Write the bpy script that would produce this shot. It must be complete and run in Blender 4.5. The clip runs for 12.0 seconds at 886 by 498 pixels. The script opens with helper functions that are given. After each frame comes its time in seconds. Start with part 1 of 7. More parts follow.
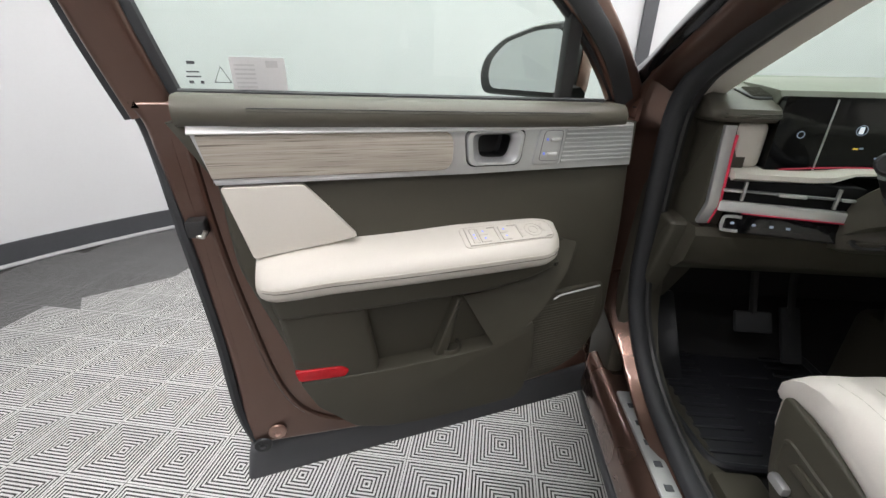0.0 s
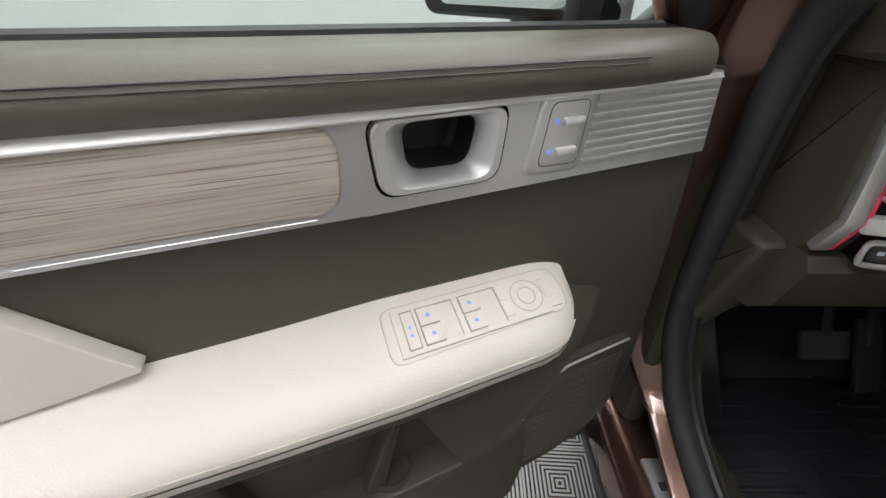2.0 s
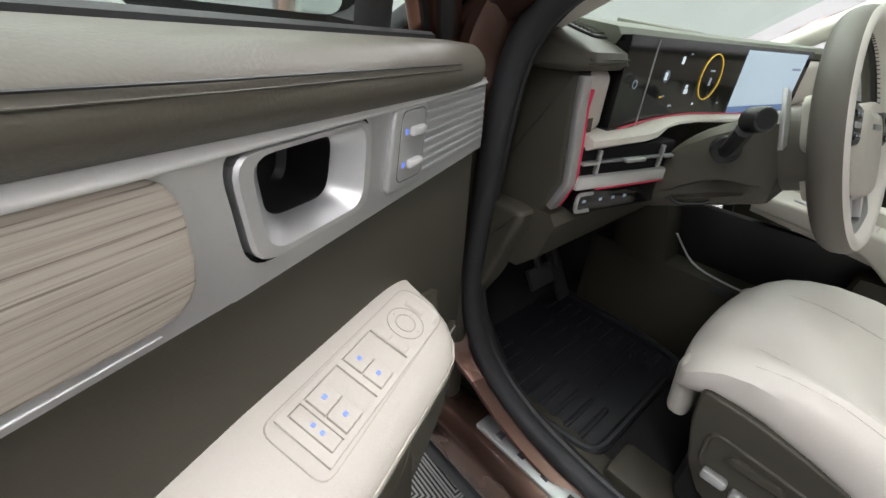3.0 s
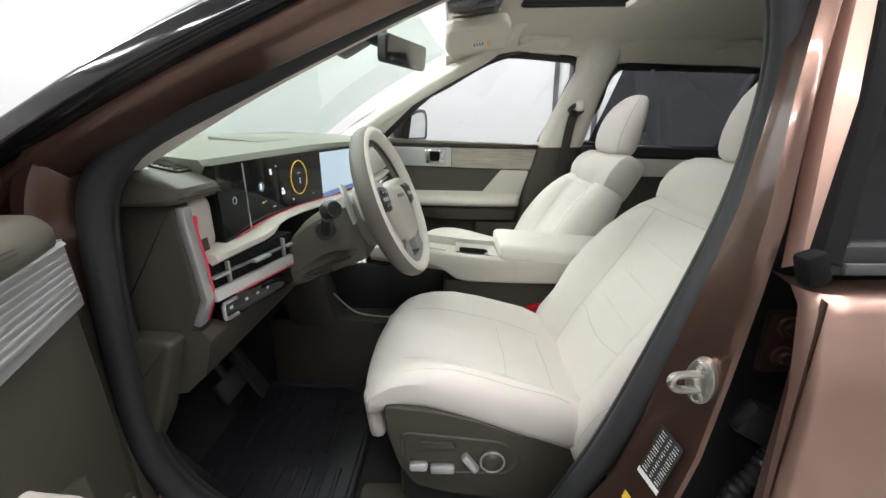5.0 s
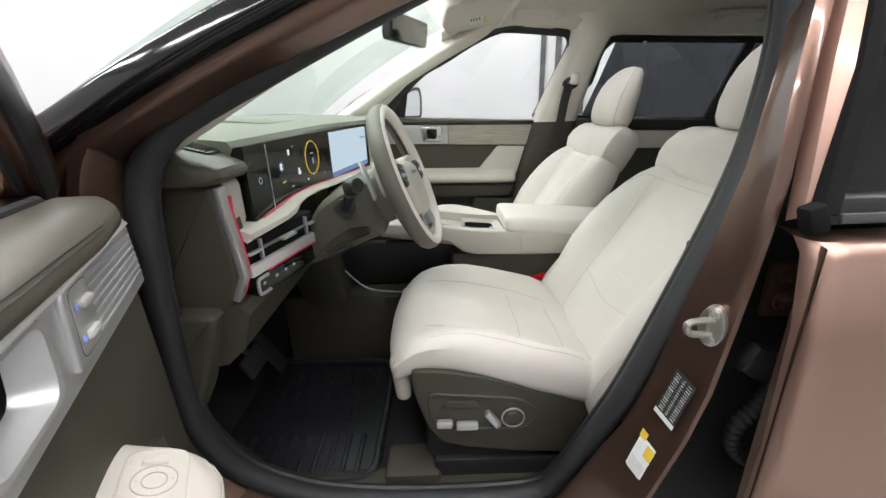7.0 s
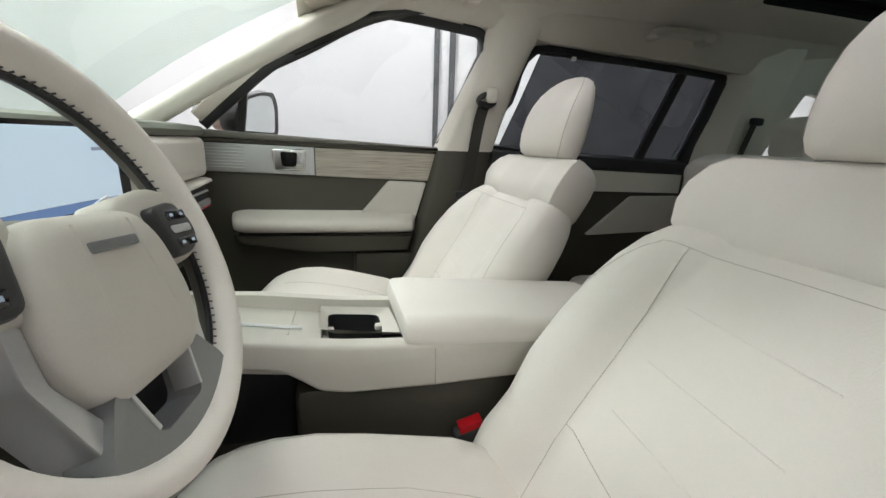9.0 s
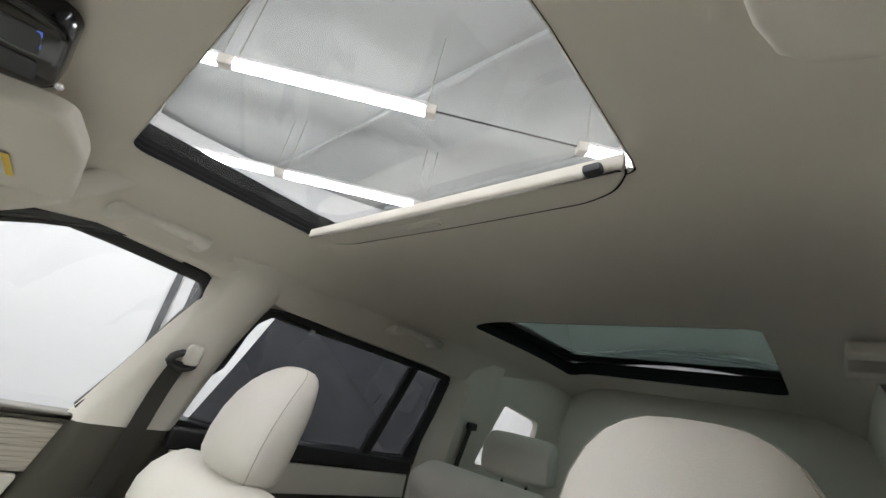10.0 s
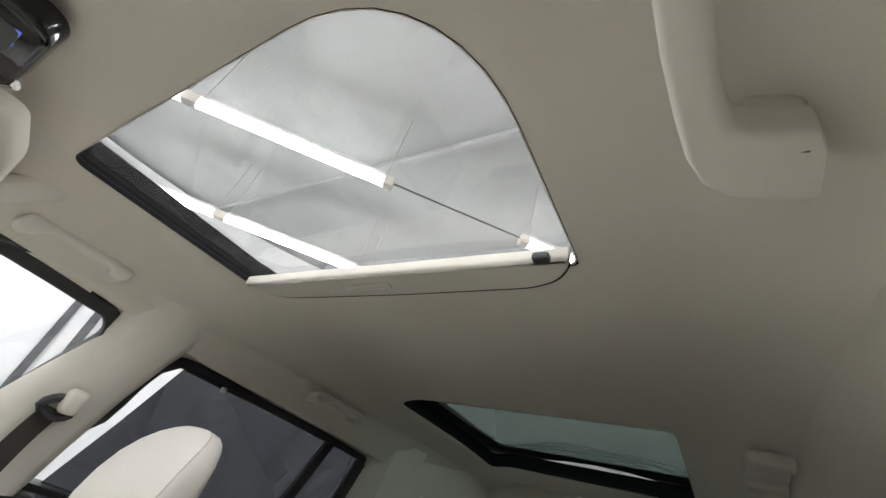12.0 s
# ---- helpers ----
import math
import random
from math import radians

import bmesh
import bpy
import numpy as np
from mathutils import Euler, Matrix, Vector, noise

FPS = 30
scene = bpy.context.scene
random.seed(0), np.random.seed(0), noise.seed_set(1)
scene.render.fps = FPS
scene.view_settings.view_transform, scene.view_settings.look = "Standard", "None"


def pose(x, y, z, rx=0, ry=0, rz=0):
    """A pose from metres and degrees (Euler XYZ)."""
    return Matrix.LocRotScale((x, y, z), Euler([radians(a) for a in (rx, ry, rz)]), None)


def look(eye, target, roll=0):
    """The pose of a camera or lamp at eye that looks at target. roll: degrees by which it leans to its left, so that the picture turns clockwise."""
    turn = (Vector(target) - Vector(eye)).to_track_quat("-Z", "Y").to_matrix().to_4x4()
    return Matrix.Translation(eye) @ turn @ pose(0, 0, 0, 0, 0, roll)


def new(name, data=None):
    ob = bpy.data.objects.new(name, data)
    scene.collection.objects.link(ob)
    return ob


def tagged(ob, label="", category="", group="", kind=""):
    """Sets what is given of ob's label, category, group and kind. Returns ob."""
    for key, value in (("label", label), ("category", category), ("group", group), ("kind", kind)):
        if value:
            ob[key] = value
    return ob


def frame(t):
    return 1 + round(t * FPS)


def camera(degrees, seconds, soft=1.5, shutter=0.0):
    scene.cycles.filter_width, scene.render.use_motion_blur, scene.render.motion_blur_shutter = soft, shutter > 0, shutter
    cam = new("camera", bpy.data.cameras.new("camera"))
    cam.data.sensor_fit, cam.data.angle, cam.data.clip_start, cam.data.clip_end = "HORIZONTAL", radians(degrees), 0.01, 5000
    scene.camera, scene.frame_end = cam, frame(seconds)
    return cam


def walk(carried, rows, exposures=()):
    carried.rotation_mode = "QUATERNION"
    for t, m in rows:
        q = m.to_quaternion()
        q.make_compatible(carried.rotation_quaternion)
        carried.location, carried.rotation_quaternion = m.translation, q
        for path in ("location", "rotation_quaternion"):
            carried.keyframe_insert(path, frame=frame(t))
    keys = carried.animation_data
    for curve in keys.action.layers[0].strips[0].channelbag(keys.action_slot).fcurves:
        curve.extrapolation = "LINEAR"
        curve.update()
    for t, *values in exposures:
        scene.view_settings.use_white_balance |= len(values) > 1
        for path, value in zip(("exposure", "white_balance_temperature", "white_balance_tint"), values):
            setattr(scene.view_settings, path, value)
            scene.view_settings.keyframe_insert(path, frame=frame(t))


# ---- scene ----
cam = camera(95.2, 12.0)
PATH = [
    (0, (-1.125, 0.029, 1.224), (-1.267, 1.857, 0.425), 1.2),
    (0.5, (-1.136, 0.057, 1.23), (-1.268, 1.867, 0.389), 0.8),
    (1, (-1.128, 0.226, 1.247), (-1.257, 2.003, 0.338), 0.2),
    (1.5, (-1.103, 0.39, 1.229), (-1.182, 2.128, 0.242), -0.2),
    (2, (-1.086, 0.47, 1.21), (-1.116, 2.148, 0.123), -0.4),
    (2.5, (-1.112, 0.515, 1.185), (-0.801, 2.148, 0.073), 2.9),
    (3, (-1.192, 0.563, 1.19), (0.022, 1.821, 0.218), 5.0),
    (3.5, (-1.226, 0.511, 1.228), (0.487, 1.153, 0.418), 0.7),
    (3.7, (-1.231, 0.49, 1.248), (0.555, 0.94, 0.471), 1.0),
    (5.3, (-1.248, 0.465, 1.26), (0.66, 0.496, 0.661), -0.5),
    (5.5, (-1.257, 0.482, 1.252), (0.641, 0.507, 0.62), -0.8),
    (6, (-1.29, 0.529, 1.256), (0.596, 0.538, 0.591), -1.3),
    (6.5, (-1.294, 0.534, 1.258), (0.588, 0.537, 0.58), -1.8),
    (8.5, (-0.944, 0.469, 1.23), (0.926, 0.377, 0.526), -3.1),
    (9, (-0.659, 0.434, 1.186), (1.201, -0.093, 0.673), 1.9),
    (9.5, (-0.459, 0.333, 1.211), (1.16, -0.829, 1.377), 7.6),
    (10, (-0.472, 0.271, 1.344), (0.858, -1.038, 2.062), 12.6),
    (10.5, (-0.474, 0.281, 1.351), (0.693, -0.996, 2.354), 16.0),
    (11, (-0.467, 0.287, 1.333), (0.629, -0.985, 2.42), 17.7),
    (11.5, (-0.462, 0.287, 1.325), (0.615, -0.998, 2.416), 18.1),
    (12, (-0.463, 0.284, 1.328), (0.595, -1.01, 2.426), 18.0),
]
EXPOSURES = [(0.0, 0.08), (1.0, 0.06), (2.5, 0.02), (3.5, 0.14), (5.5, 0.26), (6.7, 0.25), (8.5, 0.10), (9.0, 0.08), (9.5, -0.08), (10.0, 0.20), (10.5, 0.31), (12.0, 0.37)]
walk(cam, [(t, look(eye, target, roll)) for t, eye, target, roll in PATH], EXPOSURES)

# ---- world and lamps ----
world = bpy.data.worlds.new("world")
scene.world = world
world.use_nodes = True
world.node_tree.nodes["Background"].inputs[0].default_value = (0.9, 0.95, 1.0, 1)
world.node_tree.nodes["Background"].inputs[1].default_value = 0.02
scene.view_settings.exposure = 0.0

LAMP_Z = 3.05
LAMP_DIR = Vector((-0.68, -0.735, 0)).normalized()
LAMP_SIDE = Vector((0.735, -0.68, 0))
LAMP_POWER = 9.0


# ---- materials ----
def material(name, colour, rough=0.5, metal=0.0, var=0.12, scale=6.0, fine=180.0, bump=0.1, depth=0.001, coat=0.0, spec=0.5, stretch=(1, 1, 1), random=0.0):
    m = bpy.data.materials.new(name)
    m.use_nodes = True
    nt = m.node_tree
    b = nt.nodes["Principled BSDF"]
    b.inputs["Roughness"].default_value = rough
    b.inputs["Metallic"].default_value = metal
    b.inputs["Coat Weight"].default_value = coat
    b.inputs["Coat Roughness"].default_value = 0.06
    b.inputs["Specular IOR Level"].default_value = spec
    tc = nt.nodes.new("ShaderNodeTexCoord")
    mp = nt.nodes.new("ShaderNodeMapping")
    mp.inputs["Scale"].default_value = stretch
    nt.links.new(tc.outputs["Object"], mp.inputs["Vector"])
    big = nt.nodes.new("ShaderNodeTexNoise")
    big.inputs["Scale"].default_value = scale
    big.inputs["Detail"].default_value = 4
    small = nt.nodes.new("ShaderNodeTexNoise")
    small.inputs["Scale"].default_value = fine
    small.inputs["Detail"].default_value = 3
    for n in (big, small):
        nt.links.new(mp.outputs["Vector"], n.inputs["Vector"])
    ramp = nt.nodes.new("ShaderNodeValToRGB")
    c = Vector(colour[:3])
    lo, hi = c * (1 - var), c * (1 + var)
    ramp.color_ramp.elements[0].position, ramp.color_ramp.elements[1].position = 0.3, 0.7
    ramp.color_ramp.elements[0].color = (*lo, 1)
    ramp.color_ramp.elements[1].color = (*[min(v, 0.95) for v in hi], 1)
    mix = nt.nodes.new("ShaderNodeMath")
    mix.operation = "MULTIPLY_ADD"
    mix.inputs[1].default_value = 0.35
    nt.links.new(small.outputs["Fac"], mix.inputs[0])
    sc = nt.nodes.new("ShaderNodeMath")
    sc.operation = "MULTIPLY"
    sc.inputs[1].default_value = 0.65
    nt.links.new(big.outputs["Fac"], sc.inputs[0])
    nt.links.new(sc.outputs[0], mix.inputs[2])
    fac = mix.outputs[0]
    if random:
        oi = nt.nodes.new("ShaderNodeObjectInfo")
        add = nt.nodes.new("ShaderNodeMath")
        add.operation = "MULTIPLY_ADD"
        add.inputs[1].default_value = random
        nt.links.new(oi.outputs["Random"], add.inputs[0])
        nt.links.new(fac, add.inputs[2])
        fac = add.outputs[0]
    nt.links.new(fac, ramp.inputs["Fac"])
    nt.links.new(ramp.outputs["Color"], b.inputs["Base Color"])
    rr = nt.nodes.new("ShaderNodeMapRange")
    rr.inputs["To Min"].default_value = max(rough - 0.06, 0.02)
    rr.inputs["To Max"].default_value = min(rough + 0.06, 1)
    nt.links.new(big.outputs["Fac"], rr.inputs["Value"])
    nt.links.new(rr.outputs["Result"], b.inputs["Roughness"])
    if bump:
        bp = nt.nodes.new("ShaderNodeBump")
        bp.inputs["Strength"].default_value = bump
        bp.inputs["Distance"].default_value = depth
        nt.links.new(small.outputs["Fac"], bp.inputs["Height"])
        nt.links.new(bp.outputs["Normal"], b.inputs["Normal"])
    return m


def leather(name, colour, rough=0.5):
    """Grained leather: cells for the grain, broad noise for the tone."""
    m = material(name, colour, rough, var=0.04, scale=5, fine=420, bump=0.0)
    nt = m.node_tree
    b = nt.nodes["Principled BSDF"]
    tc = nt.nodes.new("ShaderNodeTexCoord")
    v = nt.nodes.new("ShaderNodeTexVoronoi")
    v.inputs["Scale"].default_value = 520
    nt.links.new(tc.outputs["Object"], v.inputs["Vector"])
    w = nt.nodes.new("ShaderNodeTexNoise")
    w.inputs["Scale"].default_value = 14
    nt.links.new(tc.outputs["Object"], w.inputs["Vector"])
    b1 = nt.nodes.new("ShaderNodeBump")
    b1.inputs["Strength"].default_value, b1.inputs["Distance"].default_value = 0.18, 0.0006
    nt.links.new(v.outputs["Distance"], b1.inputs["Height"])
    b2 = nt.nodes.new("ShaderNodeBump")
    b2.inputs["Strength"].default_value, b2.inputs["Distance"].default_value = 0.25, 0.006
    nt.links.new(w.outputs["Fac"], b2.inputs["Height"])
    nt.links.new(b1.outputs["Normal"], b2.inputs["Normal"])
    nt.links.new(b2.outputs["Normal"], b.inputs["Normal"])
    return m


def glass(name, tint, gloss=1.0, haze=0.0):
    m = bpy.data.materials.new(name)
    m.use_nodes = True
    nt = m.node_tree
    nt.nodes.remove(nt.nodes["Principled BSDF"])
    out = nt.nodes["Material Output"]
    tr = nt.nodes.new("ShaderNodeBsdfTransparent")
    tr.inputs[0].default_value = (*tint, 1)
    gl = nt.nodes.new("ShaderNodeBsdfGlossy")
    gl.inputs["Roughness"].default_value = 0.02
    gl.inputs["Color"].default_value = (1, 1, 1, 1)
    lw = nt.nodes.new("ShaderNodeLayerWeight")
    lw.inputs["Blend"].default_value = 0.5
    pw_ = nt.nodes.new("ShaderNodeMath")
    pw_.operation = "POWER"
    pw_.inputs[1].default_value = 4.0
    nt.links.new(lw.outputs["Facing"], pw_.inputs[0])
    fr = nt.nodes.new("ShaderNodeMath")
    fr.operation = "MULTIPLY_ADD"
    fr.inputs[1].default_value, fr.inputs[2].default_value = 0.7 * gloss, 0.04 * gloss
    nt.links.new(pw_.outputs[0], fr.inputs[0])
    mx = nt.nodes.new("ShaderNodeMixShader")
    nt.links.new(fr.outputs[0], mx.inputs[0])
    nt.links.new(tr.outputs[0], mx.inputs[1])
    nt.links.new(gl.outputs[0], mx.inputs[2])
    last = mx
    if haze:
        df = nt.nodes.new("ShaderNodeBsdfDiffuse")
        df.inputs[0].default_value = (0.75, 0.78, 0.8, 1)
        no = nt.nodes.new("ShaderNodeTexNoise")
        no.inputs["Scale"].default_value, no.inputs["Detail"].default_value, no.inputs["Distortion"].default_value = 5, 5, 1.5
        tc = nt.nodes.new("ShaderNodeTexCoord")
        nt.links.new(tc.outputs["Object"], no.inputs["Vector"])
        mr = nt.nodes.new("ShaderNodeMapRange")
        mr.inputs["From Min"].default_value, mr.inputs["From Max"].default_value = 0.42, 0.75
        mr.inputs["To Min"].default_value, mr.inputs["To Max"].default_value = haze * 0.3, haze
        nt.links.new(no.outputs["Fac"], mr.inputs["Value"])
        m2 = nt.nodes.new("ShaderNodeMixShader")
        nt.links.new(mr.outputs["Result"], m2.inputs[0])
        nt.links.new(mx.outputs[0], m2.inputs[1])
        nt.links.new(df.outputs[0], m2.inputs[2])
        last = m2
    nt.links.new(last.outputs[0], out.inputs["Surface"])
    return m


def glow(name, colour, strength):
    m = bpy.data.materials.new(name)
    m.use_nodes = True
    b = m.node_tree.nodes["Principled BSDF"]
    b.inputs["Base Color"].default_value = (*colour, 1)
    b.inputs["Emission Color"].default_value = (*colour, 1)
    b.inputs["Emission Strength"].default_value = strength
    return m


def wood_material():
    """Pale washed wood: thin dark pores along the grain over a faint wide figure."""
    m = bpy.data.materials.new("washed_wood")
    m.use_nodes = True
    nt = m.node_tree
    bsdf = nt.nodes["Principled BSDF"]
    bsdf.inputs["Roughness"].default_value = 0.6
    co = nt.nodes.new("ShaderNodeTexCoord")

    def grain(stretch, detail):
        mp = nt.nodes.new("ShaderNodeMapping")
        mp.inputs["Scale"].default_value = stretch
        nt.links.new(co.outputs["Object"], mp.inputs["Vector"])
        nz = nt.nodes.new("ShaderNodeTexNoise")
        nz.inputs["Scale"].default_value = 1.0
        nz.inputs["Detail"].default_value = detail
        nt.links.new(mp.outputs["Vector"], nz.inputs["Vector"])
        return nz.outputs["Fac"]

    def ramp(fac, stops):
        r = nt.nodes.new("ShaderNodeValToRGB")
        el = r.color_ramp.elements
        el[0].position, el[0].color = stops[0]
        el[1].position, el[1].color = stops[-1]
        for p, c in stops[1:-1]:
            el.new(p).color = c
        nt.links.new(fac, r.inputs["Fac"])
        return r.outputs["Color"]

    pores = grain((9, 9, 800), 2.0)
    lines = ramp(pores, [(0.33, (0.38, 0.36, 0.34, 1)), (0.41, (0.86, 0.85, 0.84, 1)), (0.60, (1, 1, 1, 1))])
    figure = ramp(grain((5, 5, 190), 3.0), [(0.30, (0.350, 0.310, 0.262, 1)), (0.70, (0.460, 0.418, 0.362, 1))])
    mix = nt.nodes.new("ShaderNodeMix")
    mix.data_type, mix.blend_type = "RGBA", "MULTIPLY"
    mix.inputs["Factor"].default_value = 1.0
    nt.links.new(figure, mix.inputs["A"])
    nt.links.new(lines, mix.inputs["B"])
    nt.links.new(mix.outputs["Result"], bsdf.inputs["Base Color"])
    bp = nt.nodes.new("ShaderNodeBump")
    bp.inputs["Strength"].default_value = 0.4
    bp.inputs["Distance"].default_value = 0.0006
    nt.links.new(pores, bp.inputs["Height"])
    nt.links.new(bp.outputs["Normal"], bsdf.inputs["Normal"])
    return m


CREAM = leather("cream_leather", (0.735, 0.69, 0.645), 0.52)
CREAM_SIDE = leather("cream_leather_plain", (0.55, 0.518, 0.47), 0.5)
SPOKE_GREY = material("satin_grey_plastic", (0.24, 0.245, 0.25), 0.38, metal=0.5, var=0.06, fine=400, bump=0.08)
THREAD = material("pale_thread", (0.46, 0.43, 0.38), 0.8, var=0.1, bump=0)
OLIVE = material("olive_plastic", (0.050, 0.0455, 0.033), 0.55, var=0.10, fine=500, bump=0.22, depth=0.0006)
OLIVE_SOFT = leather("olive_leather", (0.082, 0.075, 0.058), 0.5)
DASH_TOP = leather("sage_dash_skin", (0.118, 0.122, 0.098), 0.6)
TAUPE = leather("taupe_leather", (0.135, 0.123, 0.105), 0.5)
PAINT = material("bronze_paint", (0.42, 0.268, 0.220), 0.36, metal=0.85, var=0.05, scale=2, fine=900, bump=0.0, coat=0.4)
# Bronze again, darkened: the shade on jambs and inner edges is in the colour.
SHADED_PAINT = material("bronze_paint_shaded", (0.155, 0.091, 0.071), 0.28, metal=0.85, var=0.03, scale=2, fine=900, bump=0.0, coat=0.7)
TRIM_SILVER = material("satin_trim_paint", (0.62, 0.62, 0.61), 0.38, metal=0.35, var=0.03, scale=4, fine=500, bump=0.05, depth=0.0003)
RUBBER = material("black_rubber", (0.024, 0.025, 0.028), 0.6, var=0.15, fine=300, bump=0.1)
BLACK = material("black_plastic", (0.018, 0.018, 0.019), 0.45, var=0.2, fine=300, bump=0.15)
SEAL_BLACK = material("matte_black_seal", (0.007, 0.007, 0.0075), 0.85, var=0.2, fine=300, bump=0.1, spec=0.15)
CLAD = material("grey_cladding", (0.06, 0.062, 0.068), 0.6, var=0.12, fine=400, bump=0.25)
GLOSS_BLACK = material("gloss_black", (0.006, 0.006, 0.007), 0.08, var=0.1, bump=0)
SILVER = material("satin_silver", (0.60, 0.605, 0.61), 0.40, metal=0.8, var=0.04, scale=4, fine=500, bump=0.06, depth=0.0003)
CHROME = material("bright_metal", (0.75, 0.75, 0.74), 0.18, metal=1.0, var=0.03, bump=0)
STEEL = material("zinc_steel", (0.55, 0.54, 0.50), 0.38, metal=1.0, var=0.08, fine=200, bump=0.08)
WOOD = wood_material()
RED = material("red_reflector", (0.42, 0.006, 0.012), 0.2, var=0.08, bump=0.0)
RED_GLOW = glow("red_light_strip", (0.52, 0.03, 0.07), 0.12)
CARPET = material("black_carpet", (0.015, 0.015, 0.016), 0.95, var=0.25, fine=700, bump=0.6, depth=0.003)
MAT_RUBBER = material("mat_rubber", (0.015, 0.0155, 0.019), 0.42, var=0.2, fine=250, bump=0.15)
HEADLINER = material("headliner_cloth", (0.70, 0.655, 0.59), 0.9, var=0.04, scale=3, fine=900, bump=0.25, depth=0.0008)
PILLAR = material("pale_trim_plastic", (0.70, 0.66, 0.60), 0.7, var=0.03, fine=600, bump=0.15)
WEBBING = material("belt_webbing", (0.045, 0.042, 0.036), 0.8, var=0.2, fine=600, bump=0.4)
WALL = material("white_wall_paint", (0.47, 0.475, 0.48), 0.7, var=0.025, scale=1.2, fine=60, bump=0.05)
WALL_DARK = material("dark_post_paint", (0.036, 0.038, 0.042), 0.6, var=0.15, fine=80, bump=0.1)
CEIL = material("grey_roof_deck", (0.37, 0.38, 0.38), 0.8, var=0.12, scale=0.9, fine=30, bump=0.2)
TILE_LIGHT = material("pale_floor_tile", (0.50, 0.50, 0.485), 0.5, var=0.10, scale=3, fine=150, bump=0.1, random=0.25)
TILE_GREY = material("grey_floor_tile", (0.16, 0.16, 0.158), 0.5, var=0.12, scale=3, fine=150, bump=0.1, random=0.3)
FLOOR_BASE = material("dark_subfloor", (0.035, 0.034, 0.032), 0.8, var=0.2, bump=0.1)
GLASS_SIDE = glass("green_side_glass", (0.80, 0.90, 0.84))
GLASS_CLEAR = glass("clear_side_glass", (0.86, 0.88, 0.88))
GLASS_SCREEN = glass("windscreen_glass", (0.71, 0.81, 0.745), gloss=0.35)
GLASS_PRIVACY = glass("privacy_glass", (0.06, 0.062, 0.07))
GLASS_ROOF = glass("roof_glass", (0.78, 0.80, 0.80), haze=0.22)
GLASS_REAR = glass("rear_roof_glass", (0.10, 0.135, 0.125), haze=0.02)
MIRROR = material("mirror_silver", (0.80, 0.83, 0.83), 0.03, metal=1.0, var=0.01, bump=0)
TUBE_GLOW = glow("lamp_tube_glow", (1.0, 0.985, 0.985), 36.0)
PAPER = material("white_paper", (0.72, 0.72, 0.72), 0.7, var=0.04, bump=0.05)
PRINT = material("black_print", (0.02, 0.02, 0.02), 0.6, bump=0)
YELLOW = material("yellow_print", (0.75, 0.50, 0.05), 0.6, var=0.05, bump=0)
WHITE_INK = material("white_print", (0.6, 0.6, 0.6), 0.6, bump=0)
SCREEN_ON = glow("screen_map", (0.50, 0.62, 0.74), 0.45)
SCREEN_BAR = glow("screen_bar", (0.10, 0.17, 0.33), 0.6)
ICON_WHITE = glow("icon_white", (0.75, 0.85, 0.95), 0.45)
ICON_DIM = glow("icon_dim", (0.30, 0.36, 0.46), 0.18)
ICON_AMBER = glow("icon_amber", (0.85, 0.55, 0.07), 0.36)
ICON_BLUE = glow("icon_blue", (0.16, 0.26, 0.9), 0.35)


# ---- builders ----
def thing(name, at, label, category, group="", kind=""):
    ob = new(name)
    ob.location = at
    ob.empty_display_size = 0.05
    return tagged(ob, label, category, group, kind)


def part(name, bm, mat, parent=None, label="", smooth=True, angle=40, weld=True):
    """Link a bmesh, modelled in world places, as one mesh under a thing or a part."""
    if weld:
        bmesh.ops.remove_doubles(bm, verts=bm.verts, dist=1e-5)
    bmesh.ops.recalc_face_normals(bm, faces=bm.faces)
    me = bpy.data.meshes.new(name)
    bm.to_mesh(me)
    bm.free()
    mats = mat if isinstance(mat, (list, tuple)) else [mat]
    for m in mats:
        me.materials.append(m)
    ob = new(name, me)
    if parent:
        ob.parent = parent
        base = parent
        while base.parent:
            base = base.parent
        ob.matrix_parent_inverse = base.matrix_basis.inverted() if parent is base else Matrix()
    if smooth:
        for f in me.polygons:
            f.use_smooth = len(f.vertices) <= 4
        me.set_sharp_from_angle(angle=radians(angle))
    if label:
        ob["label"] = label
    return ob


def single(name, bm, mat, label, category, group="", kind="", **k):
    return tagged(part(name, bm, mat, None, **k), label, category, group, kind)


def bmn():
    return bmesh.new()


def rbox(bm, c, s, r=0.006, rot=None, seg=2, taper=None):
    """A box with rounded edges; taper scales its top in x and y."""
    g = bmesh.ops.create_cube(bm, size=1.0)
    vs = g["verts"]
    for v in vs:
        v.co = Vector((v.co.x * s[0], v.co.y * s[1], v.co.z * s[2]))
        if taper and v.co.z > 0:
            v.co.x *= taper[0]
            v.co.y *= taper[1]
    if r > 0:
        es = list({e for v in vs for e in v.link_edges})
        rr = min(r, 0.49 * min(s))
        out = bmesh.ops.bevel(bm, geom=es, offset=rr, segments=seg, profile=0.5, affect="EDGES", clamp_overlap=True)
        vs = list({v for f in out["faces"] for v in f.verts} | {v for v in vs if v.is_valid})
    m = Matrix.Translation(c) @ (rot.to_4x4() if rot else Matrix())
    bmesh.ops.transform(bm, matrix=m, verts=vs)
    return bm


def rot(x=0, y=0, z=0):
    return Euler((radians(x), radians(y), radians(z))).to_matrix()


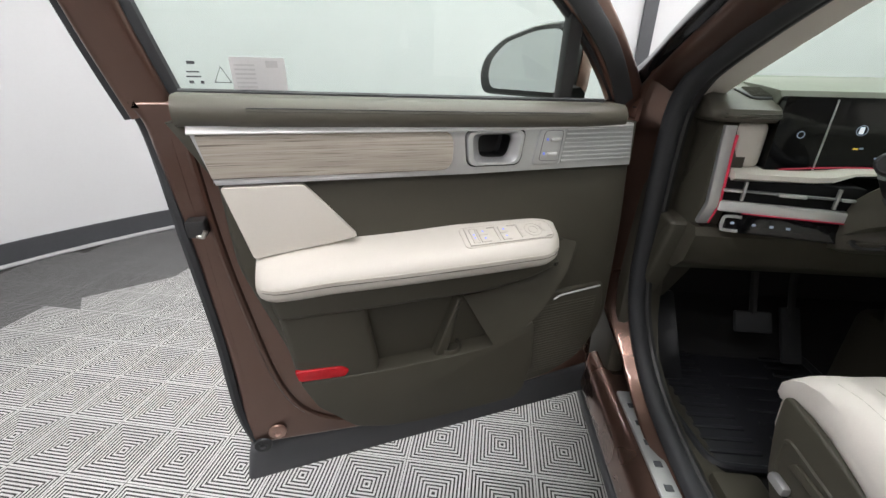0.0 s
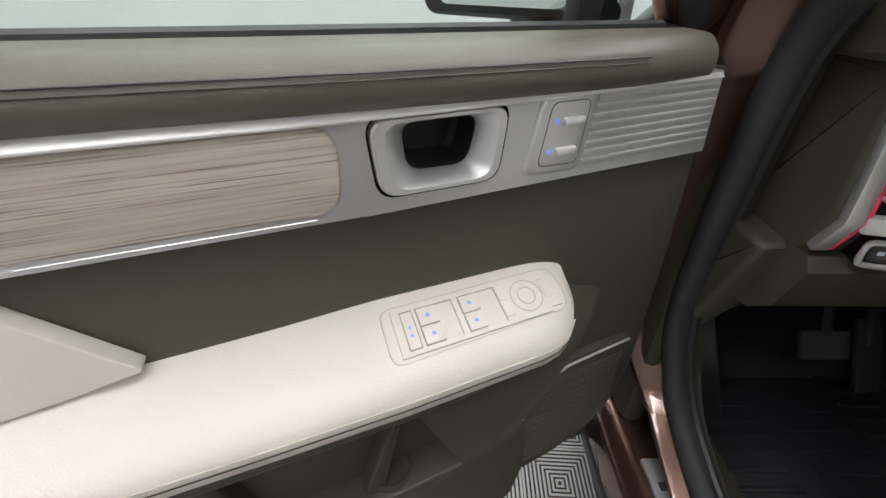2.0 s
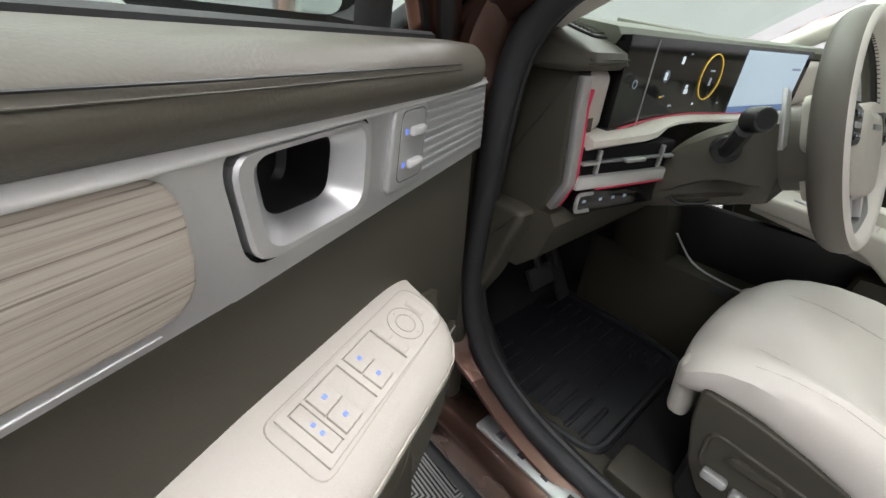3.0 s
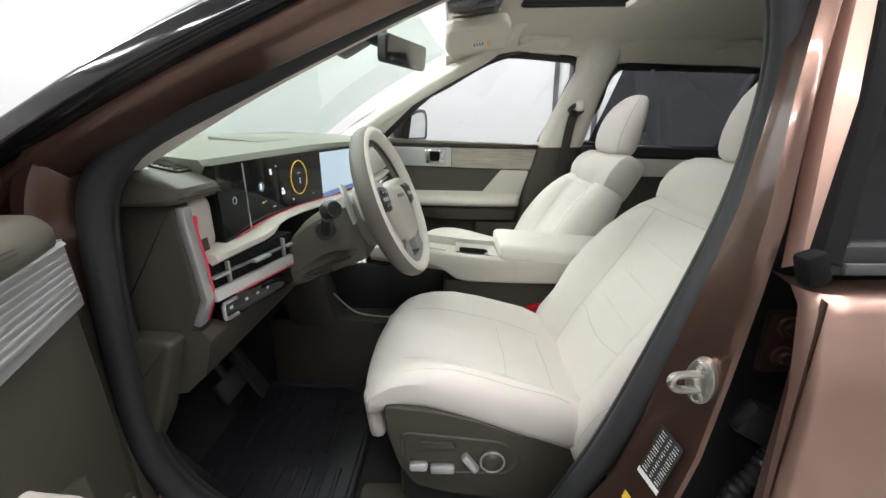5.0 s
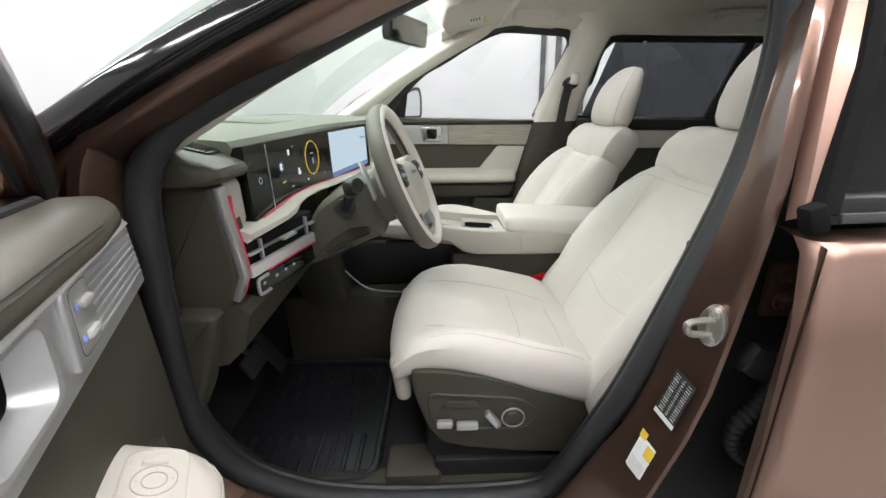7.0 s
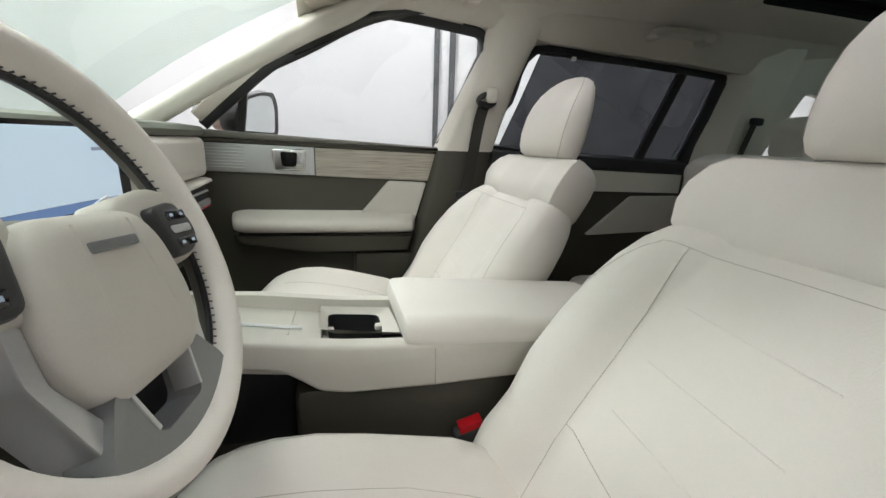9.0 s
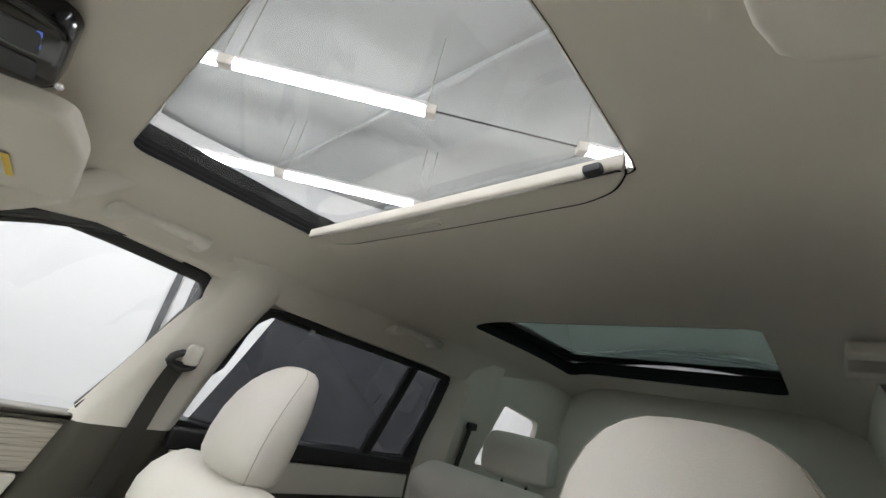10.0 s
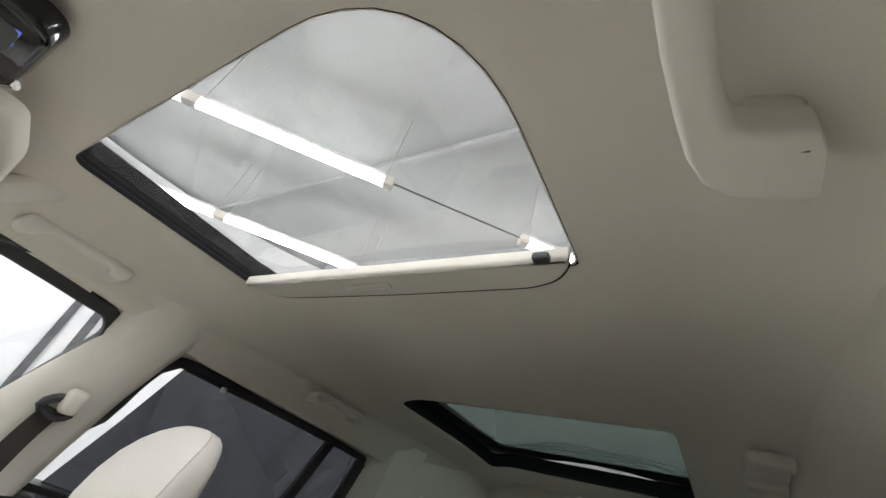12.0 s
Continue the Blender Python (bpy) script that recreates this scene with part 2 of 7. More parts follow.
def smoothpath(pts, n=6, closed=False):
    """A Catmull-Rom line through the points."""
    p = [Vector(q) for q in pts]
    out = []
    k = len(p)
    for i in range(k if closed else k - 1):
        a, b, c, d = (p[(i - 1) % k], p[i], p[(i + 1) % k], p[(i + 2) % k]) if closed else (p[max(i - 1, 0)], p[i], p[i + 1], p[min(i + 2, k - 1)])
        for j in range(n):
            t = j / n
            out.append(0.5 * ((2 * b) + (c - a) * t + (2 * a - 5 * b + 4 * c - d) * t * t + (3 * b - a - 3 * c + d) * t ** 3))
    if not closed:
        out.append(p[-1])
    return out


def rpoly(poly, r, seg=4):
    """A polygon (2D) with rounded corners; r: one radius or one for each corner."""
    out = []
    k = len(poly)
    for i in range(k):
        p, a, b = Vector(poly[i]), Vector(poly[i - 1]), Vector(poly[(i + 1) % k])
        ri = r[i] if isinstance(r, (list, tuple)) else r
        if ri <= 0:
            out.append(p)
            continue
        da, db = (a - p), (b - p)
        ri = min(ri, 0.45 * da.length, 0.45 * db.length)
        s, e = p + da.normalized() * ri, p + db.normalized() * ri
        for j in range(seg + 1):
            t = j / seg
            out.append((1 - t) ** 2 * s + 2 * t * (1 - t) * p + t * t * e)
    return out


def loft(bm, rings, closed=True, caps=True, loop=False):
    vs = [[bm.verts.new(p) for p in ring] for ring in rings]
    n = len(vs[0])
    pairs = list(zip(vs, vs[1:] + ([vs[0]] if loop else [])))
    if loop:
        pairs = [(vs[i], vs[(i + 1) % len(vs)]) for i in range(len(vs))]
    for a, b in pairs:
        for i in range(n if closed else n - 1):
            j = (i + 1) % n
            bm.faces.new((a[i], a[j], b[j], b[i]))
    if caps and closed and not loop:
        bm.faces.new(vs[0][::-1])
        bm.faces.new(vs[-1])
    return vs


def sweep(bm, path, profile, up=(0, 0, 1), closed=False, caps=True, scale=None):
    """Sweep a closed 2D profile (side, up) along a path."""
    path = [Vector(p) for p in path]
    up = Vector(up)
    rings = []
    k = len(path)
    for i, p in enumerate(path):
        a = path[(i - 1) % k] if closed else path[max(i - 1, 0)]
        b = path[(i + 1) % k] if closed else path[min(i + 1, k - 1)]
        t = (b - a).normalized()
        side = t.cross(up)
        if side.length < 1e-4:
            side = t.cross(Vector((0.3, 0.8, 0.1)))
        side.normalize()
        u = side.cross(t).normalized()
        s = scale[i] if scale else 1.0
        rings.append([p + side * q[0] * s + u * q[1] * s for q in profile])
    loft(bm, rings, True, caps and not closed, loop=closed)
    return bm


def circle(r, n=10, sx=1.0, sy=1.0):
    return [(r * sx * math.cos(2 * math.pi * i / n), r * sy * math.sin(2 * math.pi * i / n)) for i in range(n)]


def tube(bm, path, r, n=8, closed=False, up=(0.13, 0.31, 0.94)):
    return sweep(bm, path, circle(r, n), up, closed)


def prism(bm, poly, d0, d1, frame_of, bevel=0.0, seg=2):
    """Extrude a 2D polygon from depth d0 to d1; frame_of(a, b, d) gives the place. The d1 side is bevelled."""
    c = sum((Vector(p) for p in poly), Vector((0, 0))) / len(poly)

    def inset(k):
        out = []
        n = len(poly)
        for i in range(n):
            p = Vector(poly[i])
            e1 = (p - Vector(poly[i - 1]))
            e2 = (Vector(poly[(i + 1) % n]) - p)
            if e1.length < 1e-7 or e2.length < 1e-7:
                out.append(p)
                continue
            n1, n2 = Vector((-e1.y, e1.x)).normalized(), Vector((-e2.y, e2.x)).normalized()
            b = n1 + n2
            if b.length < 1e-5:
                out.append(p)
                continue
            b.normalize()
            out.append(p + b * (k / max(b.dot(n1), 0.35)) * orient)
        return out
    area = sum(Vector(poly[i - 1]).cross(Vector(poly[i])) if False else (poly[i - 1][0] * poly[i][1] - poly[i][0] * poly[i - 1][1]) for i in range(len(poly)))
    orient = 1 if area > 0 else -1
    rings = [[Vector(frame_of(p[0], p[1], d0)) for p in poly]]
    sgn = 1 if d1 > d0 else -1
    if bevel:
        rings.append([Vector(frame_of(p[0], p[1], d1 - sgn * bevel)) for p in poly])
        for i in range(1, seg + 1):
            a = math.pi / 2 * i / seg
            rings.append([Vector(frame_of(p[0], p[1], d1 - sgn * bevel * (1 - math.sin(a)))) for p in inset(bevel * (1 - math.cos(a)))])
    else:
        rings.append([Vector(frame_of(p[0], p[1], d1)) for p in poly])
    loft(bm, rings, True, True)
    return bm


def ring_panel(bm, hole, outer, frame_of, steps=2, curve=0.0):
    """A panel between a hole and an outer loop of equal length; frame_of(a, b, k) with k from 0 at the hole to 1."""
    rings = []
    for s in range(steps + 1):
        k = s / steps
        rings.append([Vector(frame_of(h[0] * (1 - k) + o[0] * k, h[1] * (1 - k) + o[1] * k, k)) for h, o in zip(hole, outer)])
    loft(bm, rings, True, False)
    return bm


def on_rect(loop, x0, x1, y0, y1):
    """Push each point of a loop out from the rectangle's middle onto the rectangle."""
    cx, cy = (x0 + x1) / 2, (y0 + y1) / 2
    out = []
    for p in loop:
        dx, dy = p[0] - cx, p[1] - cy
        k = min((x1 - cx) / abs(dx) if abs(dx) > 1e-6 else 1e9, (y1 - cy) / abs(dy) if abs(dy) > 1e-6 else 1e9)
        out.append((cx + dx * k, cy + dy * k))
    return out


# ---- the round photo booth ----
R = 4.69
H_WALL = 3.7


def arc_wall(bm, r0, r1, z0, z1, a0=0, a1=360, n=96):
    full = abs(a1 - a0) >= 360
    k = n if full else max(2, int(n * abs(a1 - a0) / 360))
    rings = []
    for i in range(k if full else k + 1):
        a = radians(a0 + (a1 - a0) * i / k)
        c, s = math.cos(a), math.sin(a)
        rings.append([(r0 * c, r0 * s, z0), (r1 * c, r1 * s, z0), (r1 * c, r1 * s, z1), (r0 * c, r0 * s, z1)])
    loft(bm, rings, True, not full, loop=full)
    return bm


single("wall_round", arc_wall(bmn(), R, R + 0.12, -0.05, H_WALL), WALL, "white painted curved wall of a photo booth", "wall", kind="structure")
single("baseboard", arc_wall(bmn(), R - 0.02, R - 0.001, 0.025, 0.155), WALL_DARK, "dark grey baseboard along the curved wall", "baseboard", kind="structure")
single("trim", arc_wall(bmn(), R - 0.025, R - 0.001, 0.004, 0.024), WALL, "pale strip between baseboard and floor", "trim", kind="structure")
bm = bmn()
bmesh.ops.create_circle(bm, cap_ends=True, segments=64, radius=R + 0.2, matrix=Matrix.Translation((0, 0, H_WALL + 0.06)))
g = bmesh.ops.extrude_face_region(bm, geom=bm.faces[:])
bmesh.ops.translate(bm, vec=(0, 0, 0.1), verts=[v for v in g["geom"] if isinstance(v, bmesh.types.BMVert)])
for i in range(-3, 4):
    w = math.sqrt(R * R - (i * 1.35) ** 2)
    rbox(bm, (0, i * 1.35, H_WALL + 0.035), (2 * w, 0.05, 0.05), 0.004)
single("ceiling", bm, CEIL, "grey booth roof with cross beams", "ceiling", kind="structure")
bm = bmn()
bmesh.ops.create_circle(bm, cap_ends=True, segments=96, radius=R + 0.15, matrix=Matrix.Translation((0, 0, -0.012)))
floor = single("floor", bm, FLOOR_BASE, "interlocking ribbed floor tiles in pale and dark grey", "floor", kind="structure")

# wall posts and the framed opening on the far side
for a0, a1, z1 in ((83.6, 85.1, H_WALL), (-10.6, -11.4, 2.75), (-12.9, -13.8, 2.75), (-17.0, -17.8, 2.75)):
    single("wall_post", arc_wall(bmn(), R - 0.05, R - 0.003, 0.16, z1, a0, a1, 400), WALL_DARK, "dark grey upright post on the booth wall", "post", kind="structure")
bm = bmn()
arc_wall(bm, R - 0.05, R - 0.004, 2.75, 2.82, -17.8, -10.6, 400)
single("trim", bm, WALL_DARK, "dark grey head of a framed wall panel", "trim", kind="structure")


# tube lamps hung in diagonal rows under the roof: those in view and added ones
def tube_lamp(p, length=1.24):
    a, b = Vector(p) - LAMP_DIR * length / 2, Vector(p) + LAMP_DIR * length / 2
    ob = thing("tube_lamp", p, "lit white linear tube lamp hung below the roof", "lamp", "tube lamps under the roof")
    part("tube", tube(bmn(), [a, b], 0.03, 10), TUBE_GLOW, ob, "lit white tube")
    bm = bmn()
    ang = math.degrees(math.atan2(LAMP_DIR.y, LAMP_DIR.x))
    rbox(bm, Vector(p) + Vector((0, 0, 0.05)), (length, 0.05, 0.03), 0.006, rot(0, 0, ang))
    part("housing", bm, PAPER, ob)
    for e, s in ((a, -1), (b, 1)):
        part("end_cap", rbox(bmn(), e + LAMP_DIR * 0.03 * s + Vector((0, 0, 0.01)), (0.07, 0.07, 0.075), 0.008, rot(0, 0, ang)), PILLAR, ob)
        part("hanger", tube(bmn(), [e + Vector((0, 0, 0.03)), e + Vector((0, 0, H_WALL - LAMP_Z))], 0.004, 6), STEEL, ob)
    la = bpy.data.lights.new("tube_light", "AREA")
    la.shape, la.size, la.size_y, la.spread, la.energy, la.color = "RECTANGLE", length, 0.06, radians(175), LAMP_POWER, (1.0, 0.985, 1.0)
    lo = new("tube_light", la)
    lo.matrix_basis = Matrix.Translation(Vector(p) - Vector((0, 0, 0.04))) @ rot(0, 0, ang).to_4x4()
    lo.parent = ob
    lo.matrix_parent_inverse = ob.matrix_basis.inverted()
    return ob


LAMP_START = Vector((1.67, -0.545, LAMP_Z))
SECOND = Vector((2.69, -1.45, LAMP_Z))
# Rows -1 to -4 are added, unseen, to brighten the booth and the car.
for row, steps in ((0, (-2.03, -1.015, 0, 1.75, 2.77)), (1, (-1.02, 0, 1.02)), (-1, (-2, -1, 0, 1, 2)), (-2, (-2, -1, 0, 1, 2)), (-3, (-1.9, -0.9, 0.1, 1.1, 2.1)), (-4, (-0.7, 0.5))):
    for k in steps:
        base = LAMP_START if row <= 0 else SECOND
        off = LAMP_SIDE * (row * 1.15) if row < 0 else Vector((0, 0, 0))
        q = base + off + LAMP_DIR * k * 1.32
        if q.xy.length < R - 0.75 and (q.xy - Vector((0.40, -0.25))).length > 0.95:
            tube_lamp(q)
bm = bmn()
tube(bm, [LAMP_START + LAMP_DIR * 0.66 + Vector((0, 0, 0.02)), LAMP_START + LAMP_DIR * 1.66 + Vector((0, 0, 0.02))], 0.006, 6)
single("lamp_cable", bm, BLACK, "thin dark cable between two tube lamps", "cable")


# ---- car body ----
car = thing("car", (0, 0, 0.2), "bronze brown sport utility vehicle with the driver door open", "car")


# opening of the driver door, along its seal
SEAL = [(-0.655, 0.36, 0.470), (-0.655, 0.60, 0.462), (-0.657, 0.77, 0.480), (-0.663, 0.87, 0.520), (-0.672, 0.94, 0.580), (-0.685, 0.980, 0.665), (-0.697, 0.990, 0.76),
        (-0.705, 0.982, 0.90), (-0.715, 0.964, 1.06), (-0.72, 0.944, 1.16), (-0.72, 0.908, 1.214), (-0.715, 0.855, 1.252), (-0.705, 0.735, 1.310),
        (-0.685, 0.615, 1.368), (-0.686, 0.483, 1.423), (-0.677, 0.356, 1.471), (-0.675, 0.252, 1.489), (-0.668, 0.144, 1.484), (-0.681, 0.081, 1.439),
        (-0.69, 0.060, 1.355), (-0.70, 0.068, 1.25), (-0.725, 0.104, 1.137), (-0.735, 0.168, 0.96), (-0.725, 0.222, 0.79), (-0.70, 0.262, 0.66), (-0.67, 0.30, 0.54)]
seal_path = smoothpath(SEAL, 5, True)
part("door_seal", sweep(bmn(), seal_path, circle(0.019, 10, 1.0, 1.15), (1, 0, 0), closed=True), RUBBER, car, "fat dark rubber door seal")
part("seal_lip", sweep(bmn(), [p + Vector((0.024, 0, 0)) for p in seal_path], circle(0.012, 8), (1, 0, 0), closed=True), BLACK, car)


def flange(offset, dx, slim=0.5):
    """The seal's loop, grown outwards in the y-z plane and moved sideways."""
    c = Vector((0, 0.52, 0.95))
    out = []
    k = len(seal_path)
    for i, p in enumerate(seal_path):
        t = seal_path[(i + 1) % k] - seal_path[i - 1]
        nrm = Vector((0, t.z, -t.y)).normalized()
        if nrm.dot(Vector((0, p.y - c.y, p.z - c.z))) < 0:
            nrm = -nrm
        k_ = 1.0 if p.z < 1.12 and p.y > 0.55 else slim
        if p.y > 0.3:
            k_ = min(k_, 0.2 + 0.8 * max(0.0, min(1.0, (p.z - 0.56) / 0.16)))
        k_ = 0.2 if p.y < 0.3 else k_
        out.append(p + nrm * offset * k_ + Vector((dx * (0.5 + 0.5 * k_), 0, 0)))
    return out


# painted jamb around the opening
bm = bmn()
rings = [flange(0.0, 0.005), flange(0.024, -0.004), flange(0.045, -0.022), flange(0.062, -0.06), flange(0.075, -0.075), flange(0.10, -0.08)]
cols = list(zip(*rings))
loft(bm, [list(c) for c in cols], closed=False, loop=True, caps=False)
part("door_jamb", bm, SHADED_PAINT, car, "bronze painted door opening")
# inner side of the jamb
bm = bmn()
rings = [flange(-0.004, 0.015), flange(0.01, 0.05), flange(0.03, 0.075)]
loft(bm, [list(c) for c in zip(*rings)], closed=False, loop=True, caps=False)
for f in bm.faces:
    f.material_index = 1 if f.calc_center_median().z > 1.19 else 0
part("jamb_lining", bm, [OLIVE, PILLAR], car)

# rocker and sill plate
bm = bmn()
prof = rpoly([(-0.655, 0.43), (-0.665, 0.452), (-0.735, 0.45), (-0.765, 0.43), (-0.775, 0.36), (-0.755, 0.33), (-0.66, 0.33)], 0.012, 3)
loft(bm, [[(p[0], y, p[1]) for p in prof] for y in (1.08, 0.8, 0.4, -1.0)])
part("rocker_panel", bm, SHADED_PAINT, car)
bm = bmn()
prof = rpoly([(-0.66, 0.335), (-0.77, 0.335), (-0.76, 0.27), (-0.70, 0.23), (-0.6, 0.22)], 0.012, 3)
loft(bm, [[(p[0], y, p[1]) for p in prof] for y in (1.25, -1.2)])
part("rocker_cladding", bm, CLAD, car, "dark grey plastic rocker cladding")
bm = bmn()
prism(bm, rpoly([(-0.722, 0.905), (-0.680, 0.905), (-0.680, 0.30), (-0.722, 0.30)], 0.008), 0.448, 0.457, lambda a, b, d: (a, b, d), 0.003)
sill = part("sill_plate", bm, SILVER, car, "brushed metal sill plate with small dark marks")
for i in (0, 1, 2, 3, 4, 6, 7):
    part("mark_bar", rbox(bmn(), (-0.700, 0.852 - i * 0.056, 0.4575), (0.017, 0.015, 0.0014), 0.0006), CLAD, sill)

# front wing and hinge pillar
bm = bmn()
prof = [(-0.79, 1.045), (-0.85, 1.055), (-0.885, 1.10), (-0.89, 1.4)]
rings = []
for z, dx in ((0.45, 0.03), (0.55, 0.0), (0.8, -0.005), (1.0, 0.0), (1.10, 0.03), (1.14, 0.06), (1.155, 0.10)):
    rings.append([(p[0] + dx, p[1], z) for p in prof])
loft(bm, rings, closed=False, caps=False)
part("front_wing", bm, PAINT, car)
# scuttle and bonnet
bm = bmn()
rings = []
for y, z in ((1.02, 1.135), (1.2, 1.16), (1.6, 1.15), (2.2, 1.11), (2.45, 1.02)):
    rings.append([(x, y, z - 0.035 * (abs(x) / 0.8) ** 3) for x in (-0.80, -0.7, -0.5, -0.2, 0.2, 0.5, 0.7, 0.80)])
loft(bm, rings, closed=False, caps=False)
part("bonnet", bm, PAINT, car)

# A pillars outside, with the black windscreen edge
def pillar_in(p, s):
    """The driver's pillar foot leans in towards the scuttle."""
    f = min(1.0, max(0.0, (p[1] - 0.46) / 0.3)) * (0.038 if s > 0 else 0.0)
    return Vector((p[0] + f, p[1] + f * (0.55 + 1.7 * max(0.0, p[1] - 0.66)), p[2] + f * max(0.0, 0.98 - p[1])))


def a_pillar(s):
    up = 0.0 if s > 0 else 0.035
    path = smoothpath([(x, y, z + up) for x, y, z in [(-0.82 * s, 1.08, 1.11), (-0.795 * s, 0.98, 1.180), (-0.785 * s, 0.915, 1.226), (-0.778 * s, 0.80, 1.284), (-0.762 * s, 0.67, 1.345), (-0.735 * s, 0.46, 1.44), (-0.705 * s, 0.28, 1.535), (-0.685 * s, 0.0, 1.60), (-0.68 * s, -0.6, 1.62), (-0.68 * s, -1.5, 1.60)]], 5)
    path = [pillar_in(p, s) for p in path]
    ob = part("a_pillar", sweep(bmn(), path, rpoly([(-0.03, -0.020), (0.03, -0.020), (0.03, 0.020), (-0.03, 0.020)], 0.012, 3), (0.5 * s, 0.3, 1)), SHADED_PAINT, car)
    p2 = smoothpath([(-0.83 * s, 1.18, 1.11), (-0.815 * s, 1.02, 1.195), (-0.80 * s, 0.938, 1.237), (-0.795 * s, 0.829, 1.292), (-0.78 * s, 0.70, 1.353), (-0.74 * s, 0.5, 1.445), (-0.69 * s, 0.29, 1.545), (-0.655 * s, 0.0, 1.61)], 5)
    p2 = [pillar_in(p, s) for p in p2]
    part("windscreen_edge", sweep(bmn(), p2, rpoly([(-0.03, -0.020), (0.03, -0.020), (0.03, 0.020), (-0.03, 0.020)], 0.010, 3), (0.5 * s, 0.3, 1)), GLOSS_BLACK, car, "gloss black windscreen edge")
    return ob


a_pillar(1)
a_pillar(-1)

# inner pale A pillar covers
def a_cover(s):
    path = smoothpath([(-0.72 * s, 1.02, 1.17), (-0.695 * s, 0.86, 1.262), (-0.66 * s, 0.70, 1.355), (-0.61 * s, 0.50, 1.46), (-0.575 * s, 0.345, 1.535), (-0.545 * s, 0.26, 1.60), (-0.52 * s, 0.20, 1.66)], 5)
    path = [pillar_in(p, s) for p in path]
    return part("a_pillar_cover", sweep(bmn(), path, rpoly([(-0.045, -0.03), (0.04, -0.03), (0.045, 0.02), (-0.03, 0.03)], 0.015, 3), (0.4 * s, 0.3, 1)), PILLAR, car, "pale plastic pillar cover")


a_cover(1)
a_cover(-1)

# windscreen
def ws_pt(u, v):
    """u from -1 to 1 across, v from 0 at the base to 1 at the top."""
    y0, z0, y1, z1 = 1.20, 1.15, 0.50, 1.555
    half = (0.76 + (0.60 - 0.76) * v) * (1.0 + 0.11 * max(0.0, u))
    bow = 0.16 * (1 - u * u)
    return (half * u, y0 + (y1 - y0) * v + bow * (1 - 0.5 * v), z0 + (z1 - z0) * v + 0.03 * math.sin(math.pi * v) + 0.03 * (1 - u * u) * v)


bm = bmn()
loft(bm, [[ws_pt(-1 + 2 * i / 16, v / 8) for i in range(17)] for v in range(9)], closed=False, caps=False)
ob = part("windscreen", bm, GLASS_SCREEN, car)

# black upper band of the windscreen
bm = bmn()
loft(bm, [[Vector(ws_pt(-1 + 2 * i / 16, v)) - Vector((0, 0.006, 0.006)) for i in range(17)] for v in (0.0, 0.035)], closed=False, caps=False)
part("windscreen_edge", bm, GLOSS_BLACK, car)


# ---- roof: headliner with two openings, glass, outer skin ----
def head_z(x, y):
    z = 1.652 - 0.10 * max(0, (abs(x) - 0.36) / 0.26) ** 2 * 1.0
    if y > 0.2:
        z -= 0.085 * ((y - 0.2) / 0.3) ** 2
    if y < -1.2:
        z -= 0.05 * ((-1.2 - y) / 0.9) ** 2
    return z


def hole_loop(x0, x1, y0, y1, r, n=6):
    return rpoly([(x0, y0), (x1, y0), (x1, y1), (x0, y1)], r, n)


SUN = hole_loop(-0.324, 0.412, -0.174, 0.230, [0.02, 0.03, 0.03, 0.17], 9)
REAR = hole_loop(-0.375, 0.475, -1.75, -0.90, [0.05, 0.05, 0.04, 0.04])
bm = bmn()


def dense(loop, m=9):
    out = []
    for i, p in enumerate(loop):
        q = loop[(i + 1) % len(loop)]
        k = m if (Vector(q) - Vector(p)).length > 0.06 else 1
        for j in range(k * (3 if k > 1 else 1)):
            t = j / (k * (3 if k > 1 else 1))
            out.append(Vector(p) * (1 - t) + Vector(q) * t)
    return out


SUN_D, REAR_D = dense(SUN), dense(REAR)
for loop, x0, x1, y0, y1 in ((SUN_D, -0.62, 0.62, -0.54, 0.47), (REAR_D, -0.62, 0.62, -2.0, -0.48)):
    outer = on_rect(loop, x0, x1, y0, y1)
    for corner in ((x0, y0), (x1, y0), (x1, y1), (x0, y1)):
        i_ = min(range(len(outer)), key=lambda i: (outer[i][0] - corner[0]) ** 2 + (outer[i][1] - corner[1]) ** 2)
        outer[i_] = corner

    def place(a, b, k):
        return (a, b, head_z(a, b) + (0.012 * math.exp(-k * 14)) + (0.006 if loop is REAR_D and k > 0.95 else 0.0))
    ring_panel(bm, loop, outer, place, 10)
part("headliner", bm, HEADLINER, car, "pale fabric headliner with two roof openings", angle=60)


def roof_glass(name, x0, x1, y0, y1, mat, label):
    bm = bmn()
    loft(bm, [[(x0 + (x1 - x0) * i / 8, y0 + (y1 - y0) * j / 6, 1.715 - 0.02 * ((x0 + (x1 - x0) * i / 8) / 0.4) ** 2) for i in range(9)] for j in range(7)], closed=False, caps=False)
    return part(name, bm, mat, car, label)


roof_glass("sunroof_glass", -0.54, 0.54, -0.36, 0.42, GLASS_ROOF, "dusty tinted glass of the open sunroof")
roof_glass("rear_roof_glass", -0.54, 0.54, -1.86, -0.72, GLASS_REAR, "dark tinted fixed rear roof glass")
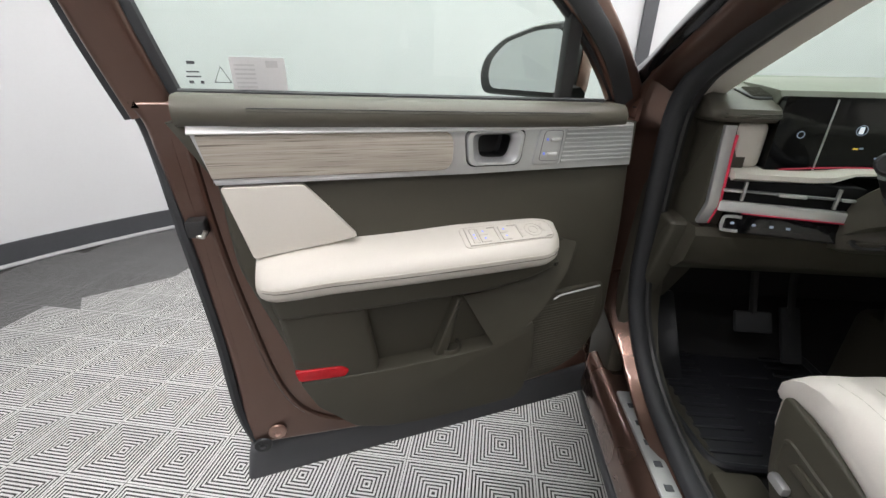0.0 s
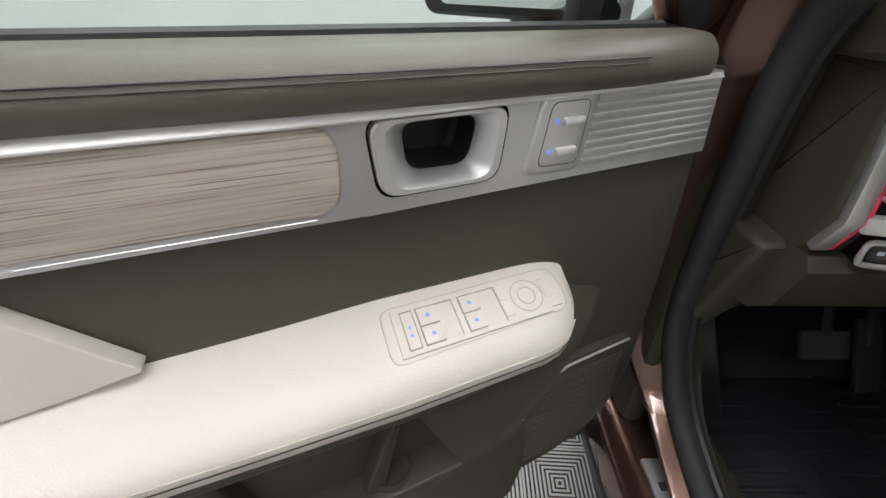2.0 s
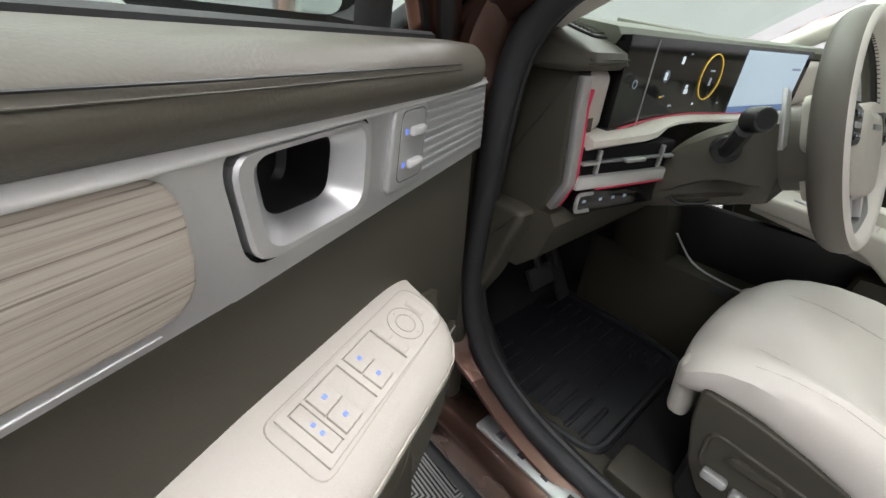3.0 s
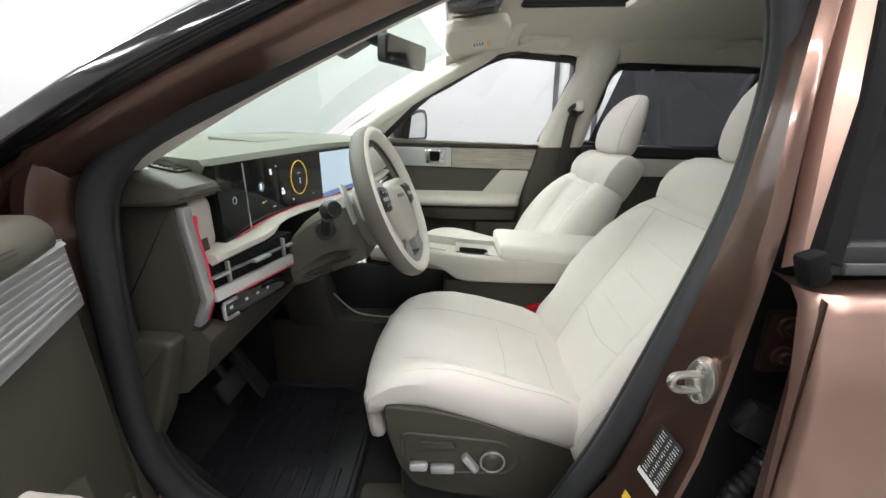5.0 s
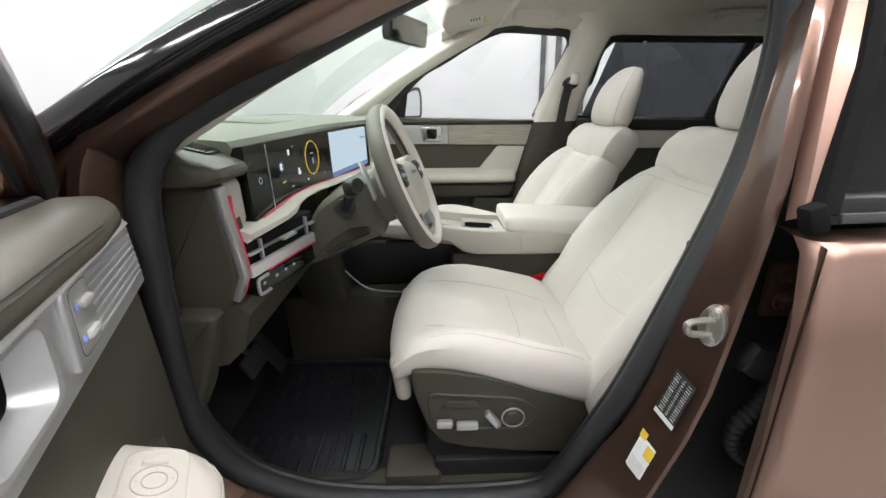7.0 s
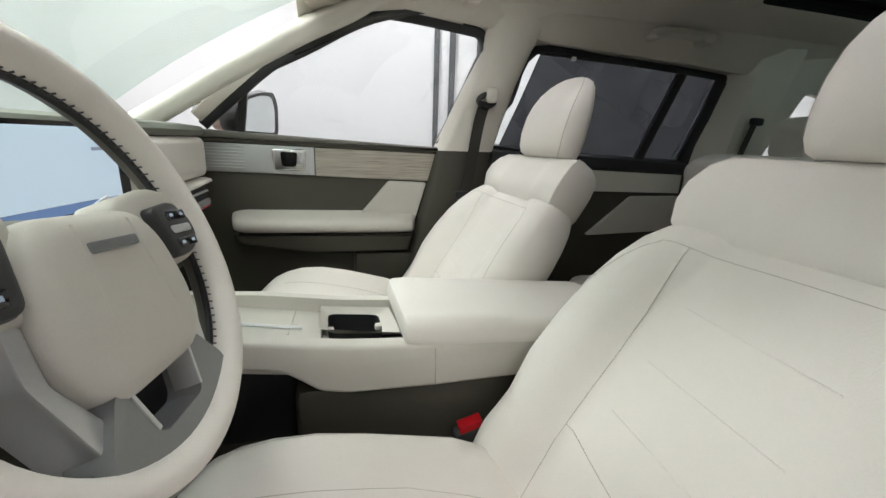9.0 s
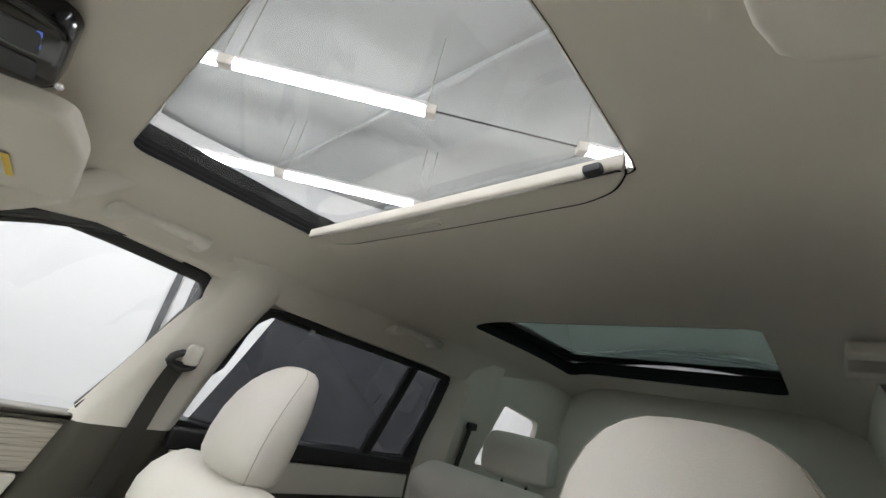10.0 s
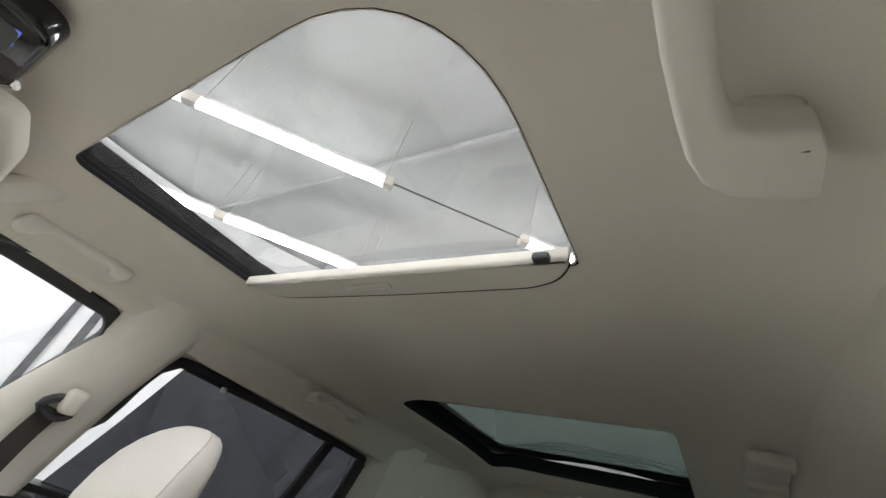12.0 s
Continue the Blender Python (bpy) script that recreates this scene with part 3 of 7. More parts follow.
for loop in (SUN_D, REAR_D):
    c = Vector((sum(p[0] for p in loop), sum(p[1] for p in loop))) / len(loop)
    bm = bmn()
    rings = []
    for k, dz in ((1.007, 0.010), (1.012, 0.014), (1.012, 0.022), (1.022, 0.026), (1.022, 0.034), (1.032, 0.038), (1.034, 0.056), (1.040, 0.074)):
        back = 0.11 if loop is SUN_D and dz > 0.011 else 0.0
        rings.append([(c.x + (p[0] - c.x) * k, c.y + (p[1] - c.y) * k - (back if p[1] < -0.165 else 0.0), head_z(p[0], p[1]) + dz) for p in loop])
    loft(bm, rings, True, False)
    part("roof_seal", bm, SEAL_BLACK, car, "black stepped seal round the roof glass")
# roof skin around the glass
bm = bmn()
for x0, x1, y0, y1 in ((-0.66, -0.54, -2.0, 0.48), (0.54, 0.66, -2.0, 0.48), (-0.54, 0.54, 0.42, 0.52), (-0.54, 0.54, -0.72, -0.38), (-0.54, 0.54, -2.1, -1.86)):
    rbox(bm, ((x0 + x1) / 2, (y0 + y1) / 2, 1.735), (x1 - x0, y1 - y0, 0.02), 0.004)
part("roof_skin", bm, PAINT, car)
for x in (-0.47, 0.47):
    part("glass_border", rbox(bmn(), (x * 1.06, -0.70, 1.7225), (0.14, 2.3, 0.004), 0.001), SEAL_BLACK, car)
for y in (0.35, -0.33, -0.76, -1.78):
    part("glass_border", rbox(bmn(), (0, y, 1.7275), (0.90, 0.14, 0.004), 0.001), SEAL_BLACK, car)
# sun shade, drawn back
bm = bmn()
SHADE = rpoly([(0.400, -0.140), (-0.322, -0.140), (-0.318, -0.160), (-0.295, -0.192), (-0.25, -0.209), (0.0, -0.213), (0.31, -0.209), (0.37, -0.190)], [0.004, 0.004, 0.01, 0.02, 0.03, 0.03, 0.03, 0.02], 4)
prism(bm, SHADE, 1.668, 1.6475, lambda a, b, d: (a, b, d), 0.008, 4)
shade = part("sun_shade", bm, PILLAR, car, "pale roof shade drawn back")
bm = bmn()
prism(bm, rpoly([(0.112, -0.166), (0.000, -0.168), (0.006, -0.190), (0.112, -0.190)], 0.007), 1.650, 1.6455, lambda a, b, d: (a, b, d), 0.002)
part("pull_recess", bm, HEADLINER, shade)
part("pull_lip", rbox(bmn(), (0.052, -0.183, 1.6450), (0.080, 0.009, 0.004), 0.0015), PILLAR, shade)
part("shade_gap", tube(bmn(), [(p[0], p[1], 1.6512) for p in SHADE if p[1] < -0.15], 0.0013, 5), SEAL_BLACK, shade)
part("shade_stop", rbox(bmn(), (-0.285, -0.138, 1.652), (0.024, 0.016, 0.012), 0.004), CLAD, shade)


# ---- driver door, standing open ----
HINGE = Vector((-0.819, 0.899, 0))
DU, DN = Vector((-0.931, -0.365, 0)), Vector((0.365, -0.931, 0))


def dF(u, z, off=0.0):
    """Door: u from the hinge, z up, off from the trim plane; the trim bends away towards the hinge."""
    return HINGE + DU * u + DN * (off - 0.05 * max(0.0, 0.36 - u)) + Vector((0, 0, z))


def dfr(a, b, d):
    return dF(a, b, d)


door = thing("driver_door", HINGE + Vector((0, 0, 0.3)), "open bronze driver door with olive and cream trim", "car door")


def dprism(name, poly, d0, d1, mat, parent=None, bevel=0.004, r=0.0, label="", seg=3, rs=4):
    pts = rpoly(poly, r, rs) if r else poly
    return part(name, prism(bmn(), pts, d0, d1, dfr, bevel, seg), mat, parent or door, label)


dprism("door_shell", [(0.885, 1.18), (0.862, 1.15), (0.838, 0.95), (0.818, 0.628), (0.82, 0.444), (0.571, 0.428), (0.264, 0.445), (-0.078, 0.469), (-0.06, 0.9), (-0.03, 1.175)], -0.16, -0.05, SHADED_PAINT, bevel=0.014, r=0.02, label="bronze painted door shell")
dprism("door_cladding", [(0.851, 0.291), (-0.137, 0.327), (-0.125, 0.425), (0.833, 0.392)], -0.165, -0.085, CLAD, bevel=0.012, r=0.015, label="dark grey lower door cladding")
PANEL = [(0.765, 1.060), (0.76, 0.91), (0.715, 0.767), (0.686, 0.668), (0.655, 0.595), (0.584, 0.524), (0.52, 0.508), (0.444, 0.502), (0.213, 0.505), (0.10, 0.52), (0.027, 0.551), (-0.03, 0.61), (-0.05, 0.676), (-0.045, 0.915), (-0.032, 1.060)]
bm = bmn()
prism(bm, rpoly(PANEL, [0.0] + [0.03] * 13 + [0.0], 4), -0.06, 0.0, dfr, 0.012, 3)
prism(bm, [(0.815, 1.15), (0.366, 1.145), (0.366, 1.060), (0.765, 1.060)], -0.06, 0.0, dfr, 0.002)
prism(bm, [(0.222, 1.145), (-0.028, 1.14), (-0.032, 1.060), (0.222, 1.060)], -0.06, 0.0, dfr, 0.002)
part("trim_panel", bm, OLIVE, door, "olive plastic trim panel")
# raised rib of the shell beside the trim
part("shell_rib", tube(bmn(), smoothpath([dF(0.805, 1.12, -0.052), dF(0.792, 0.95, -0.052), dF(0.768, 0.78, -0.052), (dF(0.738, 0.62, -0.052)), dF(0.69, 0.52, -0.052), dF(0.60, 0.468, -0.052), dF(0.42, 0.455, -0.052)], 5), 0.0075, 8), SHADED_PAINT, door)
part("shell_rib", tube(bmn(), smoothpath([dF(0.826, 1.12, -0.055), dF(0.812, 0.90, -0.055), dF(0.798, 0.62, -0.055), dF(0.796, 0.46, -0.055)], 5), 0.005, 8), SHADED_PAINT, door)
# leather roll along the window
bm = bmn()
roll = rpoly([(-0.045, 1.142), (0.012, 1.142), (0.028, 1.155), (0.027, 1.172), (0.006, 1.186), (-0.045, 1.189)], 0.012, 3)
rings = []
for i in range(9):
    u = 0.80 + (0.012 - 0.80) * i / 8
    dz = 0.002 - 0.016 * i / 8
    k = 0.6 if i in (0, 8) else 1
    rings.append([dF(u, p[1] + dz, p[0] * (k if p[0] > 0 else 1)) for p in roll])
part("window_roll", loft(bm, rings) and bm, OLIVE_SOFT, door, "stitched olive leather roll")
for dz, off, m_, r_ in ((1.1715, 0.0268, BLACK, 0.0007), (1.1672, 0.0276, OLIVE, 0.0006)):
    part("stitching", tube(bmn(), [dF(0.70, dz, off), dF(0.36, dz - 0.0069, off), dF(0.11, dz - 0.0120, off)], r_, 5), m_, door)
# satin band with the handle's opening
BAND = 0.012
HOLE = rpoly([(0.358, 1.1335), (0.235, 1.1335), (0.243, 1.067), (0.352, 1.068)], 0.017, 5)
bm = bmn()
prism(bm, [(0.787, 1.146), (0.366, 1.1425), (0.366, 1.056), (0.762, 1.057)], -0.002, BAND, dfr, 0)
prism(bm, [(0.215, 1.141), (-0.010, 1.139), (-0.019, 1.055), (0.215, 1.0555)], -0.002, BAND, dfr, 0)
outer = on_rect(HOLE, 0.210, 0.371, 1.0557, 1.1418)
ring_panel(bm, HOLE, outer, lambda a, b, k: dF(a, b, BAND + 0.0003), 1)
band = part("satin_band", bm, SILVER, door, "satin silver trim band")
edge = rpoly([(-0.004, 0.006), (0.0, 0.006), (0.011, -0.005), (0.010, -0.008), (-0.004, -0.010)], 0.0015, 2)
bm = bmn()
loft(bm, [[dF(u, zc + q[1] * k, 0.012 + q[0] * k) for q in edge] for u, zc, k in ((0.786, 1.1405, 0.75), (0.40, 1.138, 0.75), (0.15, 1.136, 0.6), (-0.008, 1.1355, 0.35))])
part("bright_edge", bm, TRIM_SILVER, band, "bright bevelled upper edge")
part("chrome_line", tube(bmn(), [dF(0.765, 1.0615, 0.0125), dF(0.40, 1.0600, 0.0125)], 0.0006, 6), SILVER, band)
dprism("wood_insert", [(0.778, 1.1335), (0.377, 1.1325), (0.379, 1.0645), (0.766, 1.0665)], 0.008, 0.0148, WOOD, bevel=0.0025, r=[0.004, 0.024, 0.024, 0.004], label="washed grey wood insert")
# inner handle
inner = rpoly([(0.326, 1.122), (0.257, 1.122), (0.267, 1.080), (0.322, 1.082)], 0.014, 5)
rim_ = [(0.297 + (p[0] - 0.297) * 0.955, 1.1 + (p[1] - 1.1) * 0.925) for p in HOLE]
bm = bmn()
rings = []
for k, off in ((0.0, 0.006), (0.0, 0.0150), (0.06, 0.0170), (0.36, 0.0165), (0.42, 0.0150), (0.90, 0.0005), (1.0, -0.0045)):
    rings.append([dF(h[0] * (1 - k) + o[0] * k, h[1] * (1 - k) + o[1] * k, off) for h, o in zip(rim_, inner)])
loft(bm, rings, True, False)
handle = part("handle_bezel", bm, SILVER, door, "satin inner door handle surround", angle=22)
bm = bmn()
loft(bm, [[dF(p[0], p[1], 0.0122) for p in HOLE], [dF(p[0], p[1], 0.006) for p in HOLE], [dF(p[0], p[1], 0.006) for p in rim_]], True, False)
part("bezel_gap", bm, GLOSS_BLACK, handle)
bm = bmn()
mid = (0.296, 1.101)
loft(bm, [[dF(mid[0] + (p[0] - mid[0]) * k, mid[1] + (p[1] - mid[1]) * k, off) for p in inner] for k, off in ((1.0, -0.0045), (1.06, -0.012), (1.06, -0.045), (0.9, -0.050))], True, False)
bm.faces.new([bm.verts.new(dF(mid[0] + (p[0] - mid[0]) * 0.9, mid[1] + (p[1] - mid[1]) * 0.9, -0.050)) for p in inner])
part("handle_recess", bm, BLACK, handle, "deep black finger recess")
# memory and lock switches, and the ribs beside them
pad = dprism("switch_pad", [(0.207, 1.133), (0.152, 1.133), (0.157, 1.064), (0.220, 1.066)], 0.008, 0.0165, SILVER, bevel=0.003, r=0.010)
plate_ = [(0.197, 1.1285), (0.157, 1.1285), (0.163, 1.072), (0.206, 1.074)]
dprism("switch_plate", plate_, 0.0155, 0.0172, SILVER, pad, bevel=0.0008, r=0.007)
part("plate_gap", tube(bmn(), [dF(p[0], p[1], 0.0166) for p in rpoly(plate_, 0.007)], 0.0006, 4, True), CLAD, pad)
for u, z in ((0.176, 1.112), (0.181, 1.086)):
    part("lock_switch", rbox(bmn(), dF(u - 0.002, z, 0.0185), (0.022, 0.007, 0.0072), 0.0025, rot(0, 0, 21.4)), TRIM_SILVER, pad, "bright metal switch")
    part("switch_icon", rbox(bmn(), dF(u + 0.015, z + 0.001, 0.0172), (0.004, 0.0010, 0.0045), 0.0003, rot(0, 0, 21.4)), ICON_BLUE, pad)
for i in range(8):
    z = 1.1275 - i * 0.0083
    sh = 0.0012 * i
    bm = bmn()
    sweep(bm, [dF(0.146 + sh * 0.9, z, 0.012), dF(-0.0065 - sh * 0.95, z, 0.012)], rpoly([(-0.0031, -0.002), (0.0031, -0.002), (0.0024, 0.0016), (-0.0024, 0.0016)], 0.0010, 2), DN)
    part("rib", bm, SILVER, band)
# cream insert and armrest
dprism("cream_insert", [(0.758, 1.053), (0.634, 1.052), (0.552, 0.954), (0.60, 0.945), (0.727, 0.928)], -0.002, 0.014, CREAM_SIDE, bevel=0.0015, r=0.006, label="cream leather insert")
SEC = [(-0.012, 0.948), (0.012, 0.940), (0.04, 0.931), (0.066, 0.922), (0.079, 0.911), (0.083, 0.898), (0.081, 0.884), (0.070, 0.874), (0.03, 0.870), (-0.012, 0.868)]


def arm_ring(u):
    e = min(max((u - 0.137) / 0.075, 0.0), 1.0)
    f = min(max((0.727 - u) / 0.05, 0.0), 1.0)
    k = math.sqrt(1 - (1 - e) ** 2) * (0.55 + 0.45 * math.sqrt(1 - (1 - f) ** 2))
    lift = 0.004 * max(0, min(1, (0.47 - u) / 0.1)) - 0.012 * max(0, (u - 0.6) / 0.12)
    zc = 0.908
    kz = 0.45 + 0.55 * k
    return [dF(u, zc + (p[1] - zc) * kz + lift * (0.5 + 0.5 * (p[1] > zc)), p[0] * k - 0.006 * (1 - k)) for p in SEC]


us = [0.137, 0.1385, 0.142, 0.149, 0.162, 0.175, 0.19, 0.21, 0.235, 0.27, 0.32, 0.36, 0.40, 0.45, 0.52, 0.60, 0.66, 0.695, 0.712, 0.722, 0.7265]
bm = bmn()
loft(bm, [arm_ring(u) for u in us])
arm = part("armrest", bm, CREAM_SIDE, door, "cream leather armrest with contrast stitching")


def arm_line(i, t, lo, hi, n=30, off=0.0012):
    out = []
    for j in range(n + 1):
        u = lo + (hi - lo) * j / n
        r = arm_ring(u)
        p = r[i].lerp(r[i + 1], t)
        out.append(p + DN * off + Vector((0, 0, off * 0.5)))
    return out


part("seam", tube(bmn(), arm_line(4, 0.7, 0.158, 0.715), 0.0011, 5), THREAD, arm)
part("seam", tube(bmn(), arm_line(5, 0.2, 0.158, 0.715), 0.0007, 5), OLIVE, arm)


def sw_frame(u, off, h):
    """Switch panel plane on the armrest: u along it, off across, h above."""
    return dF(u, 0.9475 - 0.333 * off + 0.949 * h, off + 0.316 * h)


def sw_block(name, u0, u1, o0, o1, h0, h1, mat, r=0.002, bevel=0.0006, label=""):
    return part(name, prism(bmn(), rpoly([(u0, o0), (u1, o0), (u1, o1), (u0, o1)], r, 4), h0, h1, sw_frame, bevel, 2), mat, arm, label)


PLATE = rpoly([(0.362, 0.004), (0.170, 0.006), (0.166, 0.032), (0.172, 0.056), (0.362, 0.060)], [0.012, 0.022, 0.02, 0.022, 0.012], 5)
part("switch_panel", prism(bmn(), PLATE, -0.004, 0.0015, sw_frame, 0.001, 2), CREAM_SIDE, arm, "cream switch panel with window switches")
part("panel_gap", tube(bmn(), [sw_frame(p[0], p[1], 0.0012) for p in PLATE], 0.0007, 4, True), THREAD, arm)
for u0, u1, o0, o1 in ((0.352, 0.190, 0.008, 0.0125), (0.352, 0.190, 0.0515, 0.056), (0.352, 0.3445, 0.0125, 0.0515), (0.2415, 0.176, 0.0125, 0.0515), (0.3315, 0.3285, 0.0125, 0.0515), (0.2835, 0.2895, 0.0125, 0.0515)):
    sw_block("panel_face", u0, u1, o0, o1, 0.0, 0.0042, CREAM_SIDE, 0.0005, 0.0)
sw_block("lock_button", 0.3435, 0.3325, 0.0135, 0.0505, 0.0, 0.0045, CREAM_SIDE, 0.001)
for o in (0.028, 0.036):
    sw_block("switch_icon", 0.3395, 0.3365, o, o + 0.003, 0.0, 0.0048, ICON_BLUE, 0.0005, 0.0)
for u0, u1 in ((0.3275, 0.3075), (0.2825, 0.2635)):
    for o0, o1 in ((0.0135, 0.0315), (0.0325, 0.0505)):
        sw_block("window_switch", u0, u1, o0, o1, 0.0, 0.0052, CREAM_SIDE, 0.0012, 0.0008)
        sw_block("switch_icon", (u0 + u1) / 2 + 0.0018, (u0 + u1) / 2 - 0.0018, (o0 + o1) / 2 - 0.0016, (o0 + o1) / 2 + 0.0016, 0.0, 0.0055, ICON_BLUE, 0.0005, 0.0)
for o0, o1 in ((0.0145, 0.0305), (0.0325, 0.0485)):
    sw_block("mirror_button", 0.2405, 0.2315, o0, o1, 0.0, 0.0048, CREAM_SIDE, 0.001)
for r_ in (0.0175, 0.0095):
    part("mirror_dial", tube(bmn(), [sw_frame(0.2105 + r_ * math.cos(a), 0.032 + r_ * math.sin(a), 0.0043) for a in [i * math.pi / 14 for i in range(28)]], 0.0007, 5, True), THREAD, arm)
for a in range(4):
    part("dial_mark", tube(bmn(), [sw_frame(0.2105 + r_ * math.cos(a * math.pi / 2), 0.032 + r_ * math.sin(a * math.pi / 2), 0.0044) for r_ in (0.0128, 0.0142)], 0.0005, 4), THREAD, arm)
sw_block("fold_button", 0.1895, 0.1795, 0.020, 0.040, 0.0, 0.0048, CREAM_SIDE, 0.001)
part("switch_gap", tube(bmn(), [sw_frame(0.1915, 0.040, 0.0043), sw_frame(0.1915, 0.0195, 0.0043), sw_frame(0.186, 0.0195, 0.0043)], 0.0006, 4), THREAD, arm)
# lower forms
dprism("arm_base", [(0.716, 0.878), (0.175, 0.885), (0.135, 0.862), (0.20, 0.84), (0.30, 0.822), (0.546, 0.818), (0.703, 0.818)], -0.01, 0.050, OLIVE, bevel=0.012, r=0.015)
dprism("reflector_block", [(0.706, 0.822), (0.548, 0.822), (0.540, 0.76), (0.528, 0.680), (0.535, 0.655), (0.684, 0.655)], -0.01, 0.034, OLIVE, bevel=0.012, r=0.018)
dprism("map_pocket", [(0.684, 0.668), (0.54, 0.664), (0.366, 0.670), (0.29, 0.675), (0.245, 0.684), (0.205, 0.708), (0.185, 0.722), (0.178, 0.69), (0.175, 0.60), (0.19, 0.53), (0.213, 0.508), (0.444, 0.505), (0.52, 0.511), (0.584, 0.528), (0.655, 0.60)], -0.01, 0.036, OLIVE, bevel=0.003, r=0.010, label="olive map pocket")
speaker = dprism("speaker_panel", [(0.215, 0.735), (0.168, 0.778), (0.11, 0.766), (0.05, 0.771), (-0.016, 0.772), (-0.028, 0.70), (-0.012, 0.615), (0.033, 0.560), (0.10, 0.532), (0.215, 0.514)], -0.01, 0.008, OLIVE, bevel=0.004, r=0.008, label="olive speaker panel with fine grooves")
# the swept support from the armrest's tip down to the pocket
SWEEP = [(0.080, 0.890, 0.117, 0.898, 0.009), (0.096, 0.838, 0.144, 0.876, 0.020), (0.136, 0.776, 0.190, 0.838, 0.029), (0.186, 0.720, 0.245, 0.806, 0.034), (0.235, 0.688, 0.300, 0.796, 0.036), (0.278, 0.675, 0.342, 0.794, 0.036)]
fine = smoothpath([Vector(p[:3]) for p in SWEEP], 4)
rest = smoothpath([Vector((p[3], p[4], 0)) for p in SWEEP], 4)
bm = bmn()
loft(bm, [[dF(a.x - 0.006, a.y - 0.006, -0.006), dF(a.x - 0.003, a.y - 0.003, b.y * 0.8), dF(a.x, a.y, b.y), dF(a.x + (a.z - a.x) * 0.12, a.y + (b.x - a.y) * 0.12, b.y), dF(a.x + (a.z - a.x) * 0.6, a.y + (b.x - a.y) * 0.6, b.y * 0.35 + 0.002), dF(a.z, b.x, 0.003), dF(a.z, b.x, -0.006)] for a, b in zip(fine, rest)])
part("arm_support", bm, OLIVE, door, "swept olive armrest support")
dprism("pocket_divider", [(0.412, 0.66), (0.362, 0.80), (0.350, 0.80), (0.384, 0.66)], -0.004, 0.024, OLIVE, bevel=0.008, r=0.004)
bm = bmn()
for k, (r0, z) in enumerate(((0.04, 0.652),)):
    c = dF(0.372, 0.664, 0.004)
    rings = [[c + Vector((r * math.cos(a), r * math.sin(a), dz)) for a in [i * math.pi / 12 for i in range(24)]] for r, dz in ((0.027, -0.03), (0.028, 0.0), (0.0275, 0.012), (0.026, 0.016), (0.022, 0.014), (0.020, -0.01))]
    loft(bm, rings)
part("bottle_holder", bm, OLIVE, door)
part("speaker_line", tube(bmn(), [dF(0.118, 0.749, 0.0085), dF(0.102, 0.757, 0.0085), dF(-0.008, 0.7655, 0.0085)], 0.0024, 6), SILVER, speaker)
for i in range(26):
    z = 0.735 - i * 0.0075
    u0, u1 = 0.022, 0.178 - (0.03 if i < 4 else 0)
    if i > 20:
        u0 += (i - 20) * 0.012
    part("groove", tube(bmn(), [dF(u0 - 0.025, z + 0.004, 0.0080), dF(u1 * 0.6 + u0 * 0.4, z + 0.001, 0.0082), dF(u1, z - 0.001, 0.0080)], 0.0011, 4), OLIVE, speaker)
dprism("door_reflector", [(0.690, 0.698), (0.603, 0.693), (0.588, 0.681), (0.598, 0.668), (0.684, 0.672)], 0.030, 0.0385, RED, bevel=0.003, r=0.006, label="red door reflector")
# latch, edge bolts and check strap
bm = bmn()
rbox(bm, dF(0.815, 0.975, -0.038), (0.03, 0.03, 0.03), 0.004, rot(0, 0, 21.4))
part("latch", bm, BLACK, door)
bm = bmn()
tube(bm, [dF(0.822, 0.965, -0.03), dF(0.806, 0.962, -0.022), dF(0.800, 0.972, -0.022)], 0.004, 6)
part("latch_claw", bm, STEEL, door)
for u, z in ((0.755, 0.475), (0.79, 0.445)):
    bm = bmn()
    c = dF(u, z, -0.048)
    loft(bm, [[c + DU * (r * math.cos(a)) + Vector((0, 0, r * math.sin(a))) + DN * o for a in [i * math.pi / 8 for i in range(16)]] for r, o in ((0.020, 0), (0.018, 0.004), (0.009, 0.006), (0.006, 0.003))])
    part("edge_plug", bm, PAINT if u < 0.77 else RUBBER, door)
# weather strip on the door's edge
part("door_edge_seal", tube(bmn(), smoothpath([dF(0.90, 1.30, -0.085), dF(0.878, 1.18, -0.09), dF(0.858, 1.10, -0.075), dF(0.843, 0.95, -0.06), (dF(0.828, 0.75, -0.058)), dF(0.823, 0.55, -0.06), dF(0.80, 0.44, -0.06)], 4), 0.011, 8), RUBBER, door)


# window frame
def lean(z):
    return -0.075 + 0.22 * (z - 1.18)


FR = [(0.846, 1.16), (0.876, 1.29), (0.888, 1.38), (0.865, 1.46), (0.78, 1.505), (0.62, 1.52), (0.42, 1.50), (0.25, 1.435), (0.10, 1.335), (0.0, 1.24), (-0.055, 1.175)]
fpath = smoothpath([dF(u, z, lean(z)) for u, z in FR], 4)
part("window_frame", sweep(bmn(), fpath, rpoly([(-0.034, -0.026), (0.034, -0.026), (0.034, 0.022), (-0.034, 0.022)], 0.010, 3), DN), SHADED_PAINT, door)
part("frame_seal", sweep(bmn(), [p + (Vector(dF(0.42, 1.28, 0)) - p).normalized() * 0.040 for p in fpath], circle(0.012, 8, 1, 0.8), DN), RUBBER, door)
part("frame_seal", sweep(bmn(), [p - (Vector(dF(0.42, 1.28, 0)) - p).normalized() * 0.040 for p in fpath], circle(0.012, 8, 1, 0.8), DN), RUBBER, door)
bm = bmn()
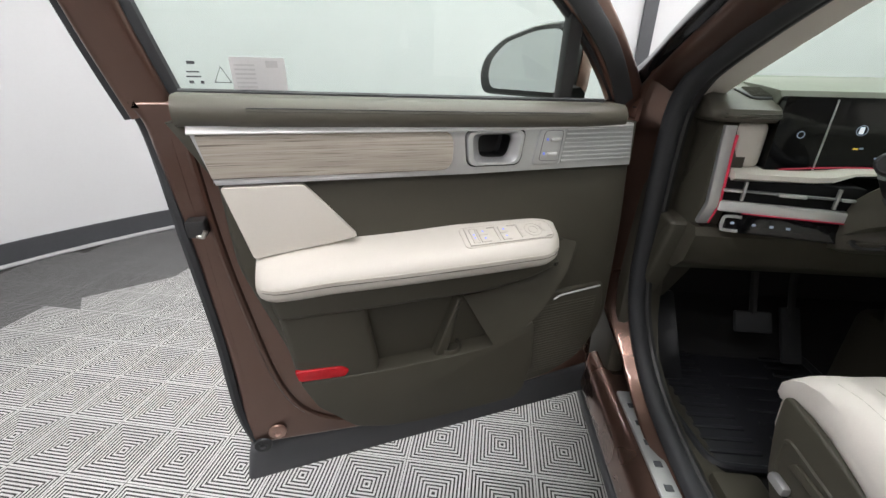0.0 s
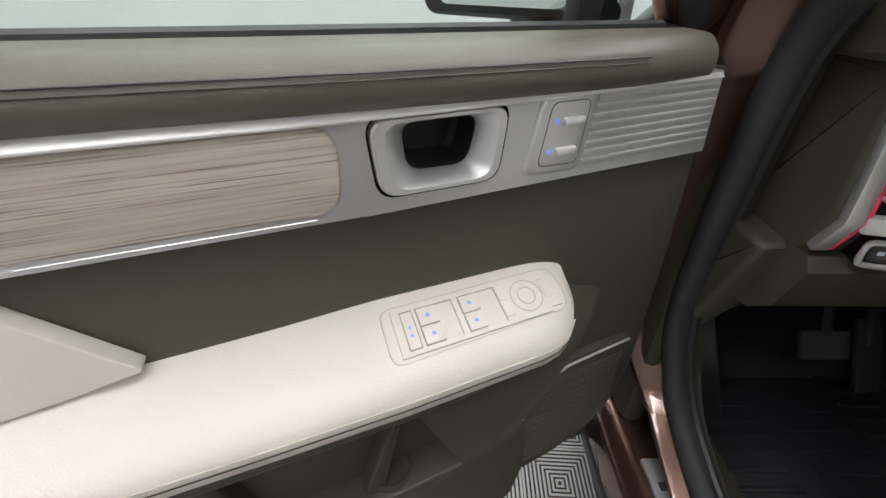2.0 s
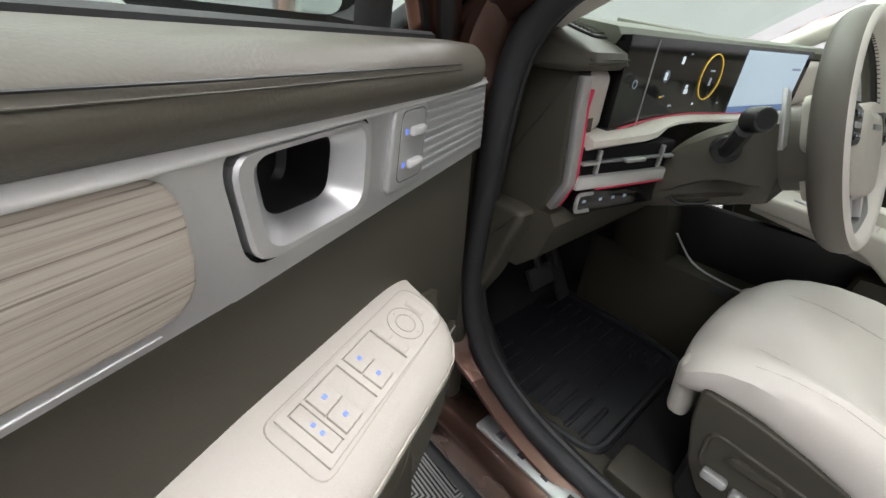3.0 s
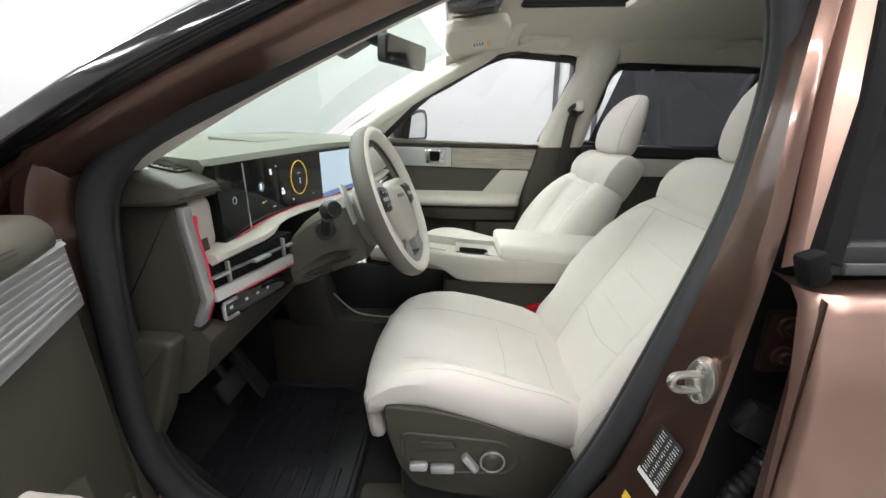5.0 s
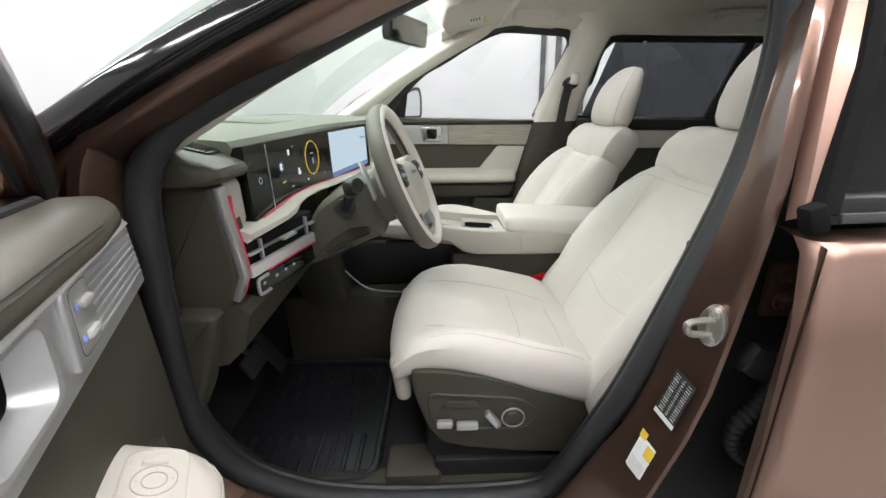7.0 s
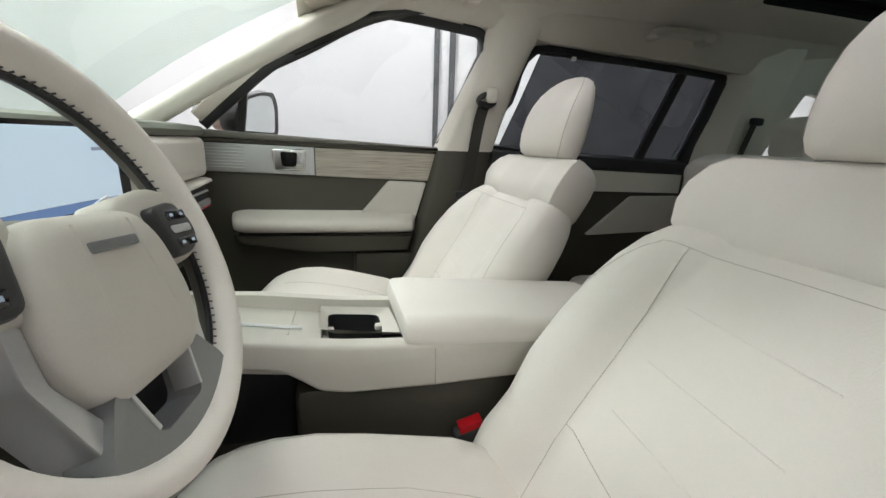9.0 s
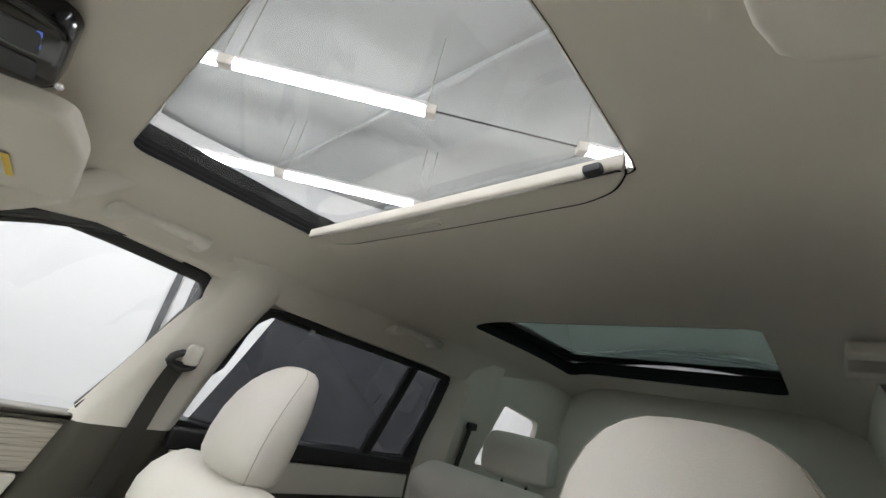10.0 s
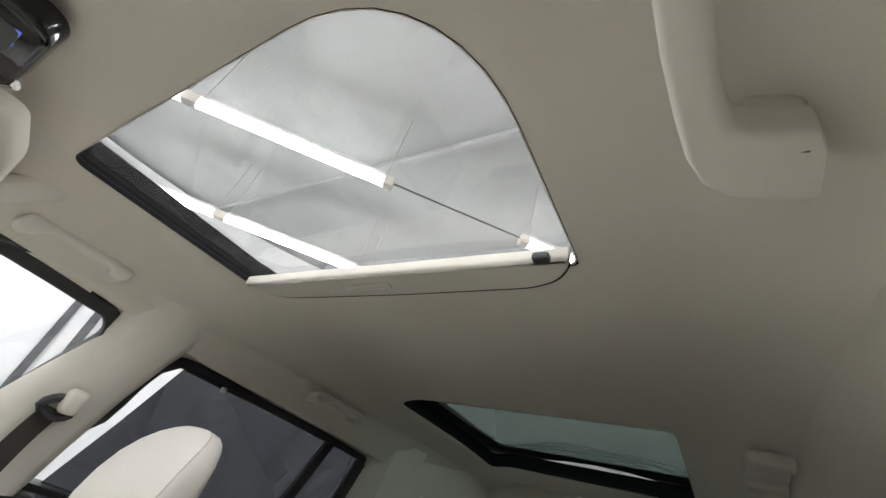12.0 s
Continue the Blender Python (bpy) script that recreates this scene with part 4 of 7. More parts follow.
sweep(bm, [dF(0.117, 1.165, lean(1.17) + 0.012), dF(0.136, 1.37, lean(1.37) + 0.008)], rpoly([(-0.015, -0.014), (0.015, -0.014), (0.015, 0.010), (-0.015, 0.010)], 0.005, 2), DN)
part("quarter_bar", bm, BLACK, door)
part("frame_cover", sweep(bmn(), smoothpath([dF(u, z, lean(z) + 0.022) for u, z in ((-0.034, 1.172), (-0.006, 1.212), (0.014, 1.238), (0.050, 1.278), (0.10, 1.320), (0.17, 1.372))], 4), rpoly([(-0.021, -0.004), (0.021, -0.004), (0.021, 0.004), (-0.021, 0.004)], 0.003, 2), DN), BLACK, door, "black cover inside the window frame")
bm = bmn()
tri_ = [(0.82, 1.17), (0.84, 1.38), (0.78, 1.49), (0.62, 1.51), (0.42, 1.49), (0.25, 1.42), (0.128, 1.355), (0.112, 1.17)]
bm.faces.new([bm.verts.new(dF(u, z, lean(z) - 0.004)) for u, z in tri_])
part("window_glass", bm, GLASS_SIDE, door, "green tinted side window")
bm = bmn()
bm.faces.new([bm.verts.new(dF(u, z, lean(z) - 0.004)) for u, z in ((0.112, 1.17), (0.126, 1.345), (0.06, 1.280), (0.015, 1.235), (-0.02, 1.17))])
part("quarter_glass", bm, GLASS_SIDE, door)
part("belt_seal", sweep(bmn(), [dF(0.80, 1.189, -0.045), dF(0.03, 1.175, -0.045)], circle(0.006, 6), DN), RUBBER, door)
# marks and notice on the glass
def on_glass(u, z):
    return dF(u, z, lean(z) - 0.001)


def glass_card(name, u, z, w, h, mat, parent, lift=0.0):
    bm = bmn()
    bm.faces.new([bm.verts.new(on_glass(u + a * w / 2, z + b * h / 2) + DN * lift) for a, b in ((1, -1), (-1, -1), (-1, 1), (1, 1))])
    return part(name, bm, mat, parent)


card = glass_card("notice_sticker", 0.685, 1.2125, 0.082, 0.056, PAPER, door)
card["label"] = "white printed notice on the window"
for i in range(6):
    glass_card("print_bar", 0.705, 1.229 - i * 0.0065, 0.030, 0.0025, WHITE_INK, card, 0.0006)
glass_card("print_bar", 0.664, 1.231, 0.018, 0.010, WHITE_INK, card, 0.0006)
for u, z, w, h in ((0.780, 1.231, 0.014, 0.006), (0.780, 1.218, 0.022, 0.003), (0.780, 1.211, 0.026, 0.003), (0.785, 1.203, 0.008, 0.006), (0.770, 1.203, 0.006, 0.006)):
    glass_card("glass_mark", u, z, w * 0.8, h * 0.7, CLAD, door)
part("glass_mark", tube(bmn(), [on_glass(0.752, 1.203), on_glass(0.728, 1.203), on_glass(0.740, 1.226)], 0.0011, 4, True), PRINT, door)
# outer mirror
MC = dF(0.135, 1.250, -0.21)
mnorm = (DU * 0.89 + DN * 0.45).normalized()
mside = Vector((0, 0, 1)).cross(mnorm).normalized()
bm = bmn()
shape = rpoly([(-0.106, -0.068), (0.114, -0.072), (0.122, 0.03), (0.104, 0.074), (0.03, 0.072), (-0.06, 0.048), (-0.106, 0.010), (-0.118, -0.03)], 0.022, 4)
rings = []
for k, d in ((0.93, 0.006), (1.0, 0.0), (1.02, -0.02), (0.98, -0.055), (0.85, -0.085), (0.55, -0.105)):
    rings.append([MC + mside * p[0] * k * (1.17 if p[0] < 0 else 1.0) + Vector((0, 0, p[1] * k * 1.05)) + mnorm * d for p in shape])
loft(bm, rings)
mir = part("wing_mirror", bm, BLACK, door, "black wing mirror on the open door")
bm = bmn()
bm.faces.new([bm.verts.new(MC + mside * p[0] * 0.88 + Vector((0, 0, p[1] * 0.86)) + mnorm * 0.0075) for p in shape])
part("mirror_glass", bm, MIRROR, mir)
bm = bmn()
loft(bm, [[MC + mside * p[0] * k + Vector((0, 0, p[1] * k)) - mnorm * d for p in shape] for k, d in ((1.03, 0.03), (1.05, 0.05), (1.0, 0.085), (0.85, 0.115), (0.5, 0.13))])
part("mirror_cover", bm, PAINT, mir, "bronze painted mirror cover")
part("mirror_arm", tube(bmn(), [MC - mnorm * 0.05 + Vector((0, 0, -0.055)), dF(0.07, 1.175, -0.09)], 0.028, 8), BLACK, mir)


# ---- B pillar, rear door and rear side on the driver side ----
bm = bmn()
rings = []
recess = []
for z, y0, y1, x0, x1 in ((0.40, 0.37, 0.31, -0.70, -0.80), (0.52, 0.33, 0.262, -0.72, -0.81), (0.665, 0.28, 0.212, -0.75, -0.822), (0.77, 0.228, 0.178, -0.76, -0.824), (0.86, 0.204, 0.157, -0.765, -0.825), (0.97, 0.178, 0.143, -0.764, -0.825), (1.084, 0.146, 0.128, -0.760, -0.822), (1.163, 0.122, 0.116, -0.752, -0.815), (1.29, 0.09, 0.098, -0.725, -0.79), (1.40, 0.06, 0.062, -0.69, -0.75), (1.53, 0.03, 0.025, -0.635, -0.685)):
    rings.append([(x0 + 0.012, y0 - 0.012, z), (x0 + 0.004, y0 - 0.002, z), (x0 - 0.006, y0 - 0.004, z), (x0 * 0.55 + x1 * 0.45 + 0.004, (y0 + y1) / 2 + 0.002, z), (x1 + 0.006, y1 + 0.014, z), (x1 - 0.002, y1 + 0.007, z), (x1 - 0.003, y1, z), (x1 + 0.006, y1 - 0.008, z), (x1 + 0.03, y1 - 0.012, z)])
    dp = 0.085 if z < 1.3 else 0.045
    recess.append([(x1 + 0.03, y1 - 0.012, z), (x1 + dp - 0.01, y1 - 0.03, z), (x1 + dp, y1 - 0.06, z), (x1 + dp, -0.10, z)])
loft(bm, [list(r) for r in rings], closed=False, caps=False)
# Black sheet stands in for shade in the gap; the metal there is bronze.
bm2 = bmn()
loft(bm2, recess, closed=False, caps=False)
part("pillar_gap_shade", bm2, BLACK, car, "black sheet for the shade in the gap behind the B pillar")
bp = part("b_pillar", bm, SHADED_PAINT, car, "bronze painted B pillar with striker and labels")
# striker
st = Vector((-0.812, 0.166, 0.962))
SN = Vector((-0.62, 0.78, 0)).normalized()
SL = Vector((-0.22, 0.97, 0.06)).normalized()
SS = Vector((-0.78, -0.62, 0)).normalized()
bm = bmn()
prism(bm, [(0.017 * math.cos(a), 0.030 * math.sin(a)) for a in [i * math.pi / 12 for i in range(24)]], -0.008, 0.006, lambda a, b, d: st + SS * a + Vector((0, 0, b)) + SN * d, 0.003)
strk = part("striker", bm, STEEL, bp, "bright steel door striker")
part("striker_loop", tube(bmn(), smoothpath([st + Vector((0, 0, 0.011)) + SN * 0.004, st + Vector((0, 0, 0.010)) + SL * 0.034, st + Vector((0, 0, 0.004)) + SL * 0.042, st + Vector((0, 0, -0.008)) + SL * 0.034, st + Vector((0, 0, -0.011)) + SN * 0.004], 4), 0.005, 8), STEEL, strk)
for dz in (0.02, -0.02):
    bm = bmn()
    c = st + Vector((0, 0, dz)) + SN * 0.005
    loft(bm, [[c + SN * o + SS * r * math.cos(a) + Vector((0, 0, r * math.sin(a))) for a in [i * math.pi / 6 for i in range(12)]] for r, o in ((0.008, 0), (0.0075, 0.003), (0.005, 0.004), (0.004, 0.002))])
    part("striker_bolt", bm, STEEL, bp)


def card_on(c, ex, ez, n, w, h, mat, parent, name, lift=0.0, lab=""):
    bm = bmn()
    bm.faces.new([bm.verts.new(c + ex * i * w / 2 + ez * j * h / 2 + n * lift) for i, j in ((-1, -1), (1, -1), (1, 1), (-1, 1))])
    return part(name, bm, mat, parent, lab)


LX = Vector((-0.030, -0.026, -0.030)).normalized()
LZ = Vector((-0.004, -0.024, 0.088)).normalized()
LN = LX.cross(LZ).normalized()
if LN.x > 0:
    LN = -LN
c1 = Vector((-0.806, 0.193, 0.838))
spec = card_on(c1, LX, LZ, LN, 0.036, 0.080, PRINT, bp, "specification_label", 0.004, "black specification label with pale print")
card_on(c1 - LZ * 0.0362, LX, LZ, LN, 0.036, 0.008, PAPER, spec, "print_bar", 0.0046)
for i in range(15):
    for k in range(3):
        card_on(c1 + LX * (-0.0105 + 0.0105 * k) + LZ * (-0.028 + i * 0.0044), LX, LZ, LN, (0.0085, 0.005, 0.007, 0.0035)[(i * 2 + k * 3) % 4], 0.0011 if i % 4 else 0.0019, WHITE_INK, spec, "print_bar", 0.0046)
c2 = Vector((-0.803, 0.226, 0.728))
tyre = card_on(c2, LX, LZ, LN, 0.031, 0.062, PAPER, bp, "tyre_label", 0.006, "white and yellow tyre pressure label")
card_on(c2 + LX * 0.008 + LZ * 0.016, LX, LZ, LN, 0.014, 0.022, YELLOW, tyre, "print_bar", 0.0066)
card_on(c2 - LX * 0.011 + LZ * 0.034, LX, LZ, LN, 0.012, 0.014, YELLOW, tyre, "print_bar", 0.0066)
card_on(c2 + LZ * -0.02, LX, LZ, LN, 0.026, 0.024, WHITE_INK, tyre, "print_bar", 0.0066)
# rear door hinge and wiring tube in the gap
hg = thing("door_hinge", (-0.775, 0.04, 1.0), "bronze painted door hinge with two bolts", "hinge")
bm = bmn()
rbox(bm, (-0.783, 0.045, 1.0), (0.012, 0.075, 0.085), 0.008)
rbox(bm, (-0.80, 0.008, 1.005), (0.05, 0.03, 0.06), 0.010)
part("hinge_plate", bm, SHADED_PAINT, hg)
for z in (1.024, 0.984):
    c = Vector((-0.790, 0.060, z))
    bm = bmn()
    loft(bm, [[c + Vector((-o, r * math.cos(a), r * math.sin(a))) for a in [i * math.pi / 6 for i in range(12)]] for r, o in ((0.013, -0.002), (0.013, 0.004), (0.008, 0.005), (0.007, 0.010))])
    part("hinge_bolt", bm, SHADED_PAINT, hg)
har = thing("wiring_tube", (-0.79, 0.06, 0.80), "black corrugated wiring tube to the rear door", "wiring tube")
hp = smoothpath([(-0.780, 0.072, 0.895), (-0.785, 0.046, 0.875), (-0.790, 0.040, 0.84), (-0.795, 0.060, 0.802), (-0.798, 0.084, 0.772), (-0.798, 0.082, 0.735), (-0.80, 0.055, 0.708), (-0.80, 0.03, 0.695)], 10)
part("sleeve", sweep(bmn(), hp[18:], circle(1.0, 10), (1, 0, 0), scale=[0.0125 if i % 3 else 0.0095 for i in range(len(hp) - 18)]), BLACK, har)
part("connector", rbox(bmn(), (-0.782, 0.060, 0.878), (0.03, 0.06, 0.05), 0.012, rot(30)), BLACK, har)
part("connector", tube(bmn(), hp[4:20], 0.011, 8), BLACK, har)

# rear door skin and its window
rear = thing("rear_door", (-0.86, -0.45, 0.3), "closed bronze rear door with dark window", "car door")
bm = bmn()
rings = []
for y in (0.098, 0.094, 0.085, 0.06, -0.1, -0.4, -0.9):
    d = {0.098: 0.030, 0.094: 0.012, 0.085: 0.004}.get(y, 0.0)
    rings.append([(-0.800 + d, y - 0.03, 0.40), (-0.862 + d, y - 0.008, 0.46), (-0.885 + d, y, 0.62), (-0.890 + d, y, 0.80), (-0.882 + d, y, 0.98), (-0.868 + d, y + 0.002, 1.075), (-0.853 + d, y + 0.002, 1.092), (-0.82 + d, y, 1.097)])
loft(bm, rings, closed=False, caps=False)
part("door_shell", bm, PAINT, rear)
bm = bmn()
loft(bm, [[(-0.775, -0.10, z), (-0.815, 0.00, z), (-0.832, 0.070, z), (-0.838, 0.090, z), (-0.848, 0.086, z), (-0.855, 0.094, z), (-0.868, 0.098, z)] for z in (0.42, 1.09)], closed=False, caps=False)
part("door_edge", bm, SHADED_PAINT, rear)
bm = bmn()
rbox(bm, (-0.838, -0.40, 1.128), (0.028, 0.985, 0.034), 0.008)
part("belt_trim", bm, BLACK, rear)
part("belt_line", rbox(bmn(), (-0.854, -0.41, 1.121), (0.006, 0.98, 0.012), 0.002), CLAD, rear)
bm = bmn()
loft(bm, [[(-0.832, 0.085, 1.14), (-0.832, -0.9, 1.14)], [(-0.706, -0.02, 1.52), (-0.706, -0.9, 1.52)]], closed=False, caps=False)
part("window_glass", bm, GLOSS_BLACK, rear)
part("window_frame", sweep(bmn(), [(-0.846, 0.094, 1.125), (-0.836, 0.084, 1.16), (-0.80, 0.052, 1.28), (-0.755, 0.02, 1.40), (-0.70, -0.02, 1.53)], rpoly([(-0.011, -0.010), (0.011, -0.010), (0.011, 0.010), (-0.011, 0.010)], 0.004, 2), (-1, 0, 0.3)), SEAL_BLACK, rear)
part("frame_corner", rbox(bmn(), (-0.848, 0.105, 1.120), (0.022, 0.024, 0.036), 0.006, rot(-20)), SEAL_BLACK, rear)
bm = bmn()
loft(bm, [[(-0.79, 0.085, 1.10), (-0.820, 0.112, 1.11), (-0.838, 0.108, 1.12), (-0.848, 0.090, 1.12)], [(-0.76, 0.07, 1.28), (-0.780, 0.088, 1.28), (-0.796, 0.082, 1.28), (-0.806, 0.054, 1.28)], [(-0.70, 0.03, 1.42), (-0.735, 0.050, 1.40), (-0.750, 0.046, 1.40), (-0.760, 0.022, 1.40)], [(-0.65, 0.0, 1.55), (-0.678, 0.02, 1.53), (-0.692, 0.012, 1.53), (-0.705, -0.018, 1.53)]], closed=False, caps=False)
part("upper_frame", bm, PAINT, rear)


# ---- cabin floor, bulkhead and far side ----
bm = bmn()
rbox(bm, (0, 0.0, 0.405), (1.40, 3.9, 0.04), 0.01)
part("carpet", bm, CARPET, car, "black carpet")
part("bulkhead", rbox(bmn(), (0, 1.26, 0.72), (1.46, 0.06, 0.90), 0.02), CARPET, car)
part("toe_board", rbox(bmn(), (0, 1.14, 0.44), (1.36, 0.04, 0.36), 0.01, rot(-35)), CARPET, car)
for s in (-1, 1):
    part("kick_panel", rbox(bmn(), (s * 0.70, 1.13, 0.70), (0.05, 0.28, 0.84), 0.02), CARPET if s > 0 else OLIVE, car)
part("passenger_sill", rbox(bmn(), (0.74, 0.0, 0.37), (0.17, 3.2, 0.16), 0.03), OLIVE, car)
bm = bmn()
rbox(bm, (-0.60, 0.2, 0.385), (0.12, 2.2, 0.12), 0.03)
part("sill_trim", bm, OLIVE, car)
bm = bmn()
rbox(bm, (0, -2.02, 1.05), (1.5, 0.06, 1.2), 0.02)
part("tailgate", bm, PILLAR, car)

FAR = thing("passenger_door", (0.8, 0.45, 0.3), "closed passenger door with cream armrest and silver band", "car door")


def pf(a, b, d):
    """Far door: a along y, b up, d from the trim plane towards the cabin."""
    return Vector((0.785 - d, a, b))


def pprism(name, poly, d0, d1, mat, parent=None, bevel=0.004, r=0.0, label="", fr=None):
    pts = rpoly(poly, r, 4) if r else poly
    return part(name, prism(bmn(), pts, d0, d1, fr or pf, bevel, 3), mat, parent or FAR, label)


pprism("trim_panel", [(0.93, 0.42), (0.95, 1.18), (0.04, 1.165), (0.10, 0.9), (0.18, 0.60), (0.22, 0.42)], -0.06, 0.0, OLIVE, bevel=0.01, r=0.03)
pprism("window_roll", [(0.90, 1.168), (0.90, 1.205), (0.05, 1.165), (0.06, 1.145)], -0.05, 0.02, OLIVE_SOFT, bevel=0.012, r=0.008)
pb = pprism("satin_band", [(0.86, 1.163), (0.48, 1.154), (0.48, 1.063), (0.84, 1.075)], 0, 0.012, SILVER, bevel=0.004)
pprism("wood_insert", [(0.478, 1.153), (0.068, 1.143), (0.094, 1.047), (0.478, 1.061)], 0, 0.011, WOOD, bevel=0.003)
hb = pprism("handle_bezel", [(0.612, 1.150), (0.505, 1.147), (0.510, 1.077), (0.605, 1.079)], 0.01, 0.022, CHROME, bevel=0.006, r=0.012)
pprism("handle_recess", [(0.585, 1.139), (0.532, 1.137), (0.537, 1.091), (0.580, 1.091)], 0.019, 0.0225, GLOSS_BLACK, hb, bevel=0, r=0.010)
for i in range(8):
    part("rib", tube(bmn(), [pf(0.845, 1.155 - i * 0.0095, 0.0125), pf(0.69, 1.151 - i * 0.0095, 0.0125)], 0.0025, 5), SILVER, pb)
pprism("cream_insert", [(0.235, 1.047), (0.100, 1.042), (0.142, 0.90), (0.335, 0.93)], -0.002, 0.016, CREAM_SIDE, bevel=0.002, r=0.01)
bm = bmn()
ys = [0.745, 0.74, 0.725, 0.70, 0.6, 0.45, 0.3, 0.2, 0.16, 0.146, 0.142]
ks = [0.2, 0.5, 0.8, 1, 1, 1, 1, 1, 0.92, 0.6, 0.3]
loft(bm, [[(0.785 - p[0] * k * 0.9, y, 0.913 + (p[1] - 0.908) * (0.5 + 0.5 * k) * 0.95 - 0.02 * (0.6 - y)) for p in SEC] for y, k in zip(ys, ks)])
part("armrest", bm, CREAM_SIDE, FAR, "cream leather armrest")
pprism("arm_base", [(0.74, 0.885), (0.15, 0.868), (0.17, 0.80), (0.5, 0.80), (0.72, 0.84)], -0.01, 0.05, OLIVE, bevel=0.012, r=0.015)
pprism("reflector_block", [(0.36, 0.80), (0.15, 0.79), (0.17, 0.63), (0.36, 0.64)], -0.01, 0.034, OLIVE, bevel=0.012, r=0.018)
pprism("door_reflector", [(0.290, 0.688), (0.205, 0.691), (0.208, 0.664), (0.285, 0.662)], 0.028, 0.038, RED, bevel=0.003, r=0.006, label="red door reflector")
pprism("map_pocket", [(0.90, 0.66), (0.20, 0.645), (0.24, 0.45), (0.85, 0.45)], -0.01, 0.045, OLIVE, bevel=0.012, r=0.02)
# far window frame, glass, mirror
PW = [(0.05, 1.175), (0.0, 1.28), (-0.055, 1.42), (-0.078, 1.485), (-0.055, 1.525), (0.0, 1.535), (0.22, 1.553), (0.33, 1.54), (0.555, 1.415), (0.69, 1.31), (0.80, 1.215)]


def px(z):
    return 0.80 - 0.30 * max(0, z - 1.17) ** 1.15


pw = smoothpath([(px(z), y, z) for y, z in PW], 4)
part("window_frame", sweep(bmn(), pw, rpoly([(-0.016, -0.02), (0.016, -0.02), (0.016, 0.016), (-0.016, 0.016)], 0.007, 3), (1, 0, 0.3)), RUBBER, FAR)
top = smoothpath([(px(z) - 0.006, y + 0.012, z + 0.022) for y, z in PW[5:]], 4)
part("frame_lining", sweep(bmn(), top, rpoly([(-0.022, -0.02), (0.022, -0.02), (0.022, 0.016), (-0.022, 0.016)], 0.007, 3), (1, 0, 0.3)), PILLAR, FAR)
bm = bmn()
bm.faces.new([bm.verts.new((px(z) + 0.01, y, z)) for y, z in PW + [(0.80, 1.19), (0.05, 1.165)]])
part("window_glass", bm, GLASS_CLEAR, FAR)
part("quarter_bar", sweep(bmn(), [(px(1.19) + 0.0, 0.70, 1.19), (px(1.32), 0.675, 1.32)], rpoly([(-0.012, -0.01), (0.012, -0.01), (0.012, 0.01), (-0.012, 0.01)], 0.003, 2), (1, 0, 0)), BLACK, FAR)
bm = bmn()
MC2 = Vector((0.93, 0.665, 1.262))
n2 = Vector((-0.45, -0.89, 0)).normalized()
s2 = Vector((0, 0, 1)).cross(n2).normalized()
rings = []
for k, d in ((0.93, 0.006), (1.0, 0.0), (1.02, -0.02), (0.98, -0.055), (0.85, -0.085), (0.55, -0.105)):
    rings.append([MC2 + s2 * p[0] * k + Vector((0, 0, p[1] * 1.05 * k)) + n2 * d for p in shape])
loft(bm, rings)
mir2 = part("wing_mirror", bm, BLACK, FAR, "black wing mirror")
bm = bmn()
bm.faces.new([bm.verts.new(MC2 + s2 * (p[0] * 0.80 - 0.010) + Vector((0, 0, p[1] * 0.86 - 0.004)) + n2 * 0.0085) for p in shape])
part("mirror_glass", bm, MIRROR, mir2)
bm = bmn()
loft(bm, [[MC2 + s2 * p[0] * k * 0.9 + Vector((0, 0, p[1] * k)) - n2 * d for p in shape] for k, d in ((1.03, 0.03), (1.03, 0.07), (0.9, 0.11), (0.5, 0.125))])
part("mirror_cover", bm, PAINT, mir2)

# far B pillar, pale above and dark below, with rear quarter beyond
def pillar(rows, mat, name, label=""):
    bm = bmn()
    rings = []
    for z, y0, y1, x in rows:
        rings.append([(x + 0.06, y0 + 0.02, z), (x + 0.012, y0, z), (x, y0 - 0.02, z), (x - 0.006, (y0 + y1) / 2, z), (x, y1 + 0.02, z), (x + 0.012, y1, z), (x + 0.06, y1 - 0.02, z)])
    loft(bm, rings, closed=False, caps=False)
    return part(name, bm, mat, car, label)


pillar([(1.155, 0.055, -0.135, 0.735), (1.25, 0.015, -0.155, 0.715), (1.38, -0.04, -0.185, 0.68), (1.48, -0.085, -0.215, 0.645), (1.56, -0.08, -0.24, 0.60), (1.60, 0.0, -0.32, 0.56)], PILLAR, "b_pillar_cover", "pale plastic pillar cover")
pillar([(0.42, 0.27, -0.02, 0.74), (0.7, 0.175, -0.06, 0.745), (0.95, 0.11, -0.10, 0.745), (1.155, 0.055, -0.13, 0.738)], OLIVE, "b_pillar_cover", "dark olive lower pillar cover")
# the roof rails' pale inner lining on both sides
for s in (1, -1):
    bm = bmn()
    rings = []
    for y, z in ((0.50, 1.50), (0.34, 1.545), (0.2, 1.566), (0.0, 1.552), (-0.18, 1.528), (-0.3, 1.516), (-0.8, 1.498), (-1.3, 1.47), (-2.0, 1.43)):
        zi = head_z(0.58, y)
        rings.append([(s * 0.56, y, zi + 0.03), (s * 0.60, y, (zi + z) / 2 + 0.004), (s * 0.645, y, z - 0.01), (s * 0.69, y, z - 0.004), (s * 0.74, y, z - 0.012), (s * 0.75, y, z + 0.10)])
    loft(bm, rings, closed=False, caps=False)
    part("roof_rail_lining", bm, HEADLINER, car)
# rear doors and quarters inside
RF = thing("rear_door", (0.8, -0.6, 0.3), "closed rear passenger door with privacy window", "car door")
